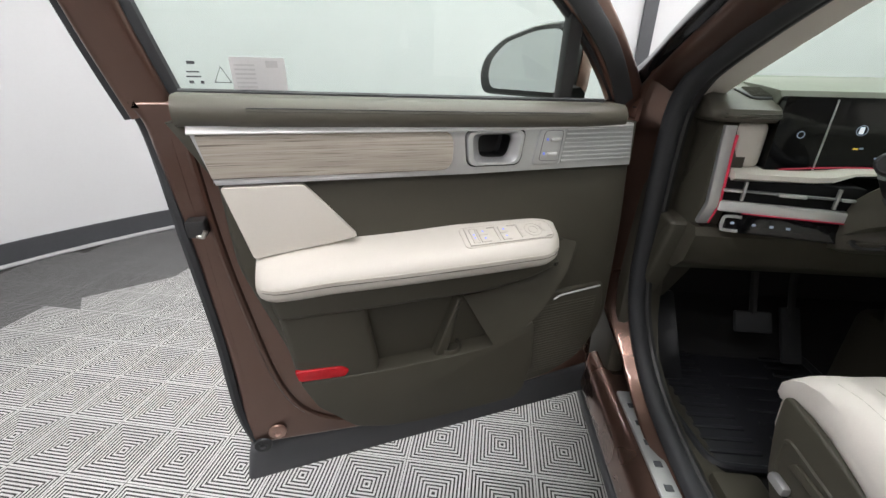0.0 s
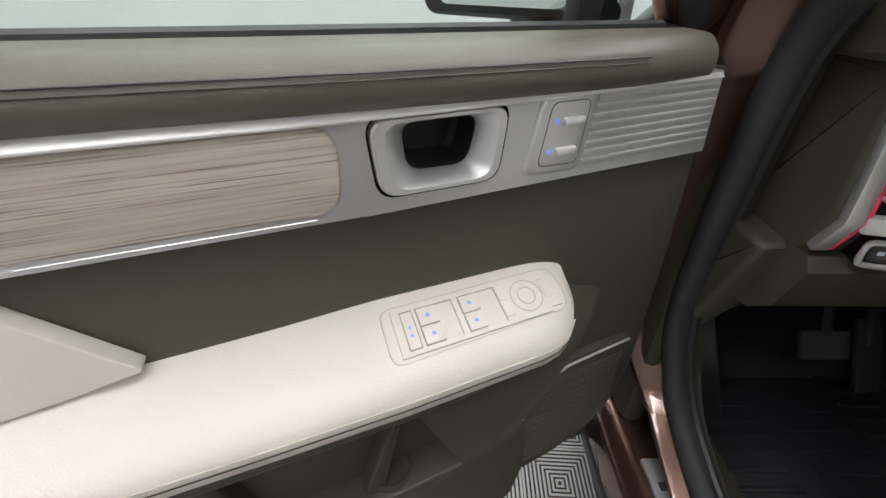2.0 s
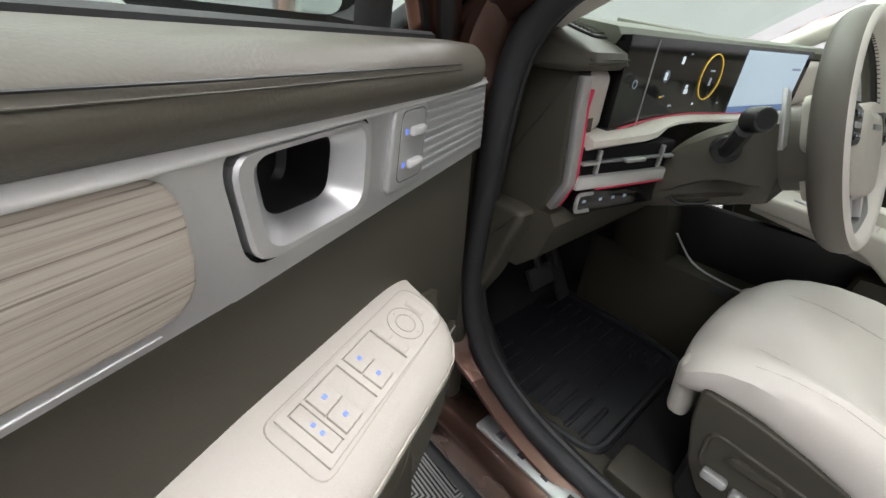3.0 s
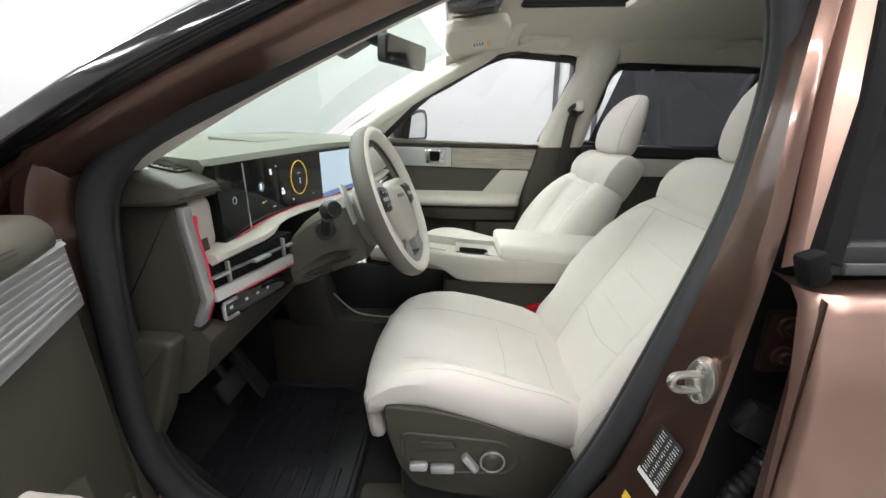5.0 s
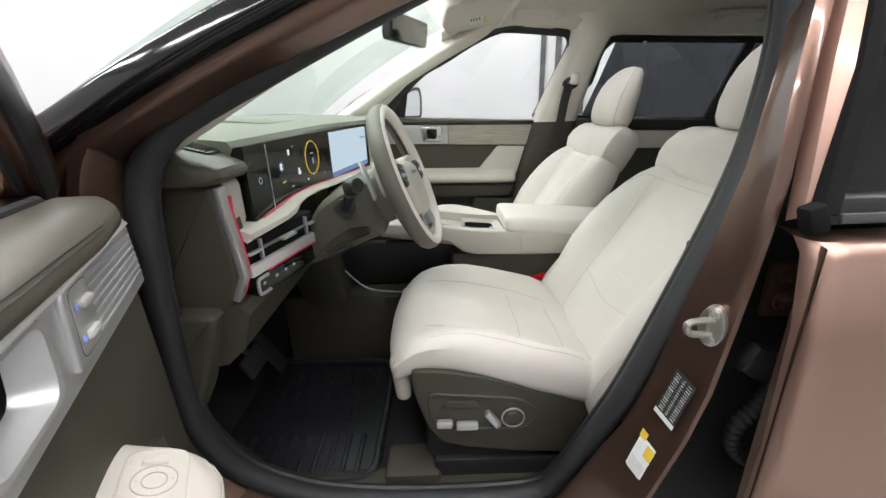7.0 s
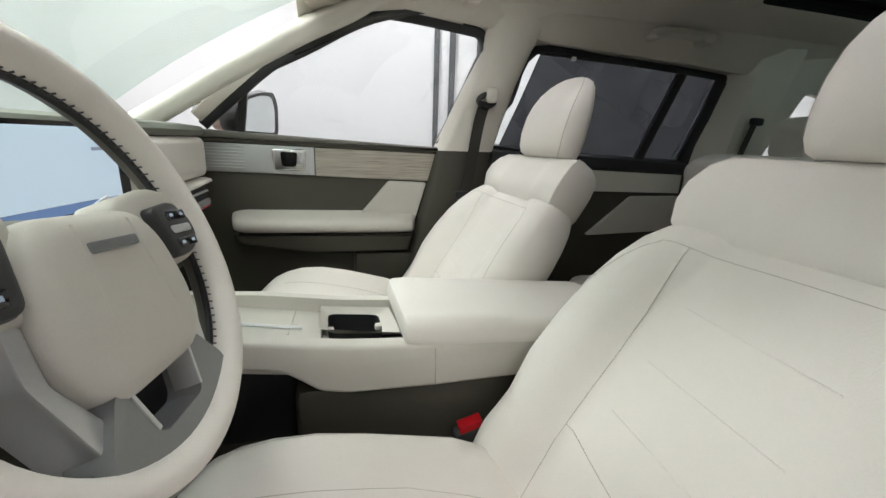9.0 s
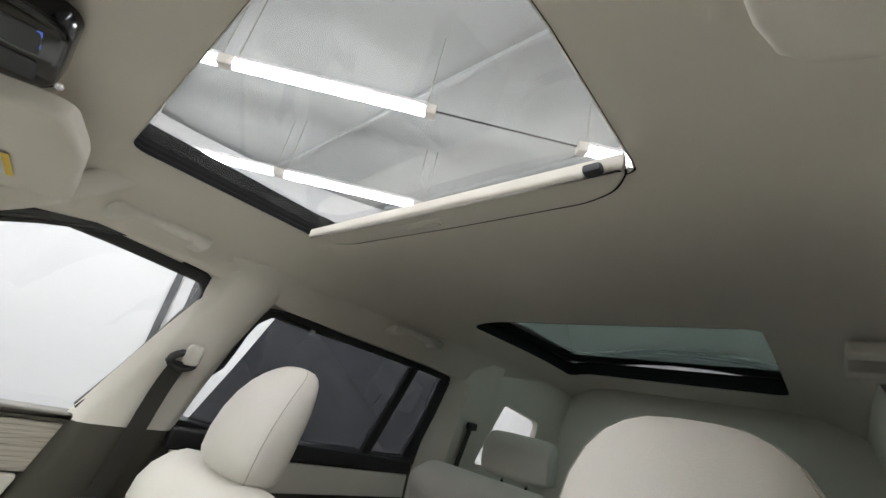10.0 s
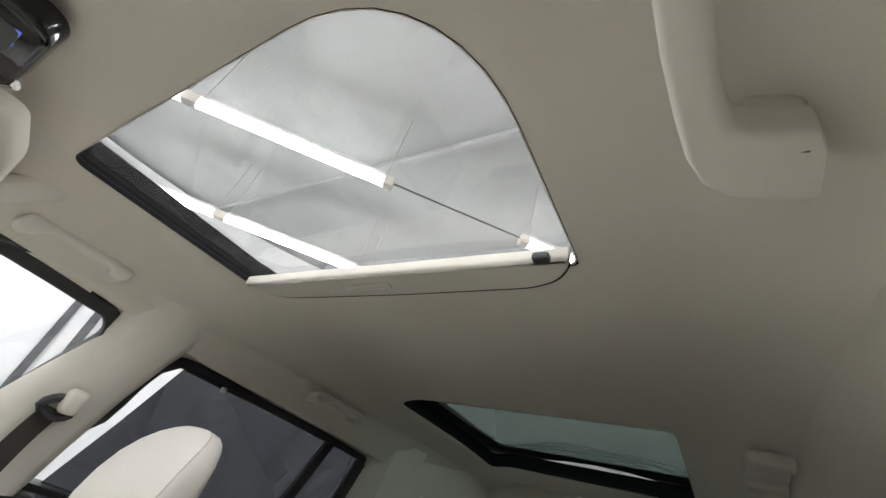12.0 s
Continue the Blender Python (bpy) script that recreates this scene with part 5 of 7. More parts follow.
RWIN = [(-0.135, 1.175), (-0.19, 1.33), (-0.255, 1.495), (-0.55, 1.49), (-1.04, 1.468), (-1.078, 1.44), (-1.06, 1.28), (-1.025, 1.15), (-0.99, 1.13)]
for name, m_, rw in (("window_glass", GLASS_CLEAR, RWIN),):
    bm = bmn()
    bm.faces.new([bm.verts.new((px(z) + 0.012, y, z)) for y, z in rw])
    part(name, bm, m_, RF)
part("window_frame", sweep(bmn(), smoothpath([(px(z) - 0.01, y, z) for y, z in RWIN], 4, True), rpoly([(-0.012, -0.016), (0.012, -0.016), (0.012, 0.016), (-0.012, 0.016)], 0.005, 2), (1, 0, 0.3), closed=True), BLACK, RF)
part("window_bar", sweep(bmn(), [(px(1.15) - 0.015, -0.80, 1.14), (px(1.48) - 0.015, -0.885, 1.48)], rpoly([(-0.02, -0.008), (0.02, -0.008), (0.02, 0.008), (-0.02, 0.008)], 0.003, 2), (1, 0, 0.3)), BLACK, RF)
bm = bmn()
bm.faces.new([bm.verts.new((px(z) - 0.012, y, z)) for y, z in [(-0.175, 1.175), (-0.23, 1.33), (-0.278, 1.492)] + RWIN[3:]])
part("window_bar", sweep(bmn(), [(px(1.15) - 0.022, -1.02, 1.135), (px(1.30) - 0.022, -1.062, 1.29), (px(1.46) - 0.022, -1.075, 1.45)], rpoly([(-0.034, -0.006), (0.034, -0.006), (0.034, 0.006), (-0.034, 0.006)], 0.004, 2), (1, 0, 0.3)), BLACK, RF)
shade_ = part("window_shade", bm, GLASS_PRIVACY, RF, "dark mesh shade pulled up over the window")
part("shade_bar", tube(bmn(), [(px(1.48) - 0.016, -0.275, 1.488), (px(1.48) - 0.016, -0.82, 1.476)], 0.006, 6), BLACK, shade_)
for y, m_ in ((-0.40, PAPER), (-0.66, BLACK)):
    part("shade_hook", rbox(bmn(), (px(1.48) - 0.026, y, 1.478), (0.010, 0.016, 0.014), 0.003), m_, shade_)


def rpf(a, b, d):
    return Vector((0.775 - d, a, b))


pprism("trim_panel", [(-0.14, 0.42), (-0.13, 1.165), (-1.05, 1.13), (-1.05, 0.42)], -0.06, 0.0, OLIVE, RF, 0.01, 0.03, fr=rpf)
pprism("belt_roll", [(-0.14, 1.115), (-0.14, 1.165), (-1.03, 1.13), (-1.03, 1.085)], 0, 0.02, BLACK, RF, 0.01, fr=rpf)
pprism("wood_insert", [(-0.16, 1.108), (-1.02, 1.08), (-1.02, 1.002), (-0.16, 1.02)], 0, 0.012, PILLAR, RF, 0.003, fr=rpf)
pprism("cream_insert", [(-0.78, 0.99), (-1.02, 0.99), (-1.0, 0.84), (-0.58, 0.83)], -0.002, 0.018, CREAM_SIDE, RF, 0.002, 0.012, fr=rpf)
bm = bmn()
loft(bm, [[(0.78, -1.00, 0.42), (0.765, -1.04, 1.10), (0.755, -1.075, 1.30), (0.70, -1.09, 1.56)], [(0.70, -1.05, 0.42), (0.68, -1.12, 1.10), (0.65, -1.13, 1.30), (0.60, -1.14, 1.56)], [(0.70, -1.25, 0.42), (0.67, -1.28, 1.12), (0.63, -1.28, 1.30), (0.57, -1.30, 1.56)]], closed=False, caps=False)
part("c_pillar_cover", bm, PILLAR, car)
bm = bmn()
loft(bm, [[(0.80, -1.04, 0.4), (0.78, -1.04, 1.13), (0.70, -1.06, 1.50), (0.66, -1.06, 1.62)], [(0.80, -1.30, 0.4), (0.78, -1.30, 1.13), (0.70, -1.32, 1.47), (0.66, -1.32, 1.62)]], closed=False, caps=False)
loft(bm, [[(0.80, -1.93, 0.4), (0.78, -1.93, 1.13), (0.70, -1.93, 1.47), (0.66, -1.93, 1.62)], [(0.80, -2.06, 0.4), (0.78, -2.06, 1.13), (0.70, -2.06, 1.47), (0.66, -2.06, 1.62)]], closed=False, caps=False)
loft(bm, [[(0.80, -1.28, 0.4), (0.78, -1.28, 1.135)], [(0.80, -1.95, 0.4), (0.78, -1.95, 1.135)]], closed=False, caps=False)
loft(bm, [[(0.71, -1.3, 1.46), (0.66, -1.3, 1.62)], [(0.71, -1.95, 1.46), (0.66, -1.95, 1.62)]], closed=False, caps=False)
part("rear_quarter", bm, PAINT, car)
bm = bmn()
loft(bm, [[(-0.80, -0.85, 0.4), (-0.80, -0.85, 1.12), (-0.68, -0.85, 1.62)], [(-0.80, -2.06, 0.4), (-0.80, -2.06, 1.12), (-0.68, -2.06, 1.62)]], closed=False, caps=False)
part("rear_quarter", bm, PAINT, car)


def quarter_x(z):
    return 0.69 - 0.29 * max(0.0, z - 1.14)


QWIN = rpoly([(-1.33, 1.15), (-1.402, 1.42), (-1.74, 1.375), (-1.80, 1.15)], 0.03, 3)
QEDGE = []
for y, z in QWIN:
    k = max(abs((y + 1.635) / 0.385), abs((z - 1.30) / 0.30))
    QEDGE.append((-1.635 + (y + 1.635) / k, 1.30 + (z - 1.30) / k))
bm = bmn()
loft(bm, [[(0.70, -1.25, 0.42), (quarter_x(1.0), -1.25, 1.0)], [(0.70, -2.02, 0.42), (quarter_x(1.0), -2.02, 1.0)]], closed=False, caps=False)
loft(bm, [[(quarter_x(z), y, z) for y, z in QEDGE], [(quarter_x(z), y, z) for y, z in QWIN], [(quarter_x(z) + 0.03, y, z) for y, z in QWIN]], caps=False)
part("quarter_lining", bm, PILLAR, car)
bm = bmn()
bm.faces.new([bm.verts.new((quarter_x(z) + 0.028, y, z)) for y, z in QWIN])
part("quarter_glass", bm, GLASS_CLEAR, car)
# driver side inner walls
bm = bmn()
loft(bm, [[(-0.70, 0.07, 0.45), (-0.70, 0.06, 1.12)], [(-0.70, -2.02, 0.45), (-0.70, -2.02, 1.12)]], closed=False, caps=False)
part("side_lining", bm, OLIVE, car)
bm = bmn()
rows = ((1.12, 0.095, -0.708), (1.19, 0.078, -0.702), (1.27, 0.060, -0.692), (1.36, 0.042, -0.676), (1.44, 0.062, -0.660), (1.49, 0.12, -0.648), (1.53, 0.17, -0.640))
loft(bm, [[(x, y, z), (x + 0.012, y - 0.012, z), (x + 0.02, y - 0.05, z), (x + 0.02, -0.17 - 0.12 * (z - 1.12), z)] for z, y, x in rows], closed=False, caps=False)
part("b_pillar_cover", bm, PILLAR, car, "pale plastic pillar cover")
bm = bmn()
loft(bm, [[(-0.695, -1.05, 1.12), (-0.56, -1.05, 1.60)], [(-0.695, -2.02, 1.12), (-0.56, -2.02, 1.60)]], closed=False, caps=False)
part("quarter_lining", bm, PILLAR, car)


# ---- seats ----
def make_seat(cx, lean_deg, grow):
    ob = thing("front_seat", (cx, 0.35, 0.36), "cream leather front seat with olive side shield", "seat", "front seats")

    def cush_ring(y, k, dz, bk):
        w = (0.207 + 0.018 * min(1.0, max(0.0, (0.55 - y) / 0.30))) * (0.90 + 0.10 * k)
        zt = 0.700 + dz
        b = 0.062 * k * bk
        zb = zt - 0.052 + 0.012 * bk
        pts = [(-w + 0.045, zb - 0.02), (-w + 0.004, zb), (-w - 0.006, zb + 0.02), (-w - 0.006, zt + b * 0.38), (-w + 0.003, zt + b * 0.66), (-w + 0.012, zt + b * 0.80), (-w + 0.030, zt + b), (-w + 0.055, zt + b * 0.86), (-w + 0.085, zt + b * 0.42), (-w + 0.115, zt + 0.012 * bk), (-w + 0.14, zt + 0.003), (-0.05, zt + 0.004), (0, zt + 0.005)]
        full = pts + [(-p[0], p[1]) for p in pts[-2::-1]]
        c = 0.735
        bow = 0.030 * min(1.0, max(0.0, (y - 0.42) / 0.20))
        return [(cx + p[0], y - bow * (abs(p[0]) / 0.228) ** 2.6, c + (p[1] - c) * (0.30 + 0.70 * k)) for p in full]
    bm = bmn()
    st = [(0.660, 0.0, 0.020, 0.0), (0.659, 0.35, 0.032, 0.0), (0.653, 0.62, 0.046, 0.05), (0.638, 0.84, 0.062, 0.12), (0.612, 0.95, 0.074, 0.26), (0.575, 0.99, 0.077, 0.45), (0.53, 1.0, 0.071, 0.68), (0.47, 1.0, 0.056, 0.90), (0.40, 1.0, 0.036, 1.0), (0.33, 1.0, 0.016, 1.0), (0.27, 0.99, -0.001, 1.0), (0.235, 0.96, -0.014, 0.95), (0.208, 0.94, -0.022, 0.8), (0.18, 0.90, -0.036, 0.5), (0.12, 0.8, -0.07, 0.2)]
    loft(bm, [cush_ring(*s) for s in st])
    cushion = part("cushion", bm, CREAM, ob)

    def on_cushion(x, y):
        for a, b in zip(st, st[1:]):
            if b[0] <= y <= a[0]:
                t = (a[0] - y) / (a[0] - b[0])
                r = [Vector(p).lerp(Vector(q), t) for p, q in zip(cush_ring(*a), cush_ring(*b))]
                for p, q in zip(r[5:-5], r[6:-4]):
                    if p.x - 1e-6 <= cx + x <= q.x + 1e-6:
                        return p.lerp(q, (cx + x - p.x) / max(q.x - p.x, 1e-6))
        return Vector((cx + x, y, 0.7))
    for pts in ([(-0.128, 0.24), (-0.134, 0.35), (-0.124, 0.50), (-0.118, 0.59)], [(0.128, 0.24), (0.134, 0.35), (0.124, 0.50), (0.118, 0.59)], [(-0.134, 0.352), (0, 0.344), (0.134, 0.352)], [(-0.128, 0.245), (0, 0.240), (0.128, 0.245)], [(-0.200, 0.24), (-0.200, 0.35), (-0.190, 0.48), (-0.188, 0.59)], [(0.200, 0.24), (0.200, 0.35), (0.190, 0.48), (0.188, 0.59)]):
        line = []
        for a, b in zip(pts, pts[1:]):
            for i in range(8):
                t = i / 8
                line.append(on_cushion(a[0] * (1 - t) + b[0] * t, a[1] * (1 - t) + b[1] * t) + Vector((0, 0, 0.0002)))
        part("seam", tube(bmn(), line, 0.0005, 5), THREAD, cushion)
    # backrest
    sn, cs = math.sin(radians(lean_deg)), math.cos(radians(lean_deg))
    lean_dir, fwd = Vector((0, -sn, cs)) * grow, Vector((0, cs, sn))
    foot = Vector((cx, 0.185, 0.655))

    def back_ring(s, w, b, th, fr_=0.0):
        pts = [(0, -th), (-w * 0.6, -th * 0.98), (-w + 0.03, -th * 0.88), (-w + 0.006, -th * 0.6), (-w - 0.004, -th * 0.2), (-w - 0.002, b * 0.3), (-w + 0.010, b * 0.75), (-w + 0.028, b * 0.96), (-w + 0.048, b), (-w + 0.070, b * 0.88), (-w + 0.092, b * 0.55), (-w + 0.110, b * 0.16), (-w + 0.122, 0.002), (-0.07, 0.003), (0, 0.004)]
        full = pts + [(-p[0], p[1]) for p in pts[-2:0:-1]]
        return [foot + lean_dir * s + fwd * (p[1] + fr_) + Vector((p[0], 0, 0)) for p in full]
    st2 = [(-0.075, 0.19, 0.0, 0.06, -0.055), (-0.068, 0.215, 0.012, 0.08, -0.035), (-0.05, 0.238, 0.032, 0.10, -0.016), (-0.025, 0.250, 0.050, 0.105, -0.004), (0.01, 0.256, 0.062, 0.11, 0.004), (0.06, 0.256, 0.068, 0.11, 0.007), (0.12, 0.250, 0.066, 0.11, 0.006), (0.19, 0.256, 0.070, 0.11, 0.006), (0.26, 0.256, 0.066, 0.11, 0.003), (0.32, 0.250, 0.058, 0.11, 0.0), (0.37, 0.240, 0.046, 0.11, -0.003), (0.41, 0.226, 0.032, 0.108, -0.006), (0.44, 0.208, 0.018, 0.10, -0.012), (0.456, 0.186, 0.008, 0.085, -0.022), (0.463, 0.155, 0.0, 0.06, -0.035)]
    bm = bmn()
    loft(bm, [back_ring(*s) for s in st2])
    back = part("backrest", bm, CREAM, ob)
    # shoulder panel
    bm = bmn()
    st3 = [(0.418, 0.165, 0.0, 0.09, -0.035), (0.428, 0.190, 0.004, 0.11, -0.016), (0.445, 0.205, 0.010, 0.122, -0.003), (0.475, 0.212, 0.014, 0.126, 0.004), (0.505, 0.212, 0.012, 0.126, 0.004), (0.535, 0.203, 0.006, 0.12, -0.003), (0.556, 0.188, 0.0, 0.105, -0.016), (0.569, 0.160, -0.004, 0.08, -0.036), (0.574, 0.12, -0.006, 0.06, -0.055)]
    loft(bm, [back_ring(*s) for s in st3])
    part("shoulder_panel", bm, CREAM, back)

    def on_back(x, s):
        for a, b in zip(st2, st2[1:]):
            if a[0] <= s <= b[0]:
                t = (s - a[0]) / (b[0] - a[0])
                r = [Vector(p).lerp(Vector(q), t) for p, q in zip(back_ring(*a), back_ring(*b))]
                r = r[5:24]
                for p, q in zip(r, r[1:]):
                    if min(p.x, q.x) - 1e-6 <= cx + x <= max(p.x, q.x) + 1e-6:
                        return p.lerp(q, (cx + x - p.x) / (q.x - p.x if abs(q.x - p.x) > 1e-6 else 1e-6))
        return foot + lean_dir * s
    edge = [(0.238, 0.0), (0.245, 0.107), (0.243, 0.2), (0.225, 0.312), (0.205, 0.37), (0.18, 0.402), (0.137, 0.414)]
    lines = [edge + [(-a, b) for a, b in edge[::-1]], [(-0.140, 0.0), (-0.142, 0.2), (-0.138, 0.413)], [(0.140, 0.0), (0.142, 0.2), (0.138, 0.413)], [(-0.142, 0.142), (0, 0.122), (0.142, 0.142)]]
    for pts in lines:
        line = [on_back(q.x, q.y) + fwd * 0.0003 for q in smoothpath([(a, b, 0) for a, b in pts], 8)]
        part("seam", tube(bmn(), line, 0.0005, 5), THREAD, back)
    for s_ in (0.345, 0.268, 0.195):
        line = [on_back(0.10 - 0.18 * i / 8, s_ - 0.010 * i / 8) + fwd * 0.0002 for i in range(9)]
        part("crease", tube(bmn(), line, 0.0011, 5), CREAM, back)
    # headrest
    ha = radians(8)
    hup, hfw = Vector((0, -math.sin(ha), math.cos(ha))), Vector((0, math.cos(ha), math.sin(ha)))
    hc = foot + lean_dir * 0.575 + fwd * -0.030 + hup * 0.078
    bm = bmn()
    rings = []
    def head_ring(z, w, f, b):
        """A rounded slice of the headrest: half width w, front f, back b."""
        c, d = (f + b) / 2, (f - b) / 2
        out = []
        for i in range(28):
            a = 2 * math.pi * i / 28
            ca, sa = math.cos(a), math.sin(a)
            x = w * math.copysign(abs(ca) ** 0.55, ca)
            y = c + d * math.copysign(abs(sa) ** 0.62, sa) - 0.010 * (x / 0.11) ** 2 * (1 if sa > 0 else 0)
            out.append(hc + Vector((x, 0, 0)) + hfw * y + hup * z)
        return out
    slices = [(-0.092, 0.070, 0.018, -0.030), (-0.090, 0.092, 0.036, -0.045), (-0.082, 0.104, 0.047, -0.054), (-0.065, 0.110, 0.054, -0.060), (-0.03, 0.112, 0.056, -0.064), (0.01, 0.111, 0.050, -0.066), (0.045, 0.107, 0.038, -0.067), (0.075, 0.098, 0.021, -0.067), (0.098, 0.085, 0.002, -0.067), (0.113, 0.068, -0.014, -0.066), (0.122, 0.048, -0.026, -0.063), (0.126, 0.024, -0.036, -0.056)]
    loft(bm, [head_ring(*q) for q in slices])
    head = part("headrest", bm, CREAM, ob)
    for i_ in (12, 2):
        part("seam", tube(bmn(), [head_ring(*q)[i_] for q in slices[1:]], 0.0010, 5), THREAD, head)
    for xk in (-0.055, 0.055):
        part("headrest_post", tube(bmn(), [hc + Vector((xk, 0, 0)) - hup * 0.14, hc + Vector((xk, 0, 0)) - hup * 0.05], 0.006, 8), CHROME, head)
        part("post_collar", rbox(bmn(), hc + Vector((xk, 0, 0)) - hup * 0.104 + hfw * -0.005, (0.020, 0.020, 0.008), 0.003, rot(25)), OLIVE, head)
    s = -1 if cx < 0 else 1
    # side shield
    bm = bmn()
    outline = rpoly([(0.602, 0.742), (0.597, 0.68), (0.575, 0.60), (0.545, 0.552), (0.48, 0.532), (0.40, 0.521), (0.25, 0.508), (0.19, 0.52), (0.12, 0.58), (0.09, 0.64), (0.11, 0.665), (0.177, 0.668), (0.265, 0.668), (0.337, 0.680), (0.40, 0.706), (0.464, 0.724), (0.53, 0.736)], 0.016, 4)
    prism(bm, outline, 0.130, 0.220, lambda a, b, d: Vector((cx + s * d, a, b)), 0.005, 3)
    shield = part("side_shield", bm, OLIVE, ob, "olive plastic side shield with seat switches")
    if cx < 0:
        xx = cx - 0.220
        prism_at = lambda a, b, d: Vector((xx - d, a, b))
        rim = rpoly([(0.566, 0.683), (0.37, 0.662), (0.330, 0.622), (0.358, 0.585), (0.530, 0.588), (0.562, 0.615)], 0.018, 4)
        part("switch_rim", sweep(bmn(), [prism_at(p[0], p[1], 0.0) for p in rim], circle(0.004, 6), (1, 0, 0), closed=True), OLIVE, shield)
        bm = bmn()
        prism(bm, rpoly([(0.530, 0.664), (0.468, 0.662), (0.456, 0.646), (0.540, 0.646)], 0.004), -0.002, 0.005, prism_at, 0.002)
        part("memory_switch", bm, OLIVE, shield)
        for y, z, w, h, tl in ((0.535, 0.610, 0.036, 0.018, 0), (0.487, 0.604, 0.048, 0.018, 0), (0.432, 0.619, 0.016, 0.046, -35)):
            bm = bmn()
            rbox(bm, prism_at(y, z, 0.008), (0.016, w, h), 0.005, rot(tl))
            part("seat_switch", bm, SILVER, shield, "satin metal seat switch")
        bm = bmn()
        c = prism_at(0.388, 0.618, 0)
        loft(bm, [[c + Vector((-o, r * math.cos(a), r * math.sin(a))) for a in [i * math.pi / 14 for i in range(28)]] for r, o in ((0.026, -0.002), (0.026, 0.003), (0.022, 0.006), (0.020, 0.004), (0.016, 0.010), (0.014, 0.011))])
        part("lumbar_knob", bm, OLIVE, shield, "round lumbar control")
        part("knob_ring", tube(bmn(), [c + Vector((-0.005, 0.0235 * math.cos(a), 0.0235 * math.sin(a))) for a in [i * math.pi / 14 for i in range(28)]], 0.0022, 6, True), SILVER, shield)
    # front drop of the cushion and rail foot
    bm = bmn()
    rbox(bm, (cx, 0.628, 0.690), (0.375, 0.036, 0.115), 0.017, rot(-6), 3)
    part("thigh_extension", bm, CREAM_SIDE, ob)
    bm = bmn()
    rbox(bm, (cx, 0.35, 0.57), (0.40, 0.46, 0.20), 0.03)
    part("seat_frame", bm, BLACK, ob)
    for xk in (-0.19, 0.19):
        bm = bmn()
        rbox(bm, (cx + xk, 0.36, 0.40), (0.05, 0.62, 0.05), 0.008)
        part("seat_rail", bm, STEEL, ob)
        bm = bmn()
        rbox(bm, (cx + xk * 0.95, 0.612, 0.425), (0.10, 0.13, 0.085), 0.014)
        part("rail_cover", bm, OLIVE, ob)
        bm = bmn()
        rbox(bm, (cx + xk, 0.36, 0.45), (0.045, 0.40, 0.08), 0.006)
        part("rail_bracket", bm, BLACK, ob)
    return ob


make_seat(-0.37, 30.8, 1.11)
make_seat(0.37, 29.8, 1.05)


# ---- steering wheel ----
wheel = thing("steering_wheel", (-0.37, 0.6, 1.085), "taupe and cream leather steering wheel with silver lower spoke", "steering wheel")
WC = Vector((-0.318, 0.603, 1.088))
wn = Vector((-0.067, -0.946, 0.354)).normalized()
wx = Vector((0, 0, 1)).cross(-wn).normalized() * -1
wx = Matrix.Rotation(radians(-6), 3, wn) @ (wx if wx.x > 0 else -wx)
wup = wn.cross(wx)


def wf(a, b, d=0.0):
    return WC + wx * a + wup * b + wn * d


def rim_pt(a, r):
    c, s = math.cos(a), math.sin(a)
    return (r * c, r * s * (1 if s > 0 else 0.965))


bm = bmn()
rings = []
N = 72
for i in range(N):
    a = 2 * math.pi * i / N
    x, z = rim_pt(a, 0.165)
    radial = Vector((math.cos(a), math.sin(a)))
    ring = []
    for j in range(14):
        t = 2 * math.pi * j / 14
        ring.append(wf(x + radial.x * 0.0155 * math.cos(t), z + radial.y * 0.0155 * math.cos(t), 0.021 * math.sin(t)))
    rings.append(ring)
loft(bm, rings, True, False, loop=True)
for f in bm.faces:
    c = f.calc_center_median() - WC
    d = c.dot(wn)
    f.material_index = 1 if d > 0.0165 or (d > -0.002 and (c - wn * d).length < 0.163) else 0
rim = part("rim", bm, [TAUPE, CREAM], wheel, "two-tone leather rim")
part("rim_seam", tube(bmn(), [wf(*rim_pt(2 * math.pi * i / N, 0.1505), -0.004) for i in range(N)], 0.0042, 6, True), BLACK, rim, "dark stitched inner seam")
bm = bmn()
for i in range(110):
    a = 2 * math.pi * i / 110
    p, q = rim_pt(a, 0.1488), rim_pt(a + 0.02, 0.1476)
    tube(bm, [wf(*p, 0.0035), wf(*q, -0.004)], 0.0008, 4)
part("stitching", bm, CLAD, rim)
bm = bmn()
prism(bm, rpoly([(-0.054, 0.040), (0.054, 0.040), (0.076, 0.012), (0.082, -0.045), (0.058, -0.092), (-0.058, -0.092), (-0.082, -0.045), (-0.076, 0.012)], [0.018, 0.018, 0.02, 0.03, 0.03, 0.03, 0.03, 0.02], 4), -0.045, 0.020, wf, 0.018, 5)
hub = part("airbag_cover", bm, CREAM_SIDE, wheel, "cream airbag cover")
for s in (-1, 1):
    part("cover_crease", tube(bmn(), [wf(s * 0.030, 0.030, 0.0195), wf(s * 0.040, -0.050, 0.0195), wf(s * 0.034, -0.078, 0.0185)], 0.0009, 4), CREAM_SIDE, hub)
bm = bmn()
prism(bm, rpoly([(-0.027, 0.004), (0.027, 0.004), (0.027, -0.004), (-0.027, -0.004)], 0.002), 0.0185, 0.0222, lambda a, b, d: wf(a, b + 0.012, d), 0.0006)
part("emblem_bar", bm, SPOKE_GREY, hub)
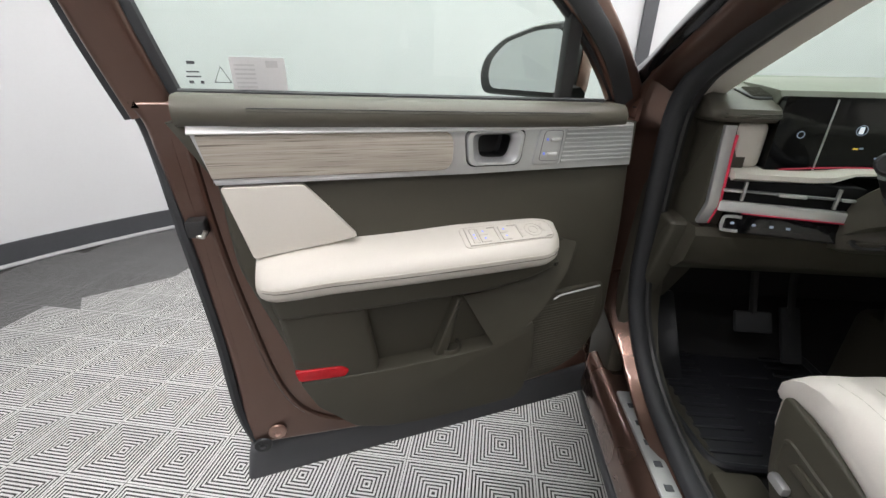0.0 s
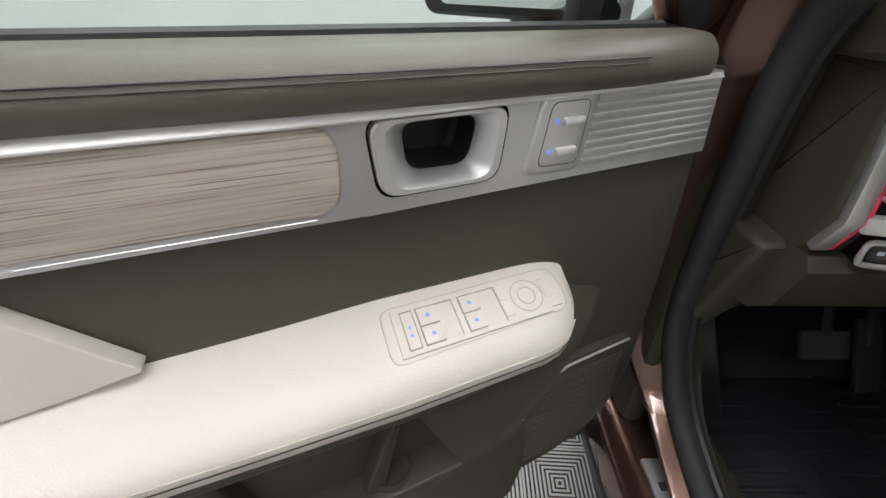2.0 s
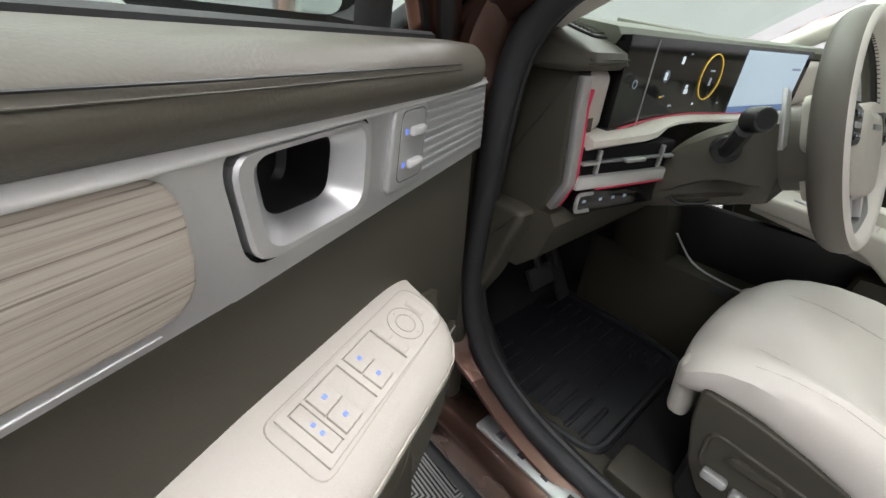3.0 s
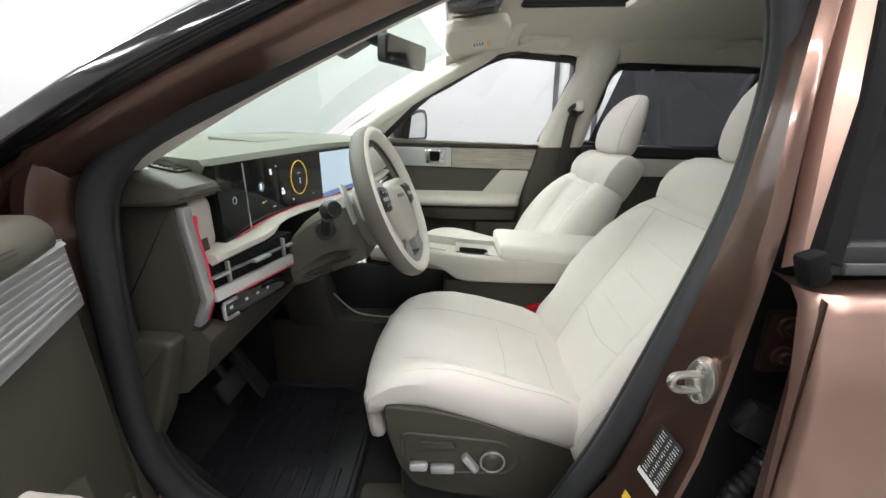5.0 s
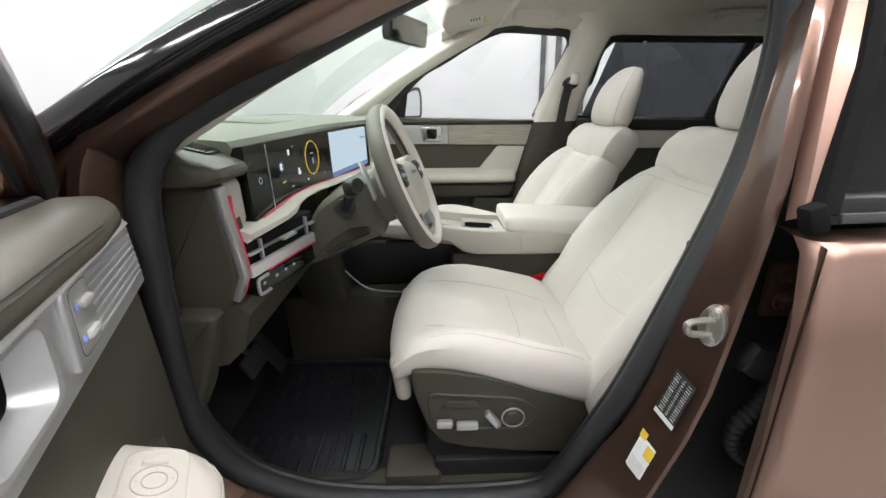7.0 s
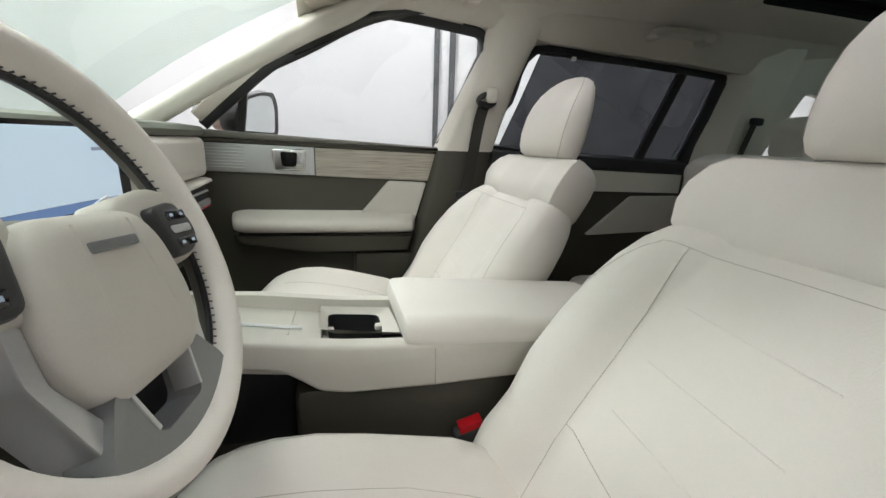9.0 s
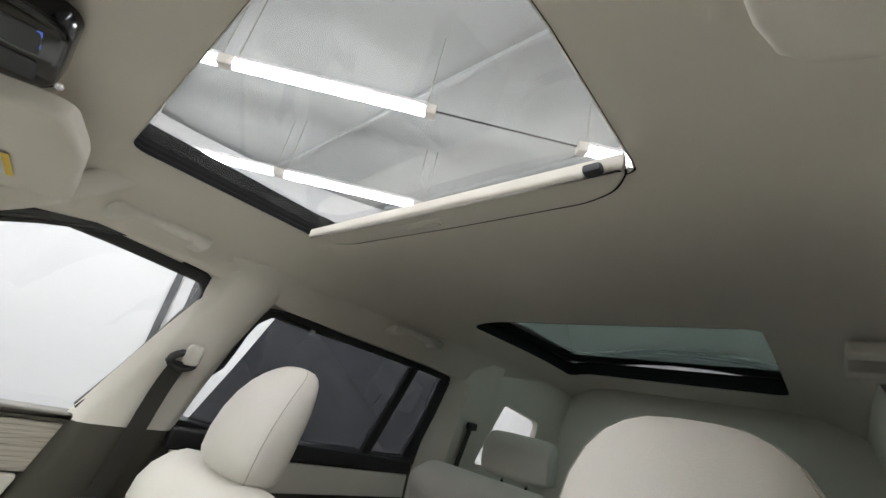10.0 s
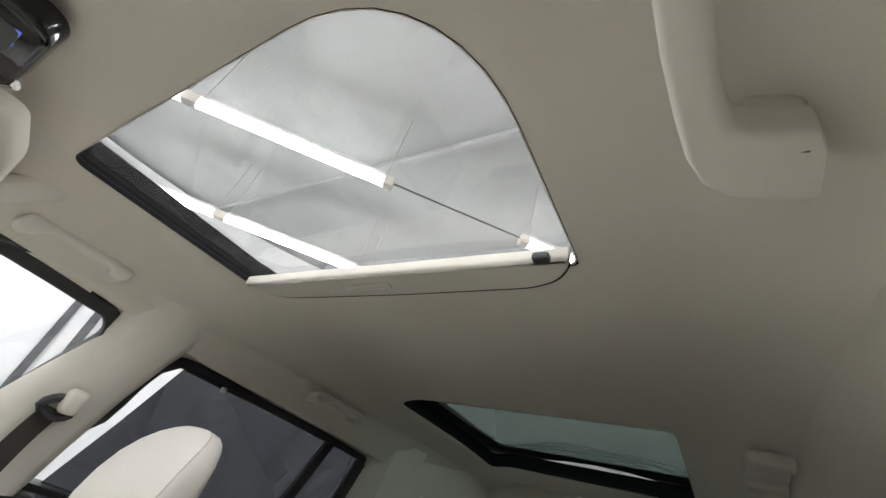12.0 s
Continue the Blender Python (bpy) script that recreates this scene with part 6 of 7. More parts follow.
for s in (-1, 1):
    bm = bmn()
    prism(bm, rpoly([(s * 0.05, 0.050), (s * 0.11, 0.060), (s * 0.156, 0.052), (s * 0.158, -0.012), (s * 0.125, -0.020), (s * 0.06, -0.020)], 0.014), -0.03, 0.006, wf, 0.008, 3)
    part("side_spoke", bm, CREAM_SIDE, wheel)
    bm = bmn()
    prism(bm, rpoly([(s * 0.074, 0.036), (s * 0.120, 0.041), (s * 0.142, 0.020), (s * 0.140, -0.002), (s * 0.118, -0.014), (s * 0.084, -0.014)], 0.010), -0.004, 0.017, wf, 0.005)
    pod = part("switch_pod", bm, BLACK, wheel, "black switch pod")
    for b, h, m_ in ((0.026, 0.010, GLOSS_BLACK), (0.012, 0.008, SILVER), (-0.002, 0.010, GLOSS_BLACK)):
        bm = bmn()
        prism(bm, rpoly([(s * 0.092, b + h / 2), (s * 0.130, b + h / 2), (s * 0.130, b - h / 2), (s * 0.095, b - h / 2)], 0.003), 0.015, 0.0185, wf, 0.0015)
        part("wheel_button", bm, m_, pod)
    for b in (0.026, -0.002):
        for a in (0.101, 0.121):
            bm = bmn()
            prism(bm, [(s * a - 0.003, b + 0.0015), (s * a + 0.003, b + 0.0015), (s * a + 0.003, b - 0.0015), (s * a - 0.003, b - 0.0015)], 0.0182, 0.0189, wf, 0)
            part("button_icon", bm, ICON_DIM, pod)
    bm = bmn()
    prism(bm, rpoly([(s * 0.080, -0.018), (s * 0.094, -0.016), (s * 0.098, -0.050), (s * 0.080, -0.108), (s * 0.060, -0.122), (s * 0.056, -0.108), (s * 0.084, -0.055)], 0.004), -0.030, 0.004, wf, 0.003)
    part("spoke_trim", bm, SILVER, wheel, "satin silver spoke trim")
# lower spoke: a grey tray round an opening with a bright inner face
outer_ = rpoly([(-0.058, -0.080), (-0.090, -0.120), (-0.074, -0.152), (-0.030, -0.163), (0.030, -0.163), (0.074, -0.152), (0.090, -0.120), (0.058, -0.080)], [0.008, 0.012, 0.02, 0.03, 0.03, 0.02, 0.012, 0.008], 4)
inner_ = [(-0.046 + 0.003, -0.086), (-0.046, -0.088), (-0.036, -0.122), (-0.028, -0.128), (0.028, -0.128), (0.036, -0.122), (0.046, -0.088), (0.046 - 0.003, -0.086)]
inner_ = rpoly(inner_, 0.004, 4)
bm = bmn()
loft(bm, [[wf(*p, -0.020) for p in outer_], [wf(*p, 0.006) for p in outer_], [wf(p[0] * 0.985, p[1] * 0.985 - 0.0015, 0.010) for p in outer_], [wf(*p, 0.008) for p in inner_], [wf(p[0] * 0.96, p[1] + 0.003, -0.006) for p in inner_], [wf(p[0] * 0.96, p[1] + 0.003, -0.020) for p in inner_]], loop=True, caps=False)
part("lower_spoke", bm, SPOKE_GREY, wheel, "satin grey lower spoke with an opening")
for s in (-1, 1):
    part("spoke_edge", sweep(bmn(), [wf(s * 0.0425, -0.089, -0.002), wf(s * 0.034, -0.122, -0.002)], rpoly([(-0.002, -0.012), (0.002, -0.012), (0.002, 0.011), (-0.002, 0.011)], 0.001, 2), wn), SILVER, wheel, "bright edge of the opening")
bm = bmn()
prism(bm, rpoly([(-0.09, 0.05), (0.09, 0.05), (0.10, 0.0), (0.07, -0.075), (-0.07, -0.075), (-0.10, 0.0)], 0.03, 4), -0.07, -0.028, wf, 0.01, 3)
part("hub_back", bm, TAUPE, wheel)
# column shroud and stalks
col = thing("steering_column", (-0.37, 0.72, 1.03), "olive steering column shroud with black stalks", "steering column")
bm = bmn()
rings = []
for y, xl, zt, zb in ((0.664, -0.392, 1.112, 0.984), (0.660, -0.400, 1.118, 0.976), (0.672, -0.408, 1.117, 0.971), (0.69, -0.414, 1.113, 0.966), (0.705, -0.417, 1.108, 0.960), (0.72, -0.420, 1.102, 0.955), (0.74, -0.423, 1.092, 0.948), (0.76, -0.426, 1.081, 0.940), (0.78, -0.428, 1.068, 0.933), (0.795, -0.430, 1.056, 0.927), (0.81, -0.430, 1.040, 0.922), (0.825, -0.427, 1.015, 0.917), (0.84, -0.42, 0.985, 0.912), (0.85, -0.41, 0.955, 0.908)):
    bump = math.sin(math.pi * min(max((y - 0.682) / 0.118, 0.0), 1.0))
    h = min(0.085, zt - zb - 0.03)
    g = h / 0.085
    half = [(0.05, zt), (0.018, zt - 0.006), (0.004, zt - 0.016 * g), (0.0, zb + h), (0.001, zb + (0.034 + 0.016 * bump) * g), (0.002 + 0.030 * bump, zb + (0.032 + 0.012 * bump) * g), (0.004 + 0.024 * bump, zb + 0.022 * g), (0.006, zb + 0.017 * g), (0.012, zb + 0.004), (0.03, zb - 0.003)]
    rings.append([(xl + p[0], y, p[1]) for p in half] + [(-0.636 - xl - p[0], y, p[1]) for p in reversed(half)])
loft(bm, rings)
part("shroud", bm, OLIVE_SOFT, col, "olive column cover with a scooped lever recess")
part("release_lever", sweep(bmn(), smoothpath([(-0.421, 0.788, 0.951), (-0.424, 0.772, 0.945), (-0.421, 0.745, 0.952), (-0.417, 0.728, 0.962)], 4), circle(0.0045, 8, 1.3, 0.8), (0, 0, 1)), BLACK, col)
# Added black box gives the hollow between ledge and shroud its shade.
part("column_gap_shade", rbox(bmn(), (-0.318, 0.885, 0.995), (0.27, 0.03, 0.13), 0.006), SEAL_BLACK, col)
# left stalk on its round boss, right stalk, paddles
bm = bmn()
sweep(bm, [(-0.412, 0.741, 1.05), (-0.432, 0.731, 1.05)], circle(0.021, 14), (0, 0, 1))
part("stalk_boss", bm, BLACK, col)
stalk = part("stalk", tube(bmn(), smoothpath([(-0.428, 0.733, 1.050), (-0.456, 0.722, 1.062), (-0.487, 0.708, 1.092)], 4), 0.0125, 8), BLACK, col, "black stalk with round end")
bm = bmn()
c0, dr = Vector((-0.492, 0.706, 1.106)), Vector((-0.62, -0.60, 0.20)).normalized()
sweep(bm, [c0, c0 + dr * 0.003, c0 + dr * 0.028, c0 + dr * 0.032], circle(0.0175, 14), (0, 0, 1), scale=[0.8, 1.0, 1.0, 0.85])
part("stalk_knob", bm, BLACK, stalk)
part("stalk_ring", tube(bmn(), [c0 + dr * 0.031 + (Matrix.Rotation(a, 4, dr) @ dr.orthogonal().normalized()) * 0.0138 for a in [i * math.pi / 10 for i in range(20)]], 0.0016, 5, True), CLAD, stalk)
st_r = part("stalk", tube(bmn(), [wf(0.07, 0.02, -0.10), wf(0.16, 0.035, -0.085)], 0.010, 8), BLACK, col)
bm = bmn()
sweep(bm, [wf(0.13, 0.030, -0.09), wf(0.20, 0.042, -0.08)], circle(0.018, 12), (0, 0, 1), scale=[1.0, 0.9])
part("stalk_knob", bm, BLACK, st_r)
for k in range(3):
    part("knob_ring", tube(bmn(), [wf(0.15 + 0.018 * k, 0.034 + 0.003 * k, -0.086 + 0.002 * k) + wup * 0.0185 * math.cos(a) + wn * 0.0185 * math.sin(a) for a in [i * math.pi / 8 for i in range(16)]], 0.0022, 5, True), CLAD, st_r)
for s in (-1, 1):
    part("paddle", sweep(bmn(), smoothpath([wf(s * 0.136, 0.066, -0.052), wf(s * 0.144, 0.040, -0.050), wf(s * 0.146, 0.012, -0.050), wf(s * 0.140, -0.010, -0.052)], 4), rpoly([(-0.011, -0.003), (0.011, -0.003), (0.011, 0.003), (-0.011, 0.003)], 0.002, 2), wn), SILVER, col, "silver shift paddle")


# ---- dashboard ----
dash = thing("dashboard", (0, 0.95, 0.9), "sage dashboard with curved display and cream middle", "dashboard")
bm = bmn()
rings = []
for x in (-0.565, -0.5, -0.3, 0.0, 0.12, 0.2, 0.3, 0.4, 0.60, 0.69, 0.705):
    k = 0.105 * min(1.0, max(0.0, (x - 0.05) / 0.3))
    rings.append([(x, 0.892 - k, 1.180), (x, 0.884 - k, 1.194), (x, 0.892 - k, 1.206), (x, 0.95 - k, 1.213), (x, 1.05, 1.222), (x, 1.25, 1.234), (x, 1.33, 1.22), (x, 1.1, 1.14)])
loft(bm, rings)
part("top_pad", bm, DASH_TOP, dash, "sage soft dashboard top")
bm = bmn()
rings = []
for x, k in ((-0.678, 0.75), (-0.672, 0.9), (-0.655, 1.0), (-0.60, 1.0), (-0.568, 1.0), (-0.560, 0.9)):
    sec = [(0.93, 1.145), (0.892, 1.146), (0.870, 1.150), (0.861, 1.160), (0.866, 1.172), (0.892, 1.184), (0.95, 1.202), (1.03, 1.220), (1.06, 1.19), (1.0, 1.145)]
    rings.append([(x, 0.95 + (p[0] - 0.95) * k, 1.18 + (p[1] - 1.18) * k) for p in sec])
loft(bm, rings)
bol = part("end_bolster", bm, OLIVE_SOFT, dash, "stitched olive end bolster")
for dz in (0.0, -0.007):
    part("stitching", tube(bmn(), [(-0.665, 0.8665, 1.164 + dz), (-0.62, 0.8615, 1.164 + dz), (-0.565, 0.8615, 1.164 + dz)], 0.0011, 5), OLIVE, bol)
bm = bmn()
rbox(bm, (0.02, 1.03, 0.99), (1.28, 0.20, 0.30), 0.03)
part("dash_core", bm, OLIVE, dash)
# end cap beside the door
bm = bmn()
prism(bm, rpoly([(0.882, 1.150), (1.08, 1.160), (1.08, 0.86), (0.955, 0.872), (0.890, 0.938), (0.870, 0.990)], 0.014, 4), -0.60, -0.655, lambda a, b, d: (d, a, b), 0.014, 3)
part("end_cap", bm, OLIVE, dash)
bm = bmn()
prism(bm, rpoly([(0.886, 0.955), (1.24, 0.96), (1.24, 0.60), (1.07, 0.66), (0.95, 0.83)], 0.012, 3), -0.585, -0.652, lambda a, b, d: (d, a, b), 0.012, 3)
part("lower_end_cap", bm, OLIVE, dash)
bm = bmn()
prism(bm, rpoly([(0.905, 0.935), (1.24, 0.95), (1.24, 0.55), (1.06, 0.60), (0.96, 0.78)], 0.02, 3), -0.645, -0.69, lambda a, b, d: (d, a, b), 0.012, 3)
part("lower_end_cap", bm, OLIVE, dash)
STRIP = [(-0.640, 0.880, 1.142), (-0.640, 0.878, 1.10), (-0.640, 0.872, 1.04), (-0.640, 0.868, 0.990), (-0.640, 0.888, 0.945)]
bm = bmn()
sweep(bm, STRIP, rpoly([(-0.006, -0.013), (0.006, -0.013), (0.006, 0.009), (-0.006, 0.009)], 0.003, 2), (1, 0, 0))
part("strip_trim", bm, SILVER, dash, "silver corner trim")
part("red_light", sweep(bmn(), [Vector(p) + Vector((0.011, -0.003, 0)) for p in [(-0.640, 0.876, 1.125)] + STRIP[1:]], rpoly([(-0.0035, -0.0024), (0.0035, -0.0024), (0.0035, 0.0024), (-0.0035, 0.0024)], 0.001, 1), (1, 0, 0)), RED_GLOW, dash, "glowing red light strip")
bm = bmn()
loft(bm, [[(x, 1.12, 0.95), (x, yt, zt), (x, yt + 0.004, zt - 0.012), (x, yb - 0.004, zb + 0.012), (x, yb, zb), (x, 1.12, zb - 0.03)] for x, yt, zt, yb, zb in ((-0.652, 0.905, 0.925, 0.990, 0.79), (-0.60, 0.890, 0.930, 0.975, 0.795), (-0.45, 0.880, 0.930, 0.950, 0.810), (-0.30, 0.885, 0.925, 0.930, 0.83), (-0.20, 0.90, 0.925, 0.930, 0.85))])
part("knee_panel", bm, OLIVE, dash, "olive panel under the dashboard")
# cream side panel and ledge
bm = bmn()
rbox(bm, (-0.600, 0.902, 1.105), (0.070, 0.05, 0.092), 0.018, None, 4)
part("cream_panel", bm, CREAM_SIDE, dash)
bm = bmn()
rings = []
for x, y, zu, zt in ((-0.622, 0.852, 1.040, 1.062), (-0.55, 0.842, 1.040, 1.062), (-0.49, 0.832, 1.041, 1.063), (-0.458, 0.829, 1.044, 1.066), (-0.442, 0.829, 1.052, 1.068), (-0.425, 0.829, 1.060, 1.071), (-0.38, 0.828, 1.063, 1.073), (-0.3, 0.822, 1.062, 1.072), (-0.2, 0.808, 1.056, 1.068), (0.0, 0.785, 1.044, 1.060), (0.25, 0.770, 1.040, 1.058), (0.5, 0.765, 1.044, 1.060), (0.70, 0.772, 1.046, 1.062)):
    h = zt - zu
    rings.append([(x, y + 0.010, zu), (x, y, zu + 0.3 * h), (x, y + 0.002, zu + 0.7 * h), (x, y + 0.016, zt), (x, 0.90, zt + 0.002), (x, 0.93, zt - 0.004), (x, 0.93, zu)])
loft(bm, rings)
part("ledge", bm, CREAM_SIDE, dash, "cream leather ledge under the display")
part("red_light", tube(bmn(), smoothpath([(-0.54, 0.862, 1.0650), (-0.42, 0.8565, 1.0735), (-0.3, 0.847, 1.0745), (-0.2, 0.837, 1.0705), (0.0, 0.807, 1.0625), (0.16, 0.777, 1.0605)], 4), 0.0014, 5), RED_GLOW, dash)


# curved display
def sf(u, z, d=0.0):
    """Display: u from 0 at the driver's end to 1."""
    x = -0.565 + 0.75 * u
    y = 0.867 - 0.020 * u - 0.072 * u * u
    n = Vector((-0.117, -0.99, 0.07)).normalized()
    return Vector((x, y, z)) + n * d


def sheet(name, u0, u1, z0, z1, d0, d1, mat, parent, n=10, label=""):
    bm = bmn()
    rings = []
    for i in range(n + 1):
        u = u0 + (u1 - u0) * i / n
        rings.append([sf(u, z0, d0), sf(u, z0, d1), sf(u, z1, d1), sf(u, z1, d0)])
    loft(bm, rings)
    return part(name, bm, mat, parent, label, smooth=False)


disp = thing("display", (-0.2, 0.83, 1.05), "wide curved glossy black display, lit", "display")
sheet("panel", 0, 1, 1.055, 1.197, -0.045, 0.0, GLOSS_BLACK, disp, 14, "glossy black glass")
sheet("panel_divider", 0.113, 0.117, 1.057, 1.193, 0.0, 0.0012, SILVER, disp, 2)
sheet("map_screen", 0.585, 0.968, 1.080, 1.190, 0.0, 0.001, SCREEN_ON, disp, 6, "pale blue lit map screen")
sheet("map_bar", 0.585, 0.968, 1.066, 1.0795, 0.0, 0.001, SCREEN_BAR, disp, 6)
sheet("map_bar", 0.90, 0.955, 1.155, 1.160, 0.0011, 0.0016, ICON_DIM, disp, 2)
for u, z, w, h, m_ in ((0.250, 1.166, 0.007, 0.012, ICON_WHITE), (0.190, 1.141, 0.007, 0.012, ICON_WHITE), (0.310, 1.115, 0.013, 0.008, ICON_WHITE), (0.308, 1.123, 0.007, 0.006, ICON_WHITE), (0.192, 1.108, 0.008, 0.003, ICON_AMBER), (0.205, 1.109, 0.006, 0.003, ICON_DIM), (0.369, 1.092, 0.004, 0.004, ICON_WHITE), (0.25, 1.092, 0.012, 0.003, ICON_DIM), (0.420, 1.150, 0.016, 0.003, ICON_DIM), (0.424, 1.131, 0.007, 0.014, ICON_DIM), (0.51, 1.090, 0.005, 0.003, ICON_DIM), (0.283, 1.176, 0.005, 0.003, ICON_DIM)):
    sheet("screen_icon", u - w / 1.5, u + w / 1.5, z - h / 2, z + h / 2, 0.0, 0.0012, m_, disp, 1)


def screen_ring(u, z, r, t, m_, d=0.0015):
    pts = [sf(u + r * math.cos(a) / 0.75, z + r * math.sin(a), d) for a in [i * math.pi / 20 for i in range(40)]]
    return part("screen_ring", tube(bmn(), pts, t, 4, True), m_, disp)


screen_ring(0.418, 1.139, 0.040, 0.0009, ICON_AMBER)
screen_ring(0.058, 1.130, 0.006, 0.0008, ICON_DIM)
for u_, z_ in ((0.190, 1.141),):
    screen_ring(u_, z_, 0.009, 0.0006, ICON_DIM)
# vents: a slanted bank under the ledge
VQ = rot(0, 0, -14)


def vp(a, d, z):
    """Vent bank: a along it from its middle, d towards the driver."""
    return Vector((-0.519, 0.842, z)) + VQ @ Vector((a * 1.08, -d, 0))


def vbox(name, a, d, z, s, r, mat, parent, label="", extra=None):
    return part(name, rbox(bmn(), vp(a, d, z), s, r, extra or VQ), mat, parent, label)


vent = vbox("vent_frame", 0, -0.022, 1.021, (0.222, 0.05, 0.046), 0.004, SEAL_BLACK, dash, "dark side air vent with silver surround")
vbox("vent_vane", 0, 0.006, 1.021, (0.214, 0.008, 0.0042), 0.001, SPOKE_GREY, vent)
for a in (-0.072, 0.066):
    vbox("vent_post", a, 0.008, 1.021, (0.005, 0.008, 0.038), 0.0015, SILVER, vent)
for a in (-0.090, 0.087):
    vbox("vent_vane", a, 0.010, 1.021, (0.032, 0.008, 0.005), 0.001, SILVER, vent)
vbox("vent_tab", 0.0, 0.012, 1.021, (0.044, 0.014, 0.006), 0.002, SILVER, vent, "silver vent tab")
vbox("vent_sill", 0.004, -0.004, 0.988, (0.236, 0.03, 0.022), 0.004, TRIM_SILVER, vent, "silver vent sill")
vbox("red_light", 0.014, 0.010, 0.9765, (0.172, 0.003, 0.002), 0.0009, RED_GLOW, dash)
swb = vbox("switch_bank", 0.01, -0.018, 0.952, (0.214, 0.04, 0.042), 0.006, GLOSS_BLACK, dash, "black switch bank with lit symbols")
part("switch_bracket", tube(bmn(), smoothpath([vp(-0.062, 0.004, 0.967), vp(-0.084, 0.004, 0.967), vp(-0.090, 0.004, 0.962), vp(-0.090, 0.004, 0.942), vp(-0.084, 0.004, 0.937), vp(-0.062, 0.004, 0.937)], 2), 0.0035, 6), SILVER, swb)
for a in (-0.073, -0.038, -0.010, 0.016):
    vbox("switch_icon", a, 0.0018, 0.953, (0.007, 0.002, 0.005), 0.0005, ICON_DIM, swb)
# knee panel
bm = bmn()
rings = []
for x in (-0.655, -0.6, -0.4, -0.2, -0.10):
    rings.append([(x, 0.880, 0.935), (x, 0.868, 0.918), (x, 0.888, 0.852), (x, 0.925, 0.818), (x, 1.10, 0.80), (x, 1.15, 0.85), (x, 1.05, 0.935)])
loft(bm, rings)
part("knee_panel", bm, OLIVE, dash)
# defroster and loudspeaker grilles on the top
bm = bmn()
prism(bm, rpoly([(-0.615, 0.962), (-0.500, 0.962), (-0.515, 0.905), (-0.602, 0.905)], 0.01), 1.200, 1.2065, lambda a, b, d: (a, b, d - 0.007 + 0.30 * (b - 0.93)), 0.002)
gr = part("top_vent", bm, BLACK, dash, "black demister vent")
for i in range(7):
    part("vent_vane", rbox(bmn(), (-0.558, 0.912 + i * 0.0072, 1.1950 + i * 0.0022), (0.085, 0.0022, 0.004), 0.001), OLIVE, gr)
bm = bmn()
prism(bm, rpoly([(-0.14, 1.13), (0.14, 1.13), (0.12, 1.0), (-0.12, 1.0)], 0.02), 1.205, 1.2285, lambda a, b, d: (a, b, d + 0.12 * (b - 1.05) - 0.003), 0.002)
part("speaker_grille", bm, DASH_TOP, dash)
# passenger side vent and cream front
bm = bmn()
rbox(bm, (0.450, 0.870, 1.122), (0.505, 0.18, 0.112), 0.020, None, 4)
part("cream_panel", bm, CREAM_SIDE, dash)
for x, w, y, z in ((0.545, 0.28, 0.810, 1.020), (0.02, 0.26, 0.835, 0.992)):
    v2 = part("vent_frame", rbox(bmn(), (x, y, z), (w, 0.05, 0.052), 0.006), BLACK, dash)
    part("vent_sill", rbox(bmn(), (x, y - 0.017, z - 0.026), (w, 0.03, 0.018), 0.004), SILVER, v2)
    part("vent_tab", rbox(bmn(), (x, y - 0.028, z + 0.006), (w * 0.9, 0.01, 0.005), 0.002), SILVER, v2)
part("red_light", rbox(bmn(), (0.545, 0.780, 0.983), (0.27, 0.003, 0.003), 0.001), RED_GLOW, dash)
part("lower_dash", rbox(bmn(), (0.42, 0.92, 0.91), (0.55, 0.22, 0.15), 0.03, None, 3), OLIVE, dash, "olive lower dashboard")


# ---- centre console ----
con = thing("center_console", (0, 0.4, 0.36), "cream centre console with cup holders and padded armrest", "console")
bm = bmn()
CX = 0.014
side = rpoly([(0.72, 0.915), (0.56, 0.903), (0.42, 0.884), (0.28, 0.873), (-0.16, 0.873), (-0.16, 0.795), (0.28, 0.797), (0.42, 0.803), (0.46, 0.812), (0.485, 0.832), (0.51, 0.850), (0.56, 0.862), (0.72, 0.880)], 0.010, 4)
for k_ in (-1, 1):
    bm = bmn()
    prism(bm, side, CX + k_ * 0.082, CX + k_ * 0.109, lambda a, b, d: (d, a, b), 0.007, 3)
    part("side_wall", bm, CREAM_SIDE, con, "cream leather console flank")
def con_top(a, b, d):
    return (a, b, d + 0.16 * max(0, b - 0.30))
bm = bmn()
prism(bm, [(CX - 0.083, 0.72), (CX + 0.083, 0.72), (CX + 0.083, 0.458), (CX - 0.083, 0.458)], 0.80, 0.836, con_top, 0.002)
part("tray", bm, CREAM_SIDE, con, "cream tray before the cup holder")
part("tray_line", tube(bmn(), [con_top(CX + 0.005, 0.49, 0.8375), con_top(CX + 0.005, 0.66, 0.8375)], 0.0035, 6), SILVER, con)
part("tray_gap", tube(bmn(), [con_top(CX + 0.078, 0.505, 0.8365), con_top(CX - 0.02, 0.510, 0.8365)], 0.0012, 5), THREAD, con)
# cup holder: a deep black well in a pale frame
hole = rpoly([(CX - 0.012, 0.447), (CX + 0.070, 0.447), (CX + 0.070, 0.352), (CX - 0.012, 0.352)], 0.016, 4)
outer = on_rect(hole, CX - 0.083, CX + 0.083, 0.325, 0.460)
bm = bmn()
ring_panel(bm, hole, outer, lambda a, b, k: (a, b, 0.850 + 0.012 * k + 0.10 * (b - 0.33)), 3)
cup = part("cup_frame", bm, CREAM_SIDE, con)
bm = bmn()
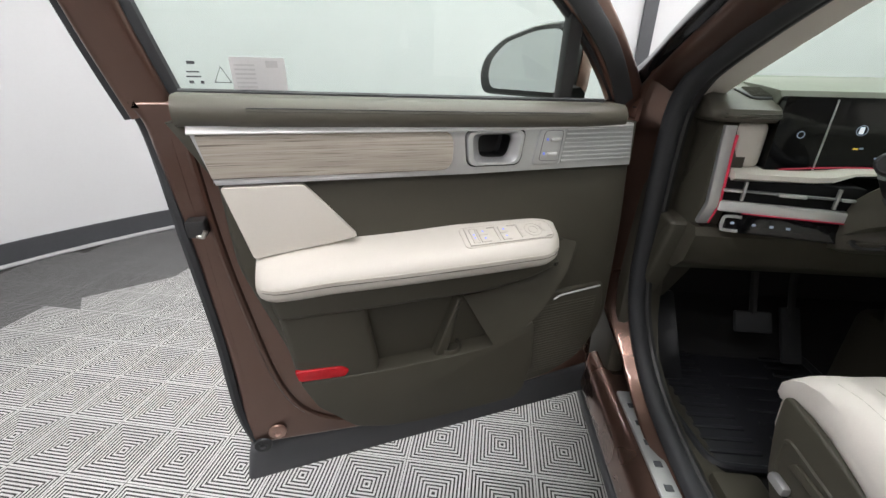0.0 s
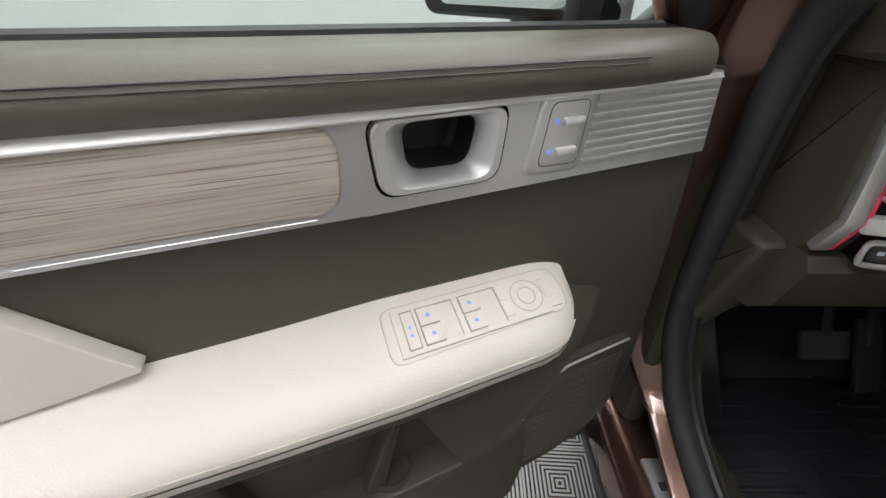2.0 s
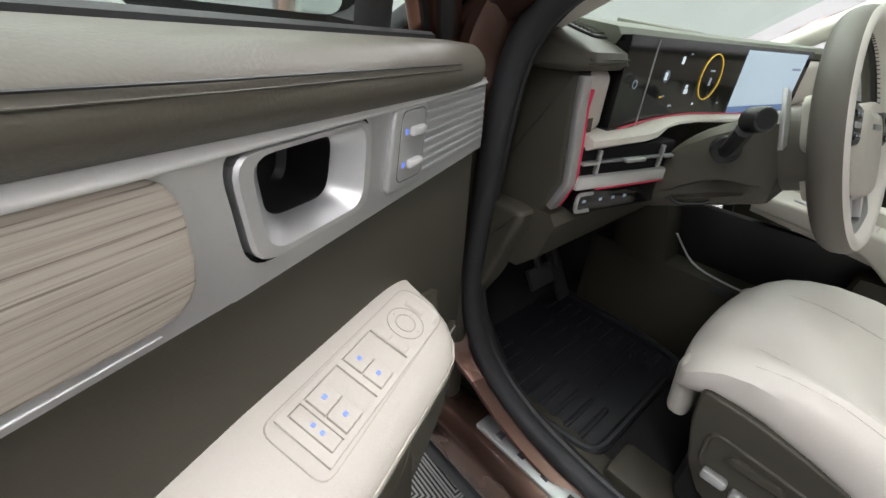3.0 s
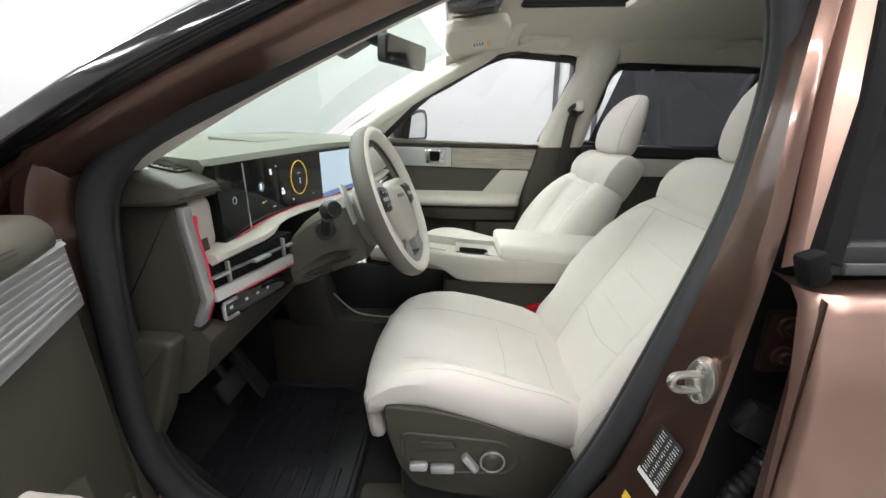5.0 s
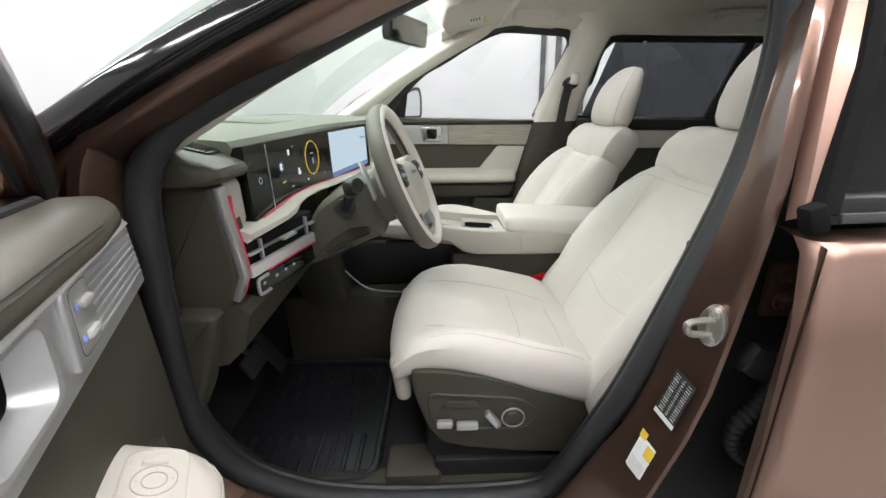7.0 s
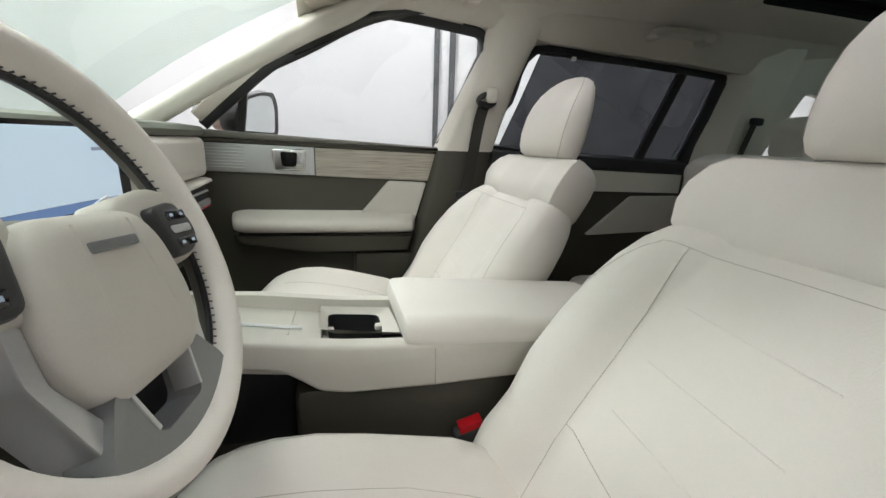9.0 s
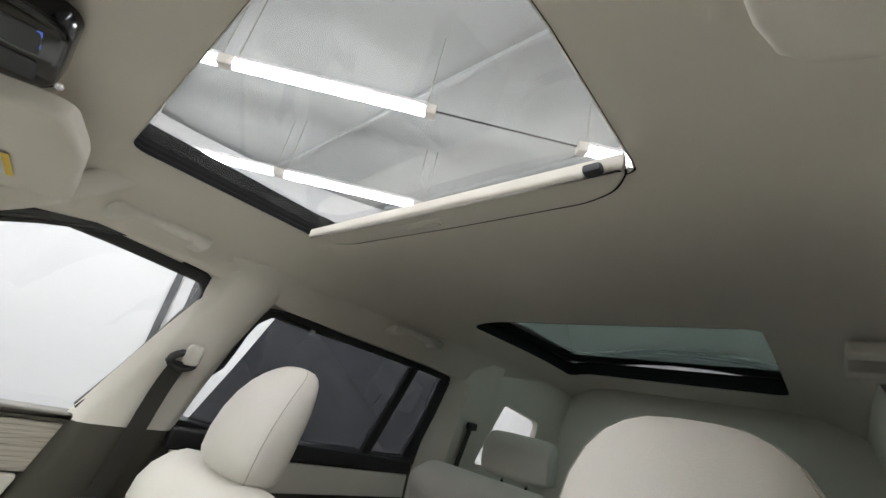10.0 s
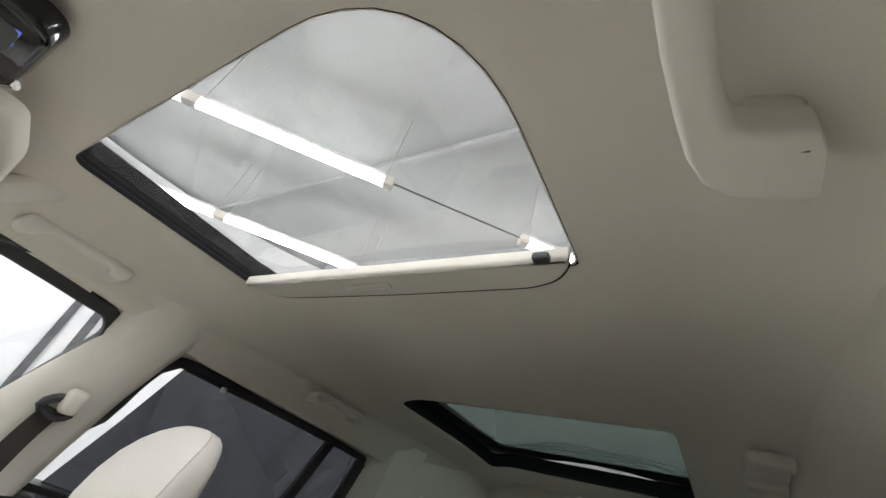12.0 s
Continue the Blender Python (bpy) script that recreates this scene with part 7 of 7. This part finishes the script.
loft(bm, [[(p[0] + (CX + 0.029 - p[0]) * q, p[1] + (0.40 - p[1]) * q, z + 0.10 * (p[1] - 0.33)) for p in hole] for q, z in ((0.0, 0.850), (0.0, 0.842), (0.05, 0.80), (0.12, 0.78))], True, True)
bmesh.ops.delete(bm, geom=[max(bm.faces, key=lambda f: f.calc_center_median().z if len(f.verts) > 6 else -1)], context="FACES")
part("cup_well", bm, BLACK, cup, "deep black cup well")
for y in (0.447, 0.352):
    part("cup_finger", rbox(bmn(), (CX + 0.029, y + (0.004 if y < 0.4 else -0.004), 0.846), (0.016, 0.014, 0.012), 0.004), CREAM_SIDE, cup)
# dark lower parts
part("lower_body", rbox(bmn(), (CX, 0.10, 0.56), (0.180, 0.80, 0.49), 0.02), OLIVE, con)
part("lower_tray", rbox(bmn(), (CX, 0.74, 0.49), (0.190, 0.66, 0.36), 0.03), OLIVE, con, "dark lower console with open tray")
part("tray_back", rbox(bmn(), (CX, 0.72, 0.735), (0.03, 0.50, 0.18), 0.01), BLACK, con)
part("front_riser", rbox(bmn(), (CX, 0.93, 0.70), (0.188, 0.16, 0.52), 0.03, rot(-15)), OLIVE, con)
part("tray_rail", tube(bmn(), smoothpath([(-0.082, 0.50, 0.690), (-0.084, 0.58, 0.680), (-0.085, 0.70, 0.682), (-0.085, 0.78, 0.70), (-0.085, 0.84, 0.76)], 4), 0.0028, 6), SILVER, con)
part("tray_tab", rbox(bmn(), (-0.084, 0.70, 0.655), (0.012, 0.045, 0.018), 0.003), CLAD, con)
bm = bmn()
rings = []
for y, k in ((0.330, 0.45), (0.328, 0.75), (0.320, 0.93), (0.30, 1.0), (0.1, 1.0), (-0.08, 1.0), (-0.10, 0.95), (-0.115, 0.7)):
    w, zc, h = 0.111, 0.892 - 0.085 * (0.30 - y), 0.027
    rings.append([(CX + p[0], y, zc + p[1]) for p in rpoly([(-w * (0.9 + 0.1 * k), -h * k), (w * (0.9 + 0.1 * k), -h * k), (w * (0.85 + 0.12 * k), h * k), (-w * (0.85 + 0.12 * k), h * k)], 0.020, 4)])
loft(bm, rings)
part("armrest_lid", bm, CREAM, con, "padded cream armrest lid")
part("seam", tube(bmn(), [(CX - 0.1095, 0.281, 0.868), (CX - 0.1095, 0.279, 0.80)], 0.0011, 5), THREAD, con)

# seat belt buckles
for cx in (-0.112, 0.140):
    b_ = thing("belt_buckle", (cx, 0.215, 0.65), "black belt buckle with red release button", "belt buckle", "belt buckles")
    part("buckle_body", rbox(bmn(), (cx, 0.215, 0.675), (0.028, 0.05, 0.10), 0.008, rot(-15)), BLACK, b_)
    part("release_button", rbox(bmn(), (cx, 0.222, 0.728), (0.022, 0.042, 0.016), 0.003, rot(-15)), RED, b_)


# ---- roof fittings ----
def grab_handle(s, y0, y1, z, x):
    """A moulded handle with two feet and a hollow under its grip, from y0 to y1."""
    ob = thing("grab_handle", (s * x, (y0 + y1) / 2, z), "pale plastic grab handle under the roof rail", "grab handle", "grab handles")
    n = y1 - y0
    outline = [(1.0, 0.010), (0.96, 0.030), (0.90, 0.037), (0.62, 0.039), (0.06, 0.035), (0.0, 0.030), (0.01, 0.010), (0.06, 0.0), (0.19, 0.003), (0.215, 0.015), (0.745, 0.021), (0.82, 0.006), (0.93, 0.0)]
    bm = bmn()
    prism(bm, rpoly([(y0 + n * p[0], z + p[1]) for p in outline], 0.006, 4), x + 0.055, x - 0.014, lambda a, b, d: (s * d, a, b), 0.006, 3)
    part("grip", bm, PILLAR, ob)
    return ob


grab_handle(1, 0.0, 0.209, 1.562, 0.567)
grab_handle(1, -0.855, -0.60, 1.534, 0.567)
grab_handle(-1, -0.90, -0.68, 1.558, 0.52)
dh = thing("grab_handle", (-0.53, 0.2, 1.55), "large pale plastic grab handle over the driver door", "grab handle", "grab handles")
LIMB = [((-0.545, 0.412), (-0.545, 0.368)), ((-0.50, 0.411), (-0.515, 0.366)), ((-0.472, 0.396), (-0.496, 0.354)), ((-0.458, 0.36), (-0.485, 0.33)), ((-0.4555, 0.30), (-0.483, 0.285)), ((-0.455, 0.24), (-0.482, 0.23)), ((-0.455, 0.186), (-0.481, 0.174)), ((-0.4555, 0.145), (-0.4825, 0.133)), ((-0.4585, 0.10), (-0.485, 0.108)), ((-0.462, 0.070), (-0.487, 0.095)), ((-0.470, 0.045), (-0.4905, 0.086)), ((-0.486, 0.029), (-0.498, 0.081)), ((-0.508, 0.0205), (-0.513, 0.077)), ((-0.529, 0.0155), (-0.5295, 0.0725)), ((-0.5325, 0.0200), (-0.5318, 0.068))]
bm = bmn()
rings = []
for o, i in LIMB:
    o, i = Vector((*o, 0)), Vector((*i, 0))
    drop = 0.10 * max(0.0, (o.y + i.y) / 2 - 0.20)
    w = (i - o).length
    rings.append([o + (i - o) * (p[0] / w) + Vector((0, 0, 1.592 - drop - p[1])) for p in rpoly([(0, 0), (w, 0), (w, 0.034), (0, 0.034)], [0.004, 0.004, 0.012, 0.012], 5)])
loft(bm, rings)
part("grip", bm, PILLAR, dh)
for y in (0.044, 0.385):
    part("handle_foot", rbox(bmn(), (-0.516, y, 1.602), (0.034, 0.044, 0.05), 0.008, None, 3), PILLAR, dh)
part("screw_cap", rbox(bmn(), (-0.522, 0.064, 1.5592), (0.005, 0.003, 0.002), 0.0005), CLAD, dh)

# sun visors
def visor(s):
    ob = thing("sun_visor", (s * 0.37, 0.38, 1.57), "pale sun visor folded up with a warning label", "sun visor", "sun visors")
    def vf(a, b, d):
        return Vector((s * a, b, 1.592 - 0.16 * max(0, b - 0.28) - 0.03 * (a / 0.6) ** 2 - d))
    bm = bmn()
    prism(bm, rpoly([(0.175, 0.49), (0.165, 0.305), (0.30, 0.272), (0.585, 0.255), (0.625, 0.42), (0.60, 0.47), (0.42, 0.50)], 0.03, 5), -0.006, 0.020, vf, 0.008, 3)
    body = part("visor_body", bm, HEADLINER, ob)
    if s > 0:
        bm = bmn()
        bm.faces.new([bm.verts.new(vf(a, b, 0.0265)) for a, b in ((0.345, 0.405), (0.345, 0.345), (0.445, 0.335), (0.445, 0.395))])
        lab = part("warning_label", bm, PAPER, body, "white and yellow warning label")
        bm = bmn()
        bm.faces.new([bm.verts.new(vf(a, b, 0.0272)) for a, b in ((0.345, 0.352), (0.345, 0.343), (0.445, 0.333), (0.445, 0.342))])
        part("print_bar", bm, YELLOW, lab)
        for k in range(4):
            bm = bmn()
            bm.faces.new([bm.verts.new(vf(a, b, 0.0272)) for a, b in ((0.355, 0.398 - k * 0.010), (0.355, 0.393 - k * 0.010), (0.400, 0.388 - k * 0.010), (0.400, 0.393 - k * 0.010))])
            part("print_bar", bm, CLAD, lab)
    return ob


visor(1)
visor(-1)

# overhead console
ovc = thing("overhead_console", (0.1, 0.4, 1.6), "gloss black overhead console with lit map lamps and chrome edge", "overhead console")
def of(a, b, d):
    return Vector((a, b, 1.612 - 0.10 * max(0, b - 0.30) - d))
bm = bmn()
prism(bm, rpoly([(-0.02, 0.49), (0.02, 0.335), (0.04, 0.325), (0.165, 0.328), (0.185, 0.34), (0.215, 0.49)], 0.014, 4), -0.012, 0.016, of, 0.006, 3)
ob_ = part("console_body", bm, GLOSS_BLACK, ovc)
part("chrome_edge", tube(bmn(), [of(0.165, 0.326, 0.010), of(0.188, 0.338, 0.010), of(0.218, 0.49, 0.010)], 0.0055, 8), CHROME, ovc)
for a in (0.07, 0.14):
    bm = bmn()
    prism(bm, rpoly([(a - 0.026, 0.40), (a - 0.026, 0.345), (a + 0.026, 0.345), (a + 0.026, 0.40)], 0.008), 0.012, 0.018, of, 0.002)
    part("lamp_lens", bm, CLAD, ob_)
for a in (0.05, 0.075):
    bm = bmn()
    prism(bm, [(a - 0.005, 0.352), (a - 0.005, 0.345), (a + 0.005, 0.345), (a + 0.005, 0.352)], 0.012, 0.0172, of, 0)
    part("lamp_icon", bm, ICON_BLUE, ob_)

# inside mirror
im = thing("rear_view_mirror", (0.0, 0.62, 1.46), "black frameless rear view mirror on the windscreen", "mirror")
IN = Vector((-0.36, -0.90, -0.10)).normalized()
IS = Vector((0, 0, 1)).cross(IN).normalized()
IU = IN.cross(IS).normalized()
IC = Vector((-0.01, 0.598, 1.450))
bm = bmn()
shp = rpoly([(-0.118, -0.034), (0.118, -0.034), (0.118, 0.034), (-0.118, 0.034)], 0.016, 4)
loft(bm, [[IC + IS * p[0] * k + IU * p[1] * k + IN * d for p in shp] for k, d in ((0.97, 0.004), (1.0, 0.0), (1.0, -0.02), (0.8, -0.035))])
mb = part("mirror_body", bm, BLACK, im)
bm = bmn()
bm.faces.new([bm.verts.new(IC + IS * p[0] * 0.95 + IU * p[1] * 0.93 + IN * 0.0055) for p in shp])
part("mirror_glass", bm, MIRROR, mb)
part("mirror_arm", tube(bmn(), [IC - IN * 0.03, (0, 0.66, 1.475), (0, 0.72, 1.50)], 0.014, 8), BLACK, im)
part("sensor_box", rbox(bmn(), (0.0, 0.735, 1.500), (0.15, 0.16, 0.05), 0.018, rot(-28), 3), BLACK, im)

# seat belts on the B pillars
for s in (1, -1):
    sb = thing("seat_belt", (s * 0.69, 0.0, 1.0), "dark seat belt hanging on the pillar with bright tongue", "seat belt", "seat belts")
    dy = -0.0 if s > 0 else 0.02
    pth = [(s * 0.672, -0.072 + dy, 1.318), (s * 0.690, -0.058 + dy, 1.24), (s * 0.715, -0.040 + dy, 1.06), (s * 0.712, -0.015 + dy, 0.98), (s * 0.715, 0.03 + dy, 0.80), (s * 0.72, 0.07 + dy, 0.55)]
    if s < 0:
        pth = [(-0.672, -0.052, 1.318), (-0.66, 0.02, 1.16), (-0.645, 0.078, 1.0), (-0.642, 0.10, 0.92), (-0.650, 0.126, 0.83), (-0.66, 0.155, 0.62)]
    part("webbing", sweep(bmn(), smoothpath(pth, 4), rpoly([(-0.022, -0.0012), (0.022, -0.0012), (0.022, 0.0012), (-0.022, 0.0012)], 0.0005, 1), (s, 0.25, 0.1)), WEBBING, sb)
    part("guide_loop", tube(bmn(), smoothpath([(s * 0.668, -0.045 + dy, 1.318), (s * 0.664, -0.065 + dy, 1.338), (s * 0.660, -0.092 + dy, 1.335), (s * 0.664, -0.10 + dy, 1.315), (s * 0.670, -0.075 + dy, 1.303)], 3, True), 0.009, 8, True), BLACK, sb)
    part("anchor_cap", rbox(bmn(), (s * 0.655, -0.088 + dy, 1.338), (0.028, 0.038, 0.05), 0.012, rot(0, s * -12, 0), 3), PILLAR, sb)
    tx_, ty_ = (s * 0.700, -0.012) if s > 0 else (-0.632, 0.080)
    tg = part("belt_tongue", rbox(bmn(), (tx_, ty_, 1.006), (0.016, 0.048, 0.030), 0.006), BLACK, sb)
    part("tongue_plate", tube(bmn(), [(tx_ - s * 0.005, ty_ - 0.014, 0.992), (tx_ - s * 0.005, ty_ + 0.014, 0.992), (tx_ - s * 0.005, ty_ + 0.014, 0.966), (tx_ - s * 0.005, ty_ - 0.014, 0.966)], 0.004, 6, True), CHROME, tg)
sb = thing("seat_belt", (0.68, -1.2, 1.1), "dark rear seat belt on the pillar", "seat belt", "seat belts")
part("webbing", sweep(bmn(), [(0.625, -1.19, 1.30), (0.655, -1.16, 1.10), (0.66, -1.10, 0.85), (0.66, -1.05, 0.6)], rpoly([(-0.022, -0.0012), (0.022, -0.0012), (0.022, 0.0012), (-0.022, 0.0012)], 0.0005, 1), (1, 0.25, 0.1)), WEBBING, sb)
part("guide_loop", rbox(bmn(), (0.62, -1.19, 1.30), (0.02, 0.06, 0.03), 0.008), BLACK, sb)

# second row bench
bench = thing("rear_bench", (0, -0.8, 0.4), "cream leather second row bench with headrests", "rear seat")
for cx, w in ((-0.36, 0.26), (0.0, 0.10), (0.36, 0.26)):
    bm = bmn()
    rbox(bm, (cx, -0.66, 0.62), (2 * w - 0.006, 0.52, 0.18), 0.05, rot(4), 4)
    part("cushion", bm, CREAM, bench)
    bm = bmn()
    rbox(bm, (cx, -1.00, 0.90), (2 * w - 0.006, 0.16, 0.56), 0.055, rot(-20), 4)
    bk = part("backrest", bm, CREAM, bench)
    if w > 0.2:
        for k in (-1, 1):
            part("seam", tube(bmn(), [(cx + k * 0.13, -0.855, 0.74), (cx + k * 0.13, -0.985, 1.10)], 0.0016, 5), THREAD, bk)
for cx in (0.385, -0.385):
    bm = bmn()
    rings = []
    for xk, k in ((-0.14, 0.4), (-0.135, 0.7), (-0.115, 0.92), (-0.06, 1.0), (0.06, 1.0), (0.115, 0.92), (0.135, 0.7), (0.14, 0.4)):
        rings.append([(cx + xk, -1.185 + p[0] * k, 1.235 + p[1] * (0.55 + 0.45 * k)) for p in rpoly([(-0.06, -0.07), (0.05, -0.075), (0.055, 0.03), (0.0, 0.082), (-0.05, 0.07)], 0.03, 4)])
    loft(bm, rings)
    hd = part("headrest", bm, CREAM, bench)
    for k in (-0.05, 0.05):
        part("headrest_post", tube(bmn(), [(cx + k, -1.16, 1.08), (cx + k, -1.185, 1.18)], 0.006, 6), CHROME, hd)

# floor mat and pedals
mat_ = thing("floor_mat", (-0.34, 0.9, 0.43), "black ribbed rubber floor mat with raised rim", "floor mat")
bm = bmn()
out = rpoly([(-0.575, 0.705), (-0.14, 0.70), (-0.115, 0.82), (-0.105, 1.16), (-0.60, 1.16), (-0.60, 0.95)], 0.04, 4)
prism(bm, out, 0.425, 0.437, lambda a, b, d: (a, b, d), 0.004)
body = part("mat_body", bm, MAT_RUBBER, mat_)
part("mat_rim", tube(bmn(), [(p[0], p[1], 0.443) for p in out], 0.010, 8, True), MAT_RUBBER, mat_)
for i in range(11):
    y = 0.75 + i * 0.036
    for x0, x1 in ((-0.235, -0.15), (-0.56, -0.44)):
        part("mat_rib", rbox(bmn(), ((x0 + x1) / 2, y, 0.439), (x1 - x0, 0.012, 0.008), 0.003), MAT_RUBBER, body)
for i in range(6):
    part("mat_rib", rbox(bmn(), (-0.325, 0.80 + i * 0.045, 0.438), (0.13, 0.010, 0.005), 0.002), MAT_RUBBER, body)
bm = bmn()
loft(bm, [[(-0.215 + r * math.cos(a), 0.775 + r * math.sin(a), 0.437 + o) for a in [i * math.pi / 10 for i in range(20)]] for r, o in ((0.028, 0), (0.026, 0.010), (0.018, 0.012), (0.016, 0.008))])
part("mat_clip", bm, MAT_RUBBER, mat_)
for nm, x, y, z, w, h in (("brake_pedal", -0.33, 1.06, 0.60, 0.10, 0.06), ("accelerator_pedal", -0.20, 1.08, 0.55, 0.055, 0.16)):
    pd = thing(nm, (x, y, z), "black rubber faced foot pedal", "pedal")
    part("pedal_pad", rbox(bmn(), (x, y, z), (w, 0.014, h), 0.006, rot(-30)), RUBBER, pd)
    part("pedal_arm", tube(bmn(), [(x, y + 0.01, z + 0.02), (x, y + 0.06, z + 0.14), (x, y + 0.08, z + 0.28)], 0.010, 6), BLACK, pd)
bm = bmn()
rbox(bm, (-0.56, 1.08, 0.53), (0.10, 0.03, 0.26), 0.01, rot(-40))
single("foot_rest", bm, MAT_RUBBER, "black rubber foot rest beside the pedals", "foot rest")


# ---- floor tiles: ribs in nested squares ----
CELL = 0.2175
TURN_T = radians(-2.6)
ORG = Vector((-0.980, 1.100))


def tile_mesh(name, mat, sides=(0, 1, 2, 3)):
    """Ribs in nested squares; sides picks quarters of the square."""
    bm = bmn()
    h = CELL / 2
    k = 9
    pitch = (h - 0.001) / k
    ring = ((-1, -1), (1, -1), (1, 1), (-1, 1))
    for i in range(k):
        ro = h - 0.0012 - i * pitch
        ri = max(ro - pitch * 0.54, 0.0)
        for j in sides:
            a, b = ring[j], ring[(j + 1) % 4]
            loop = [(a[0] * ro, a[1] * ro), (b[0] * ro, b[1] * ro), (b[0] * ri, b[1] * ri), (a[0] * ri, a[1] * ri)]
            if ri < 0.002:
                loop = loop[:2] + [(0, 0)]
            bm.faces.new([bm.verts.new((x, y, 0)) for x, y in loop])
    bmesh.ops.remove_doubles(bm, verts=bm.verts, dist=1e-6)
    me = bpy.data.meshes.new(name)
    bm.to_mesh(me)
    bm.free()
    me.materials.append(mat)
    return me


def is_grey(x, y):
    return math.hypot(x, y) > 3.95 or -0.74 * x + 0.57 * y > 3.49


TILE = tile_mesh("tile", TILE_LIGHT)
QUARTERS = {g: [tile_mesh("tile_quarter", TILE_GREY if g else TILE_LIGHT, (j,)) for j in range(4)] for g in (False, True)}
cT, sT = math.cos(TURN_T), math.sin(TURN_T)
rest = {(g, j): [] for g in (False, True) for j in range(4)}
count = 0
for i in range(-26, 27):
    for j in range(-30, 22):
        tx, ty = ORG.x + (i * cT - j * sT) * CELL, ORG.y + (i * sT + j * cT) * CELL
        if math.hypot(tx, ty) > R - 0.03:
            continue
        if -3.1 < tx < -0.45 and 0.55 < ty < 2.35 and count < 300 and not is_grey(tx - 0.1, ty + 0.1):
            ob = new("tile", TILE)
            ob.location, ob.rotation_euler = (tx, ty, 0), (0, 0, TURN_T)
            ob.parent = floor
            count += 1
            continue
        for q, (dx, dy) in enumerate(((0, -1), (1, 0), (0, 1), (-1, 0))):
            wx_, wy_ = tx + (dx * cT - dy * sT) * CELL / 3, ty + (dx * sT + dy * cT) * CELL / 3
            rest[is_grey(wx_, wy_), q].append((tx, ty))
for grey in (False, True):
    verts, fs = [], []
    for q in range(4):
        src = QUARTERS[grey][q]
        v0 = np.empty(len(src.vertices) * 3)
        src.vertices.foreach_get("co", v0)
        v0 = v0.reshape(-1, 3)
        v0 = np.stack([v0[:, 0] * cT - v0[:, 1] * sT, v0[:, 0] * sT + v0[:, 1] * cT, v0[:, 2]], 1)
        faces = [tuple(p.vertices) for p in src.polygons]
        for cx, cy in rest[grey, q]:
            b = len(verts)
            verts.extend((v0 + (cx, cy, 0)).tolist())
            fs.extend([tuple(k + b for k in f) for f in faces])
    me = bpy.data.meshes.new("tile_field")
    me.from_pydata(verts, [], fs)
    me.materials.append(TILE_GREY if grey else TILE_LIGHT)
    ob = new("tile_field", me)
    ob.parent = floor
    ob["kind"] = "stuff"
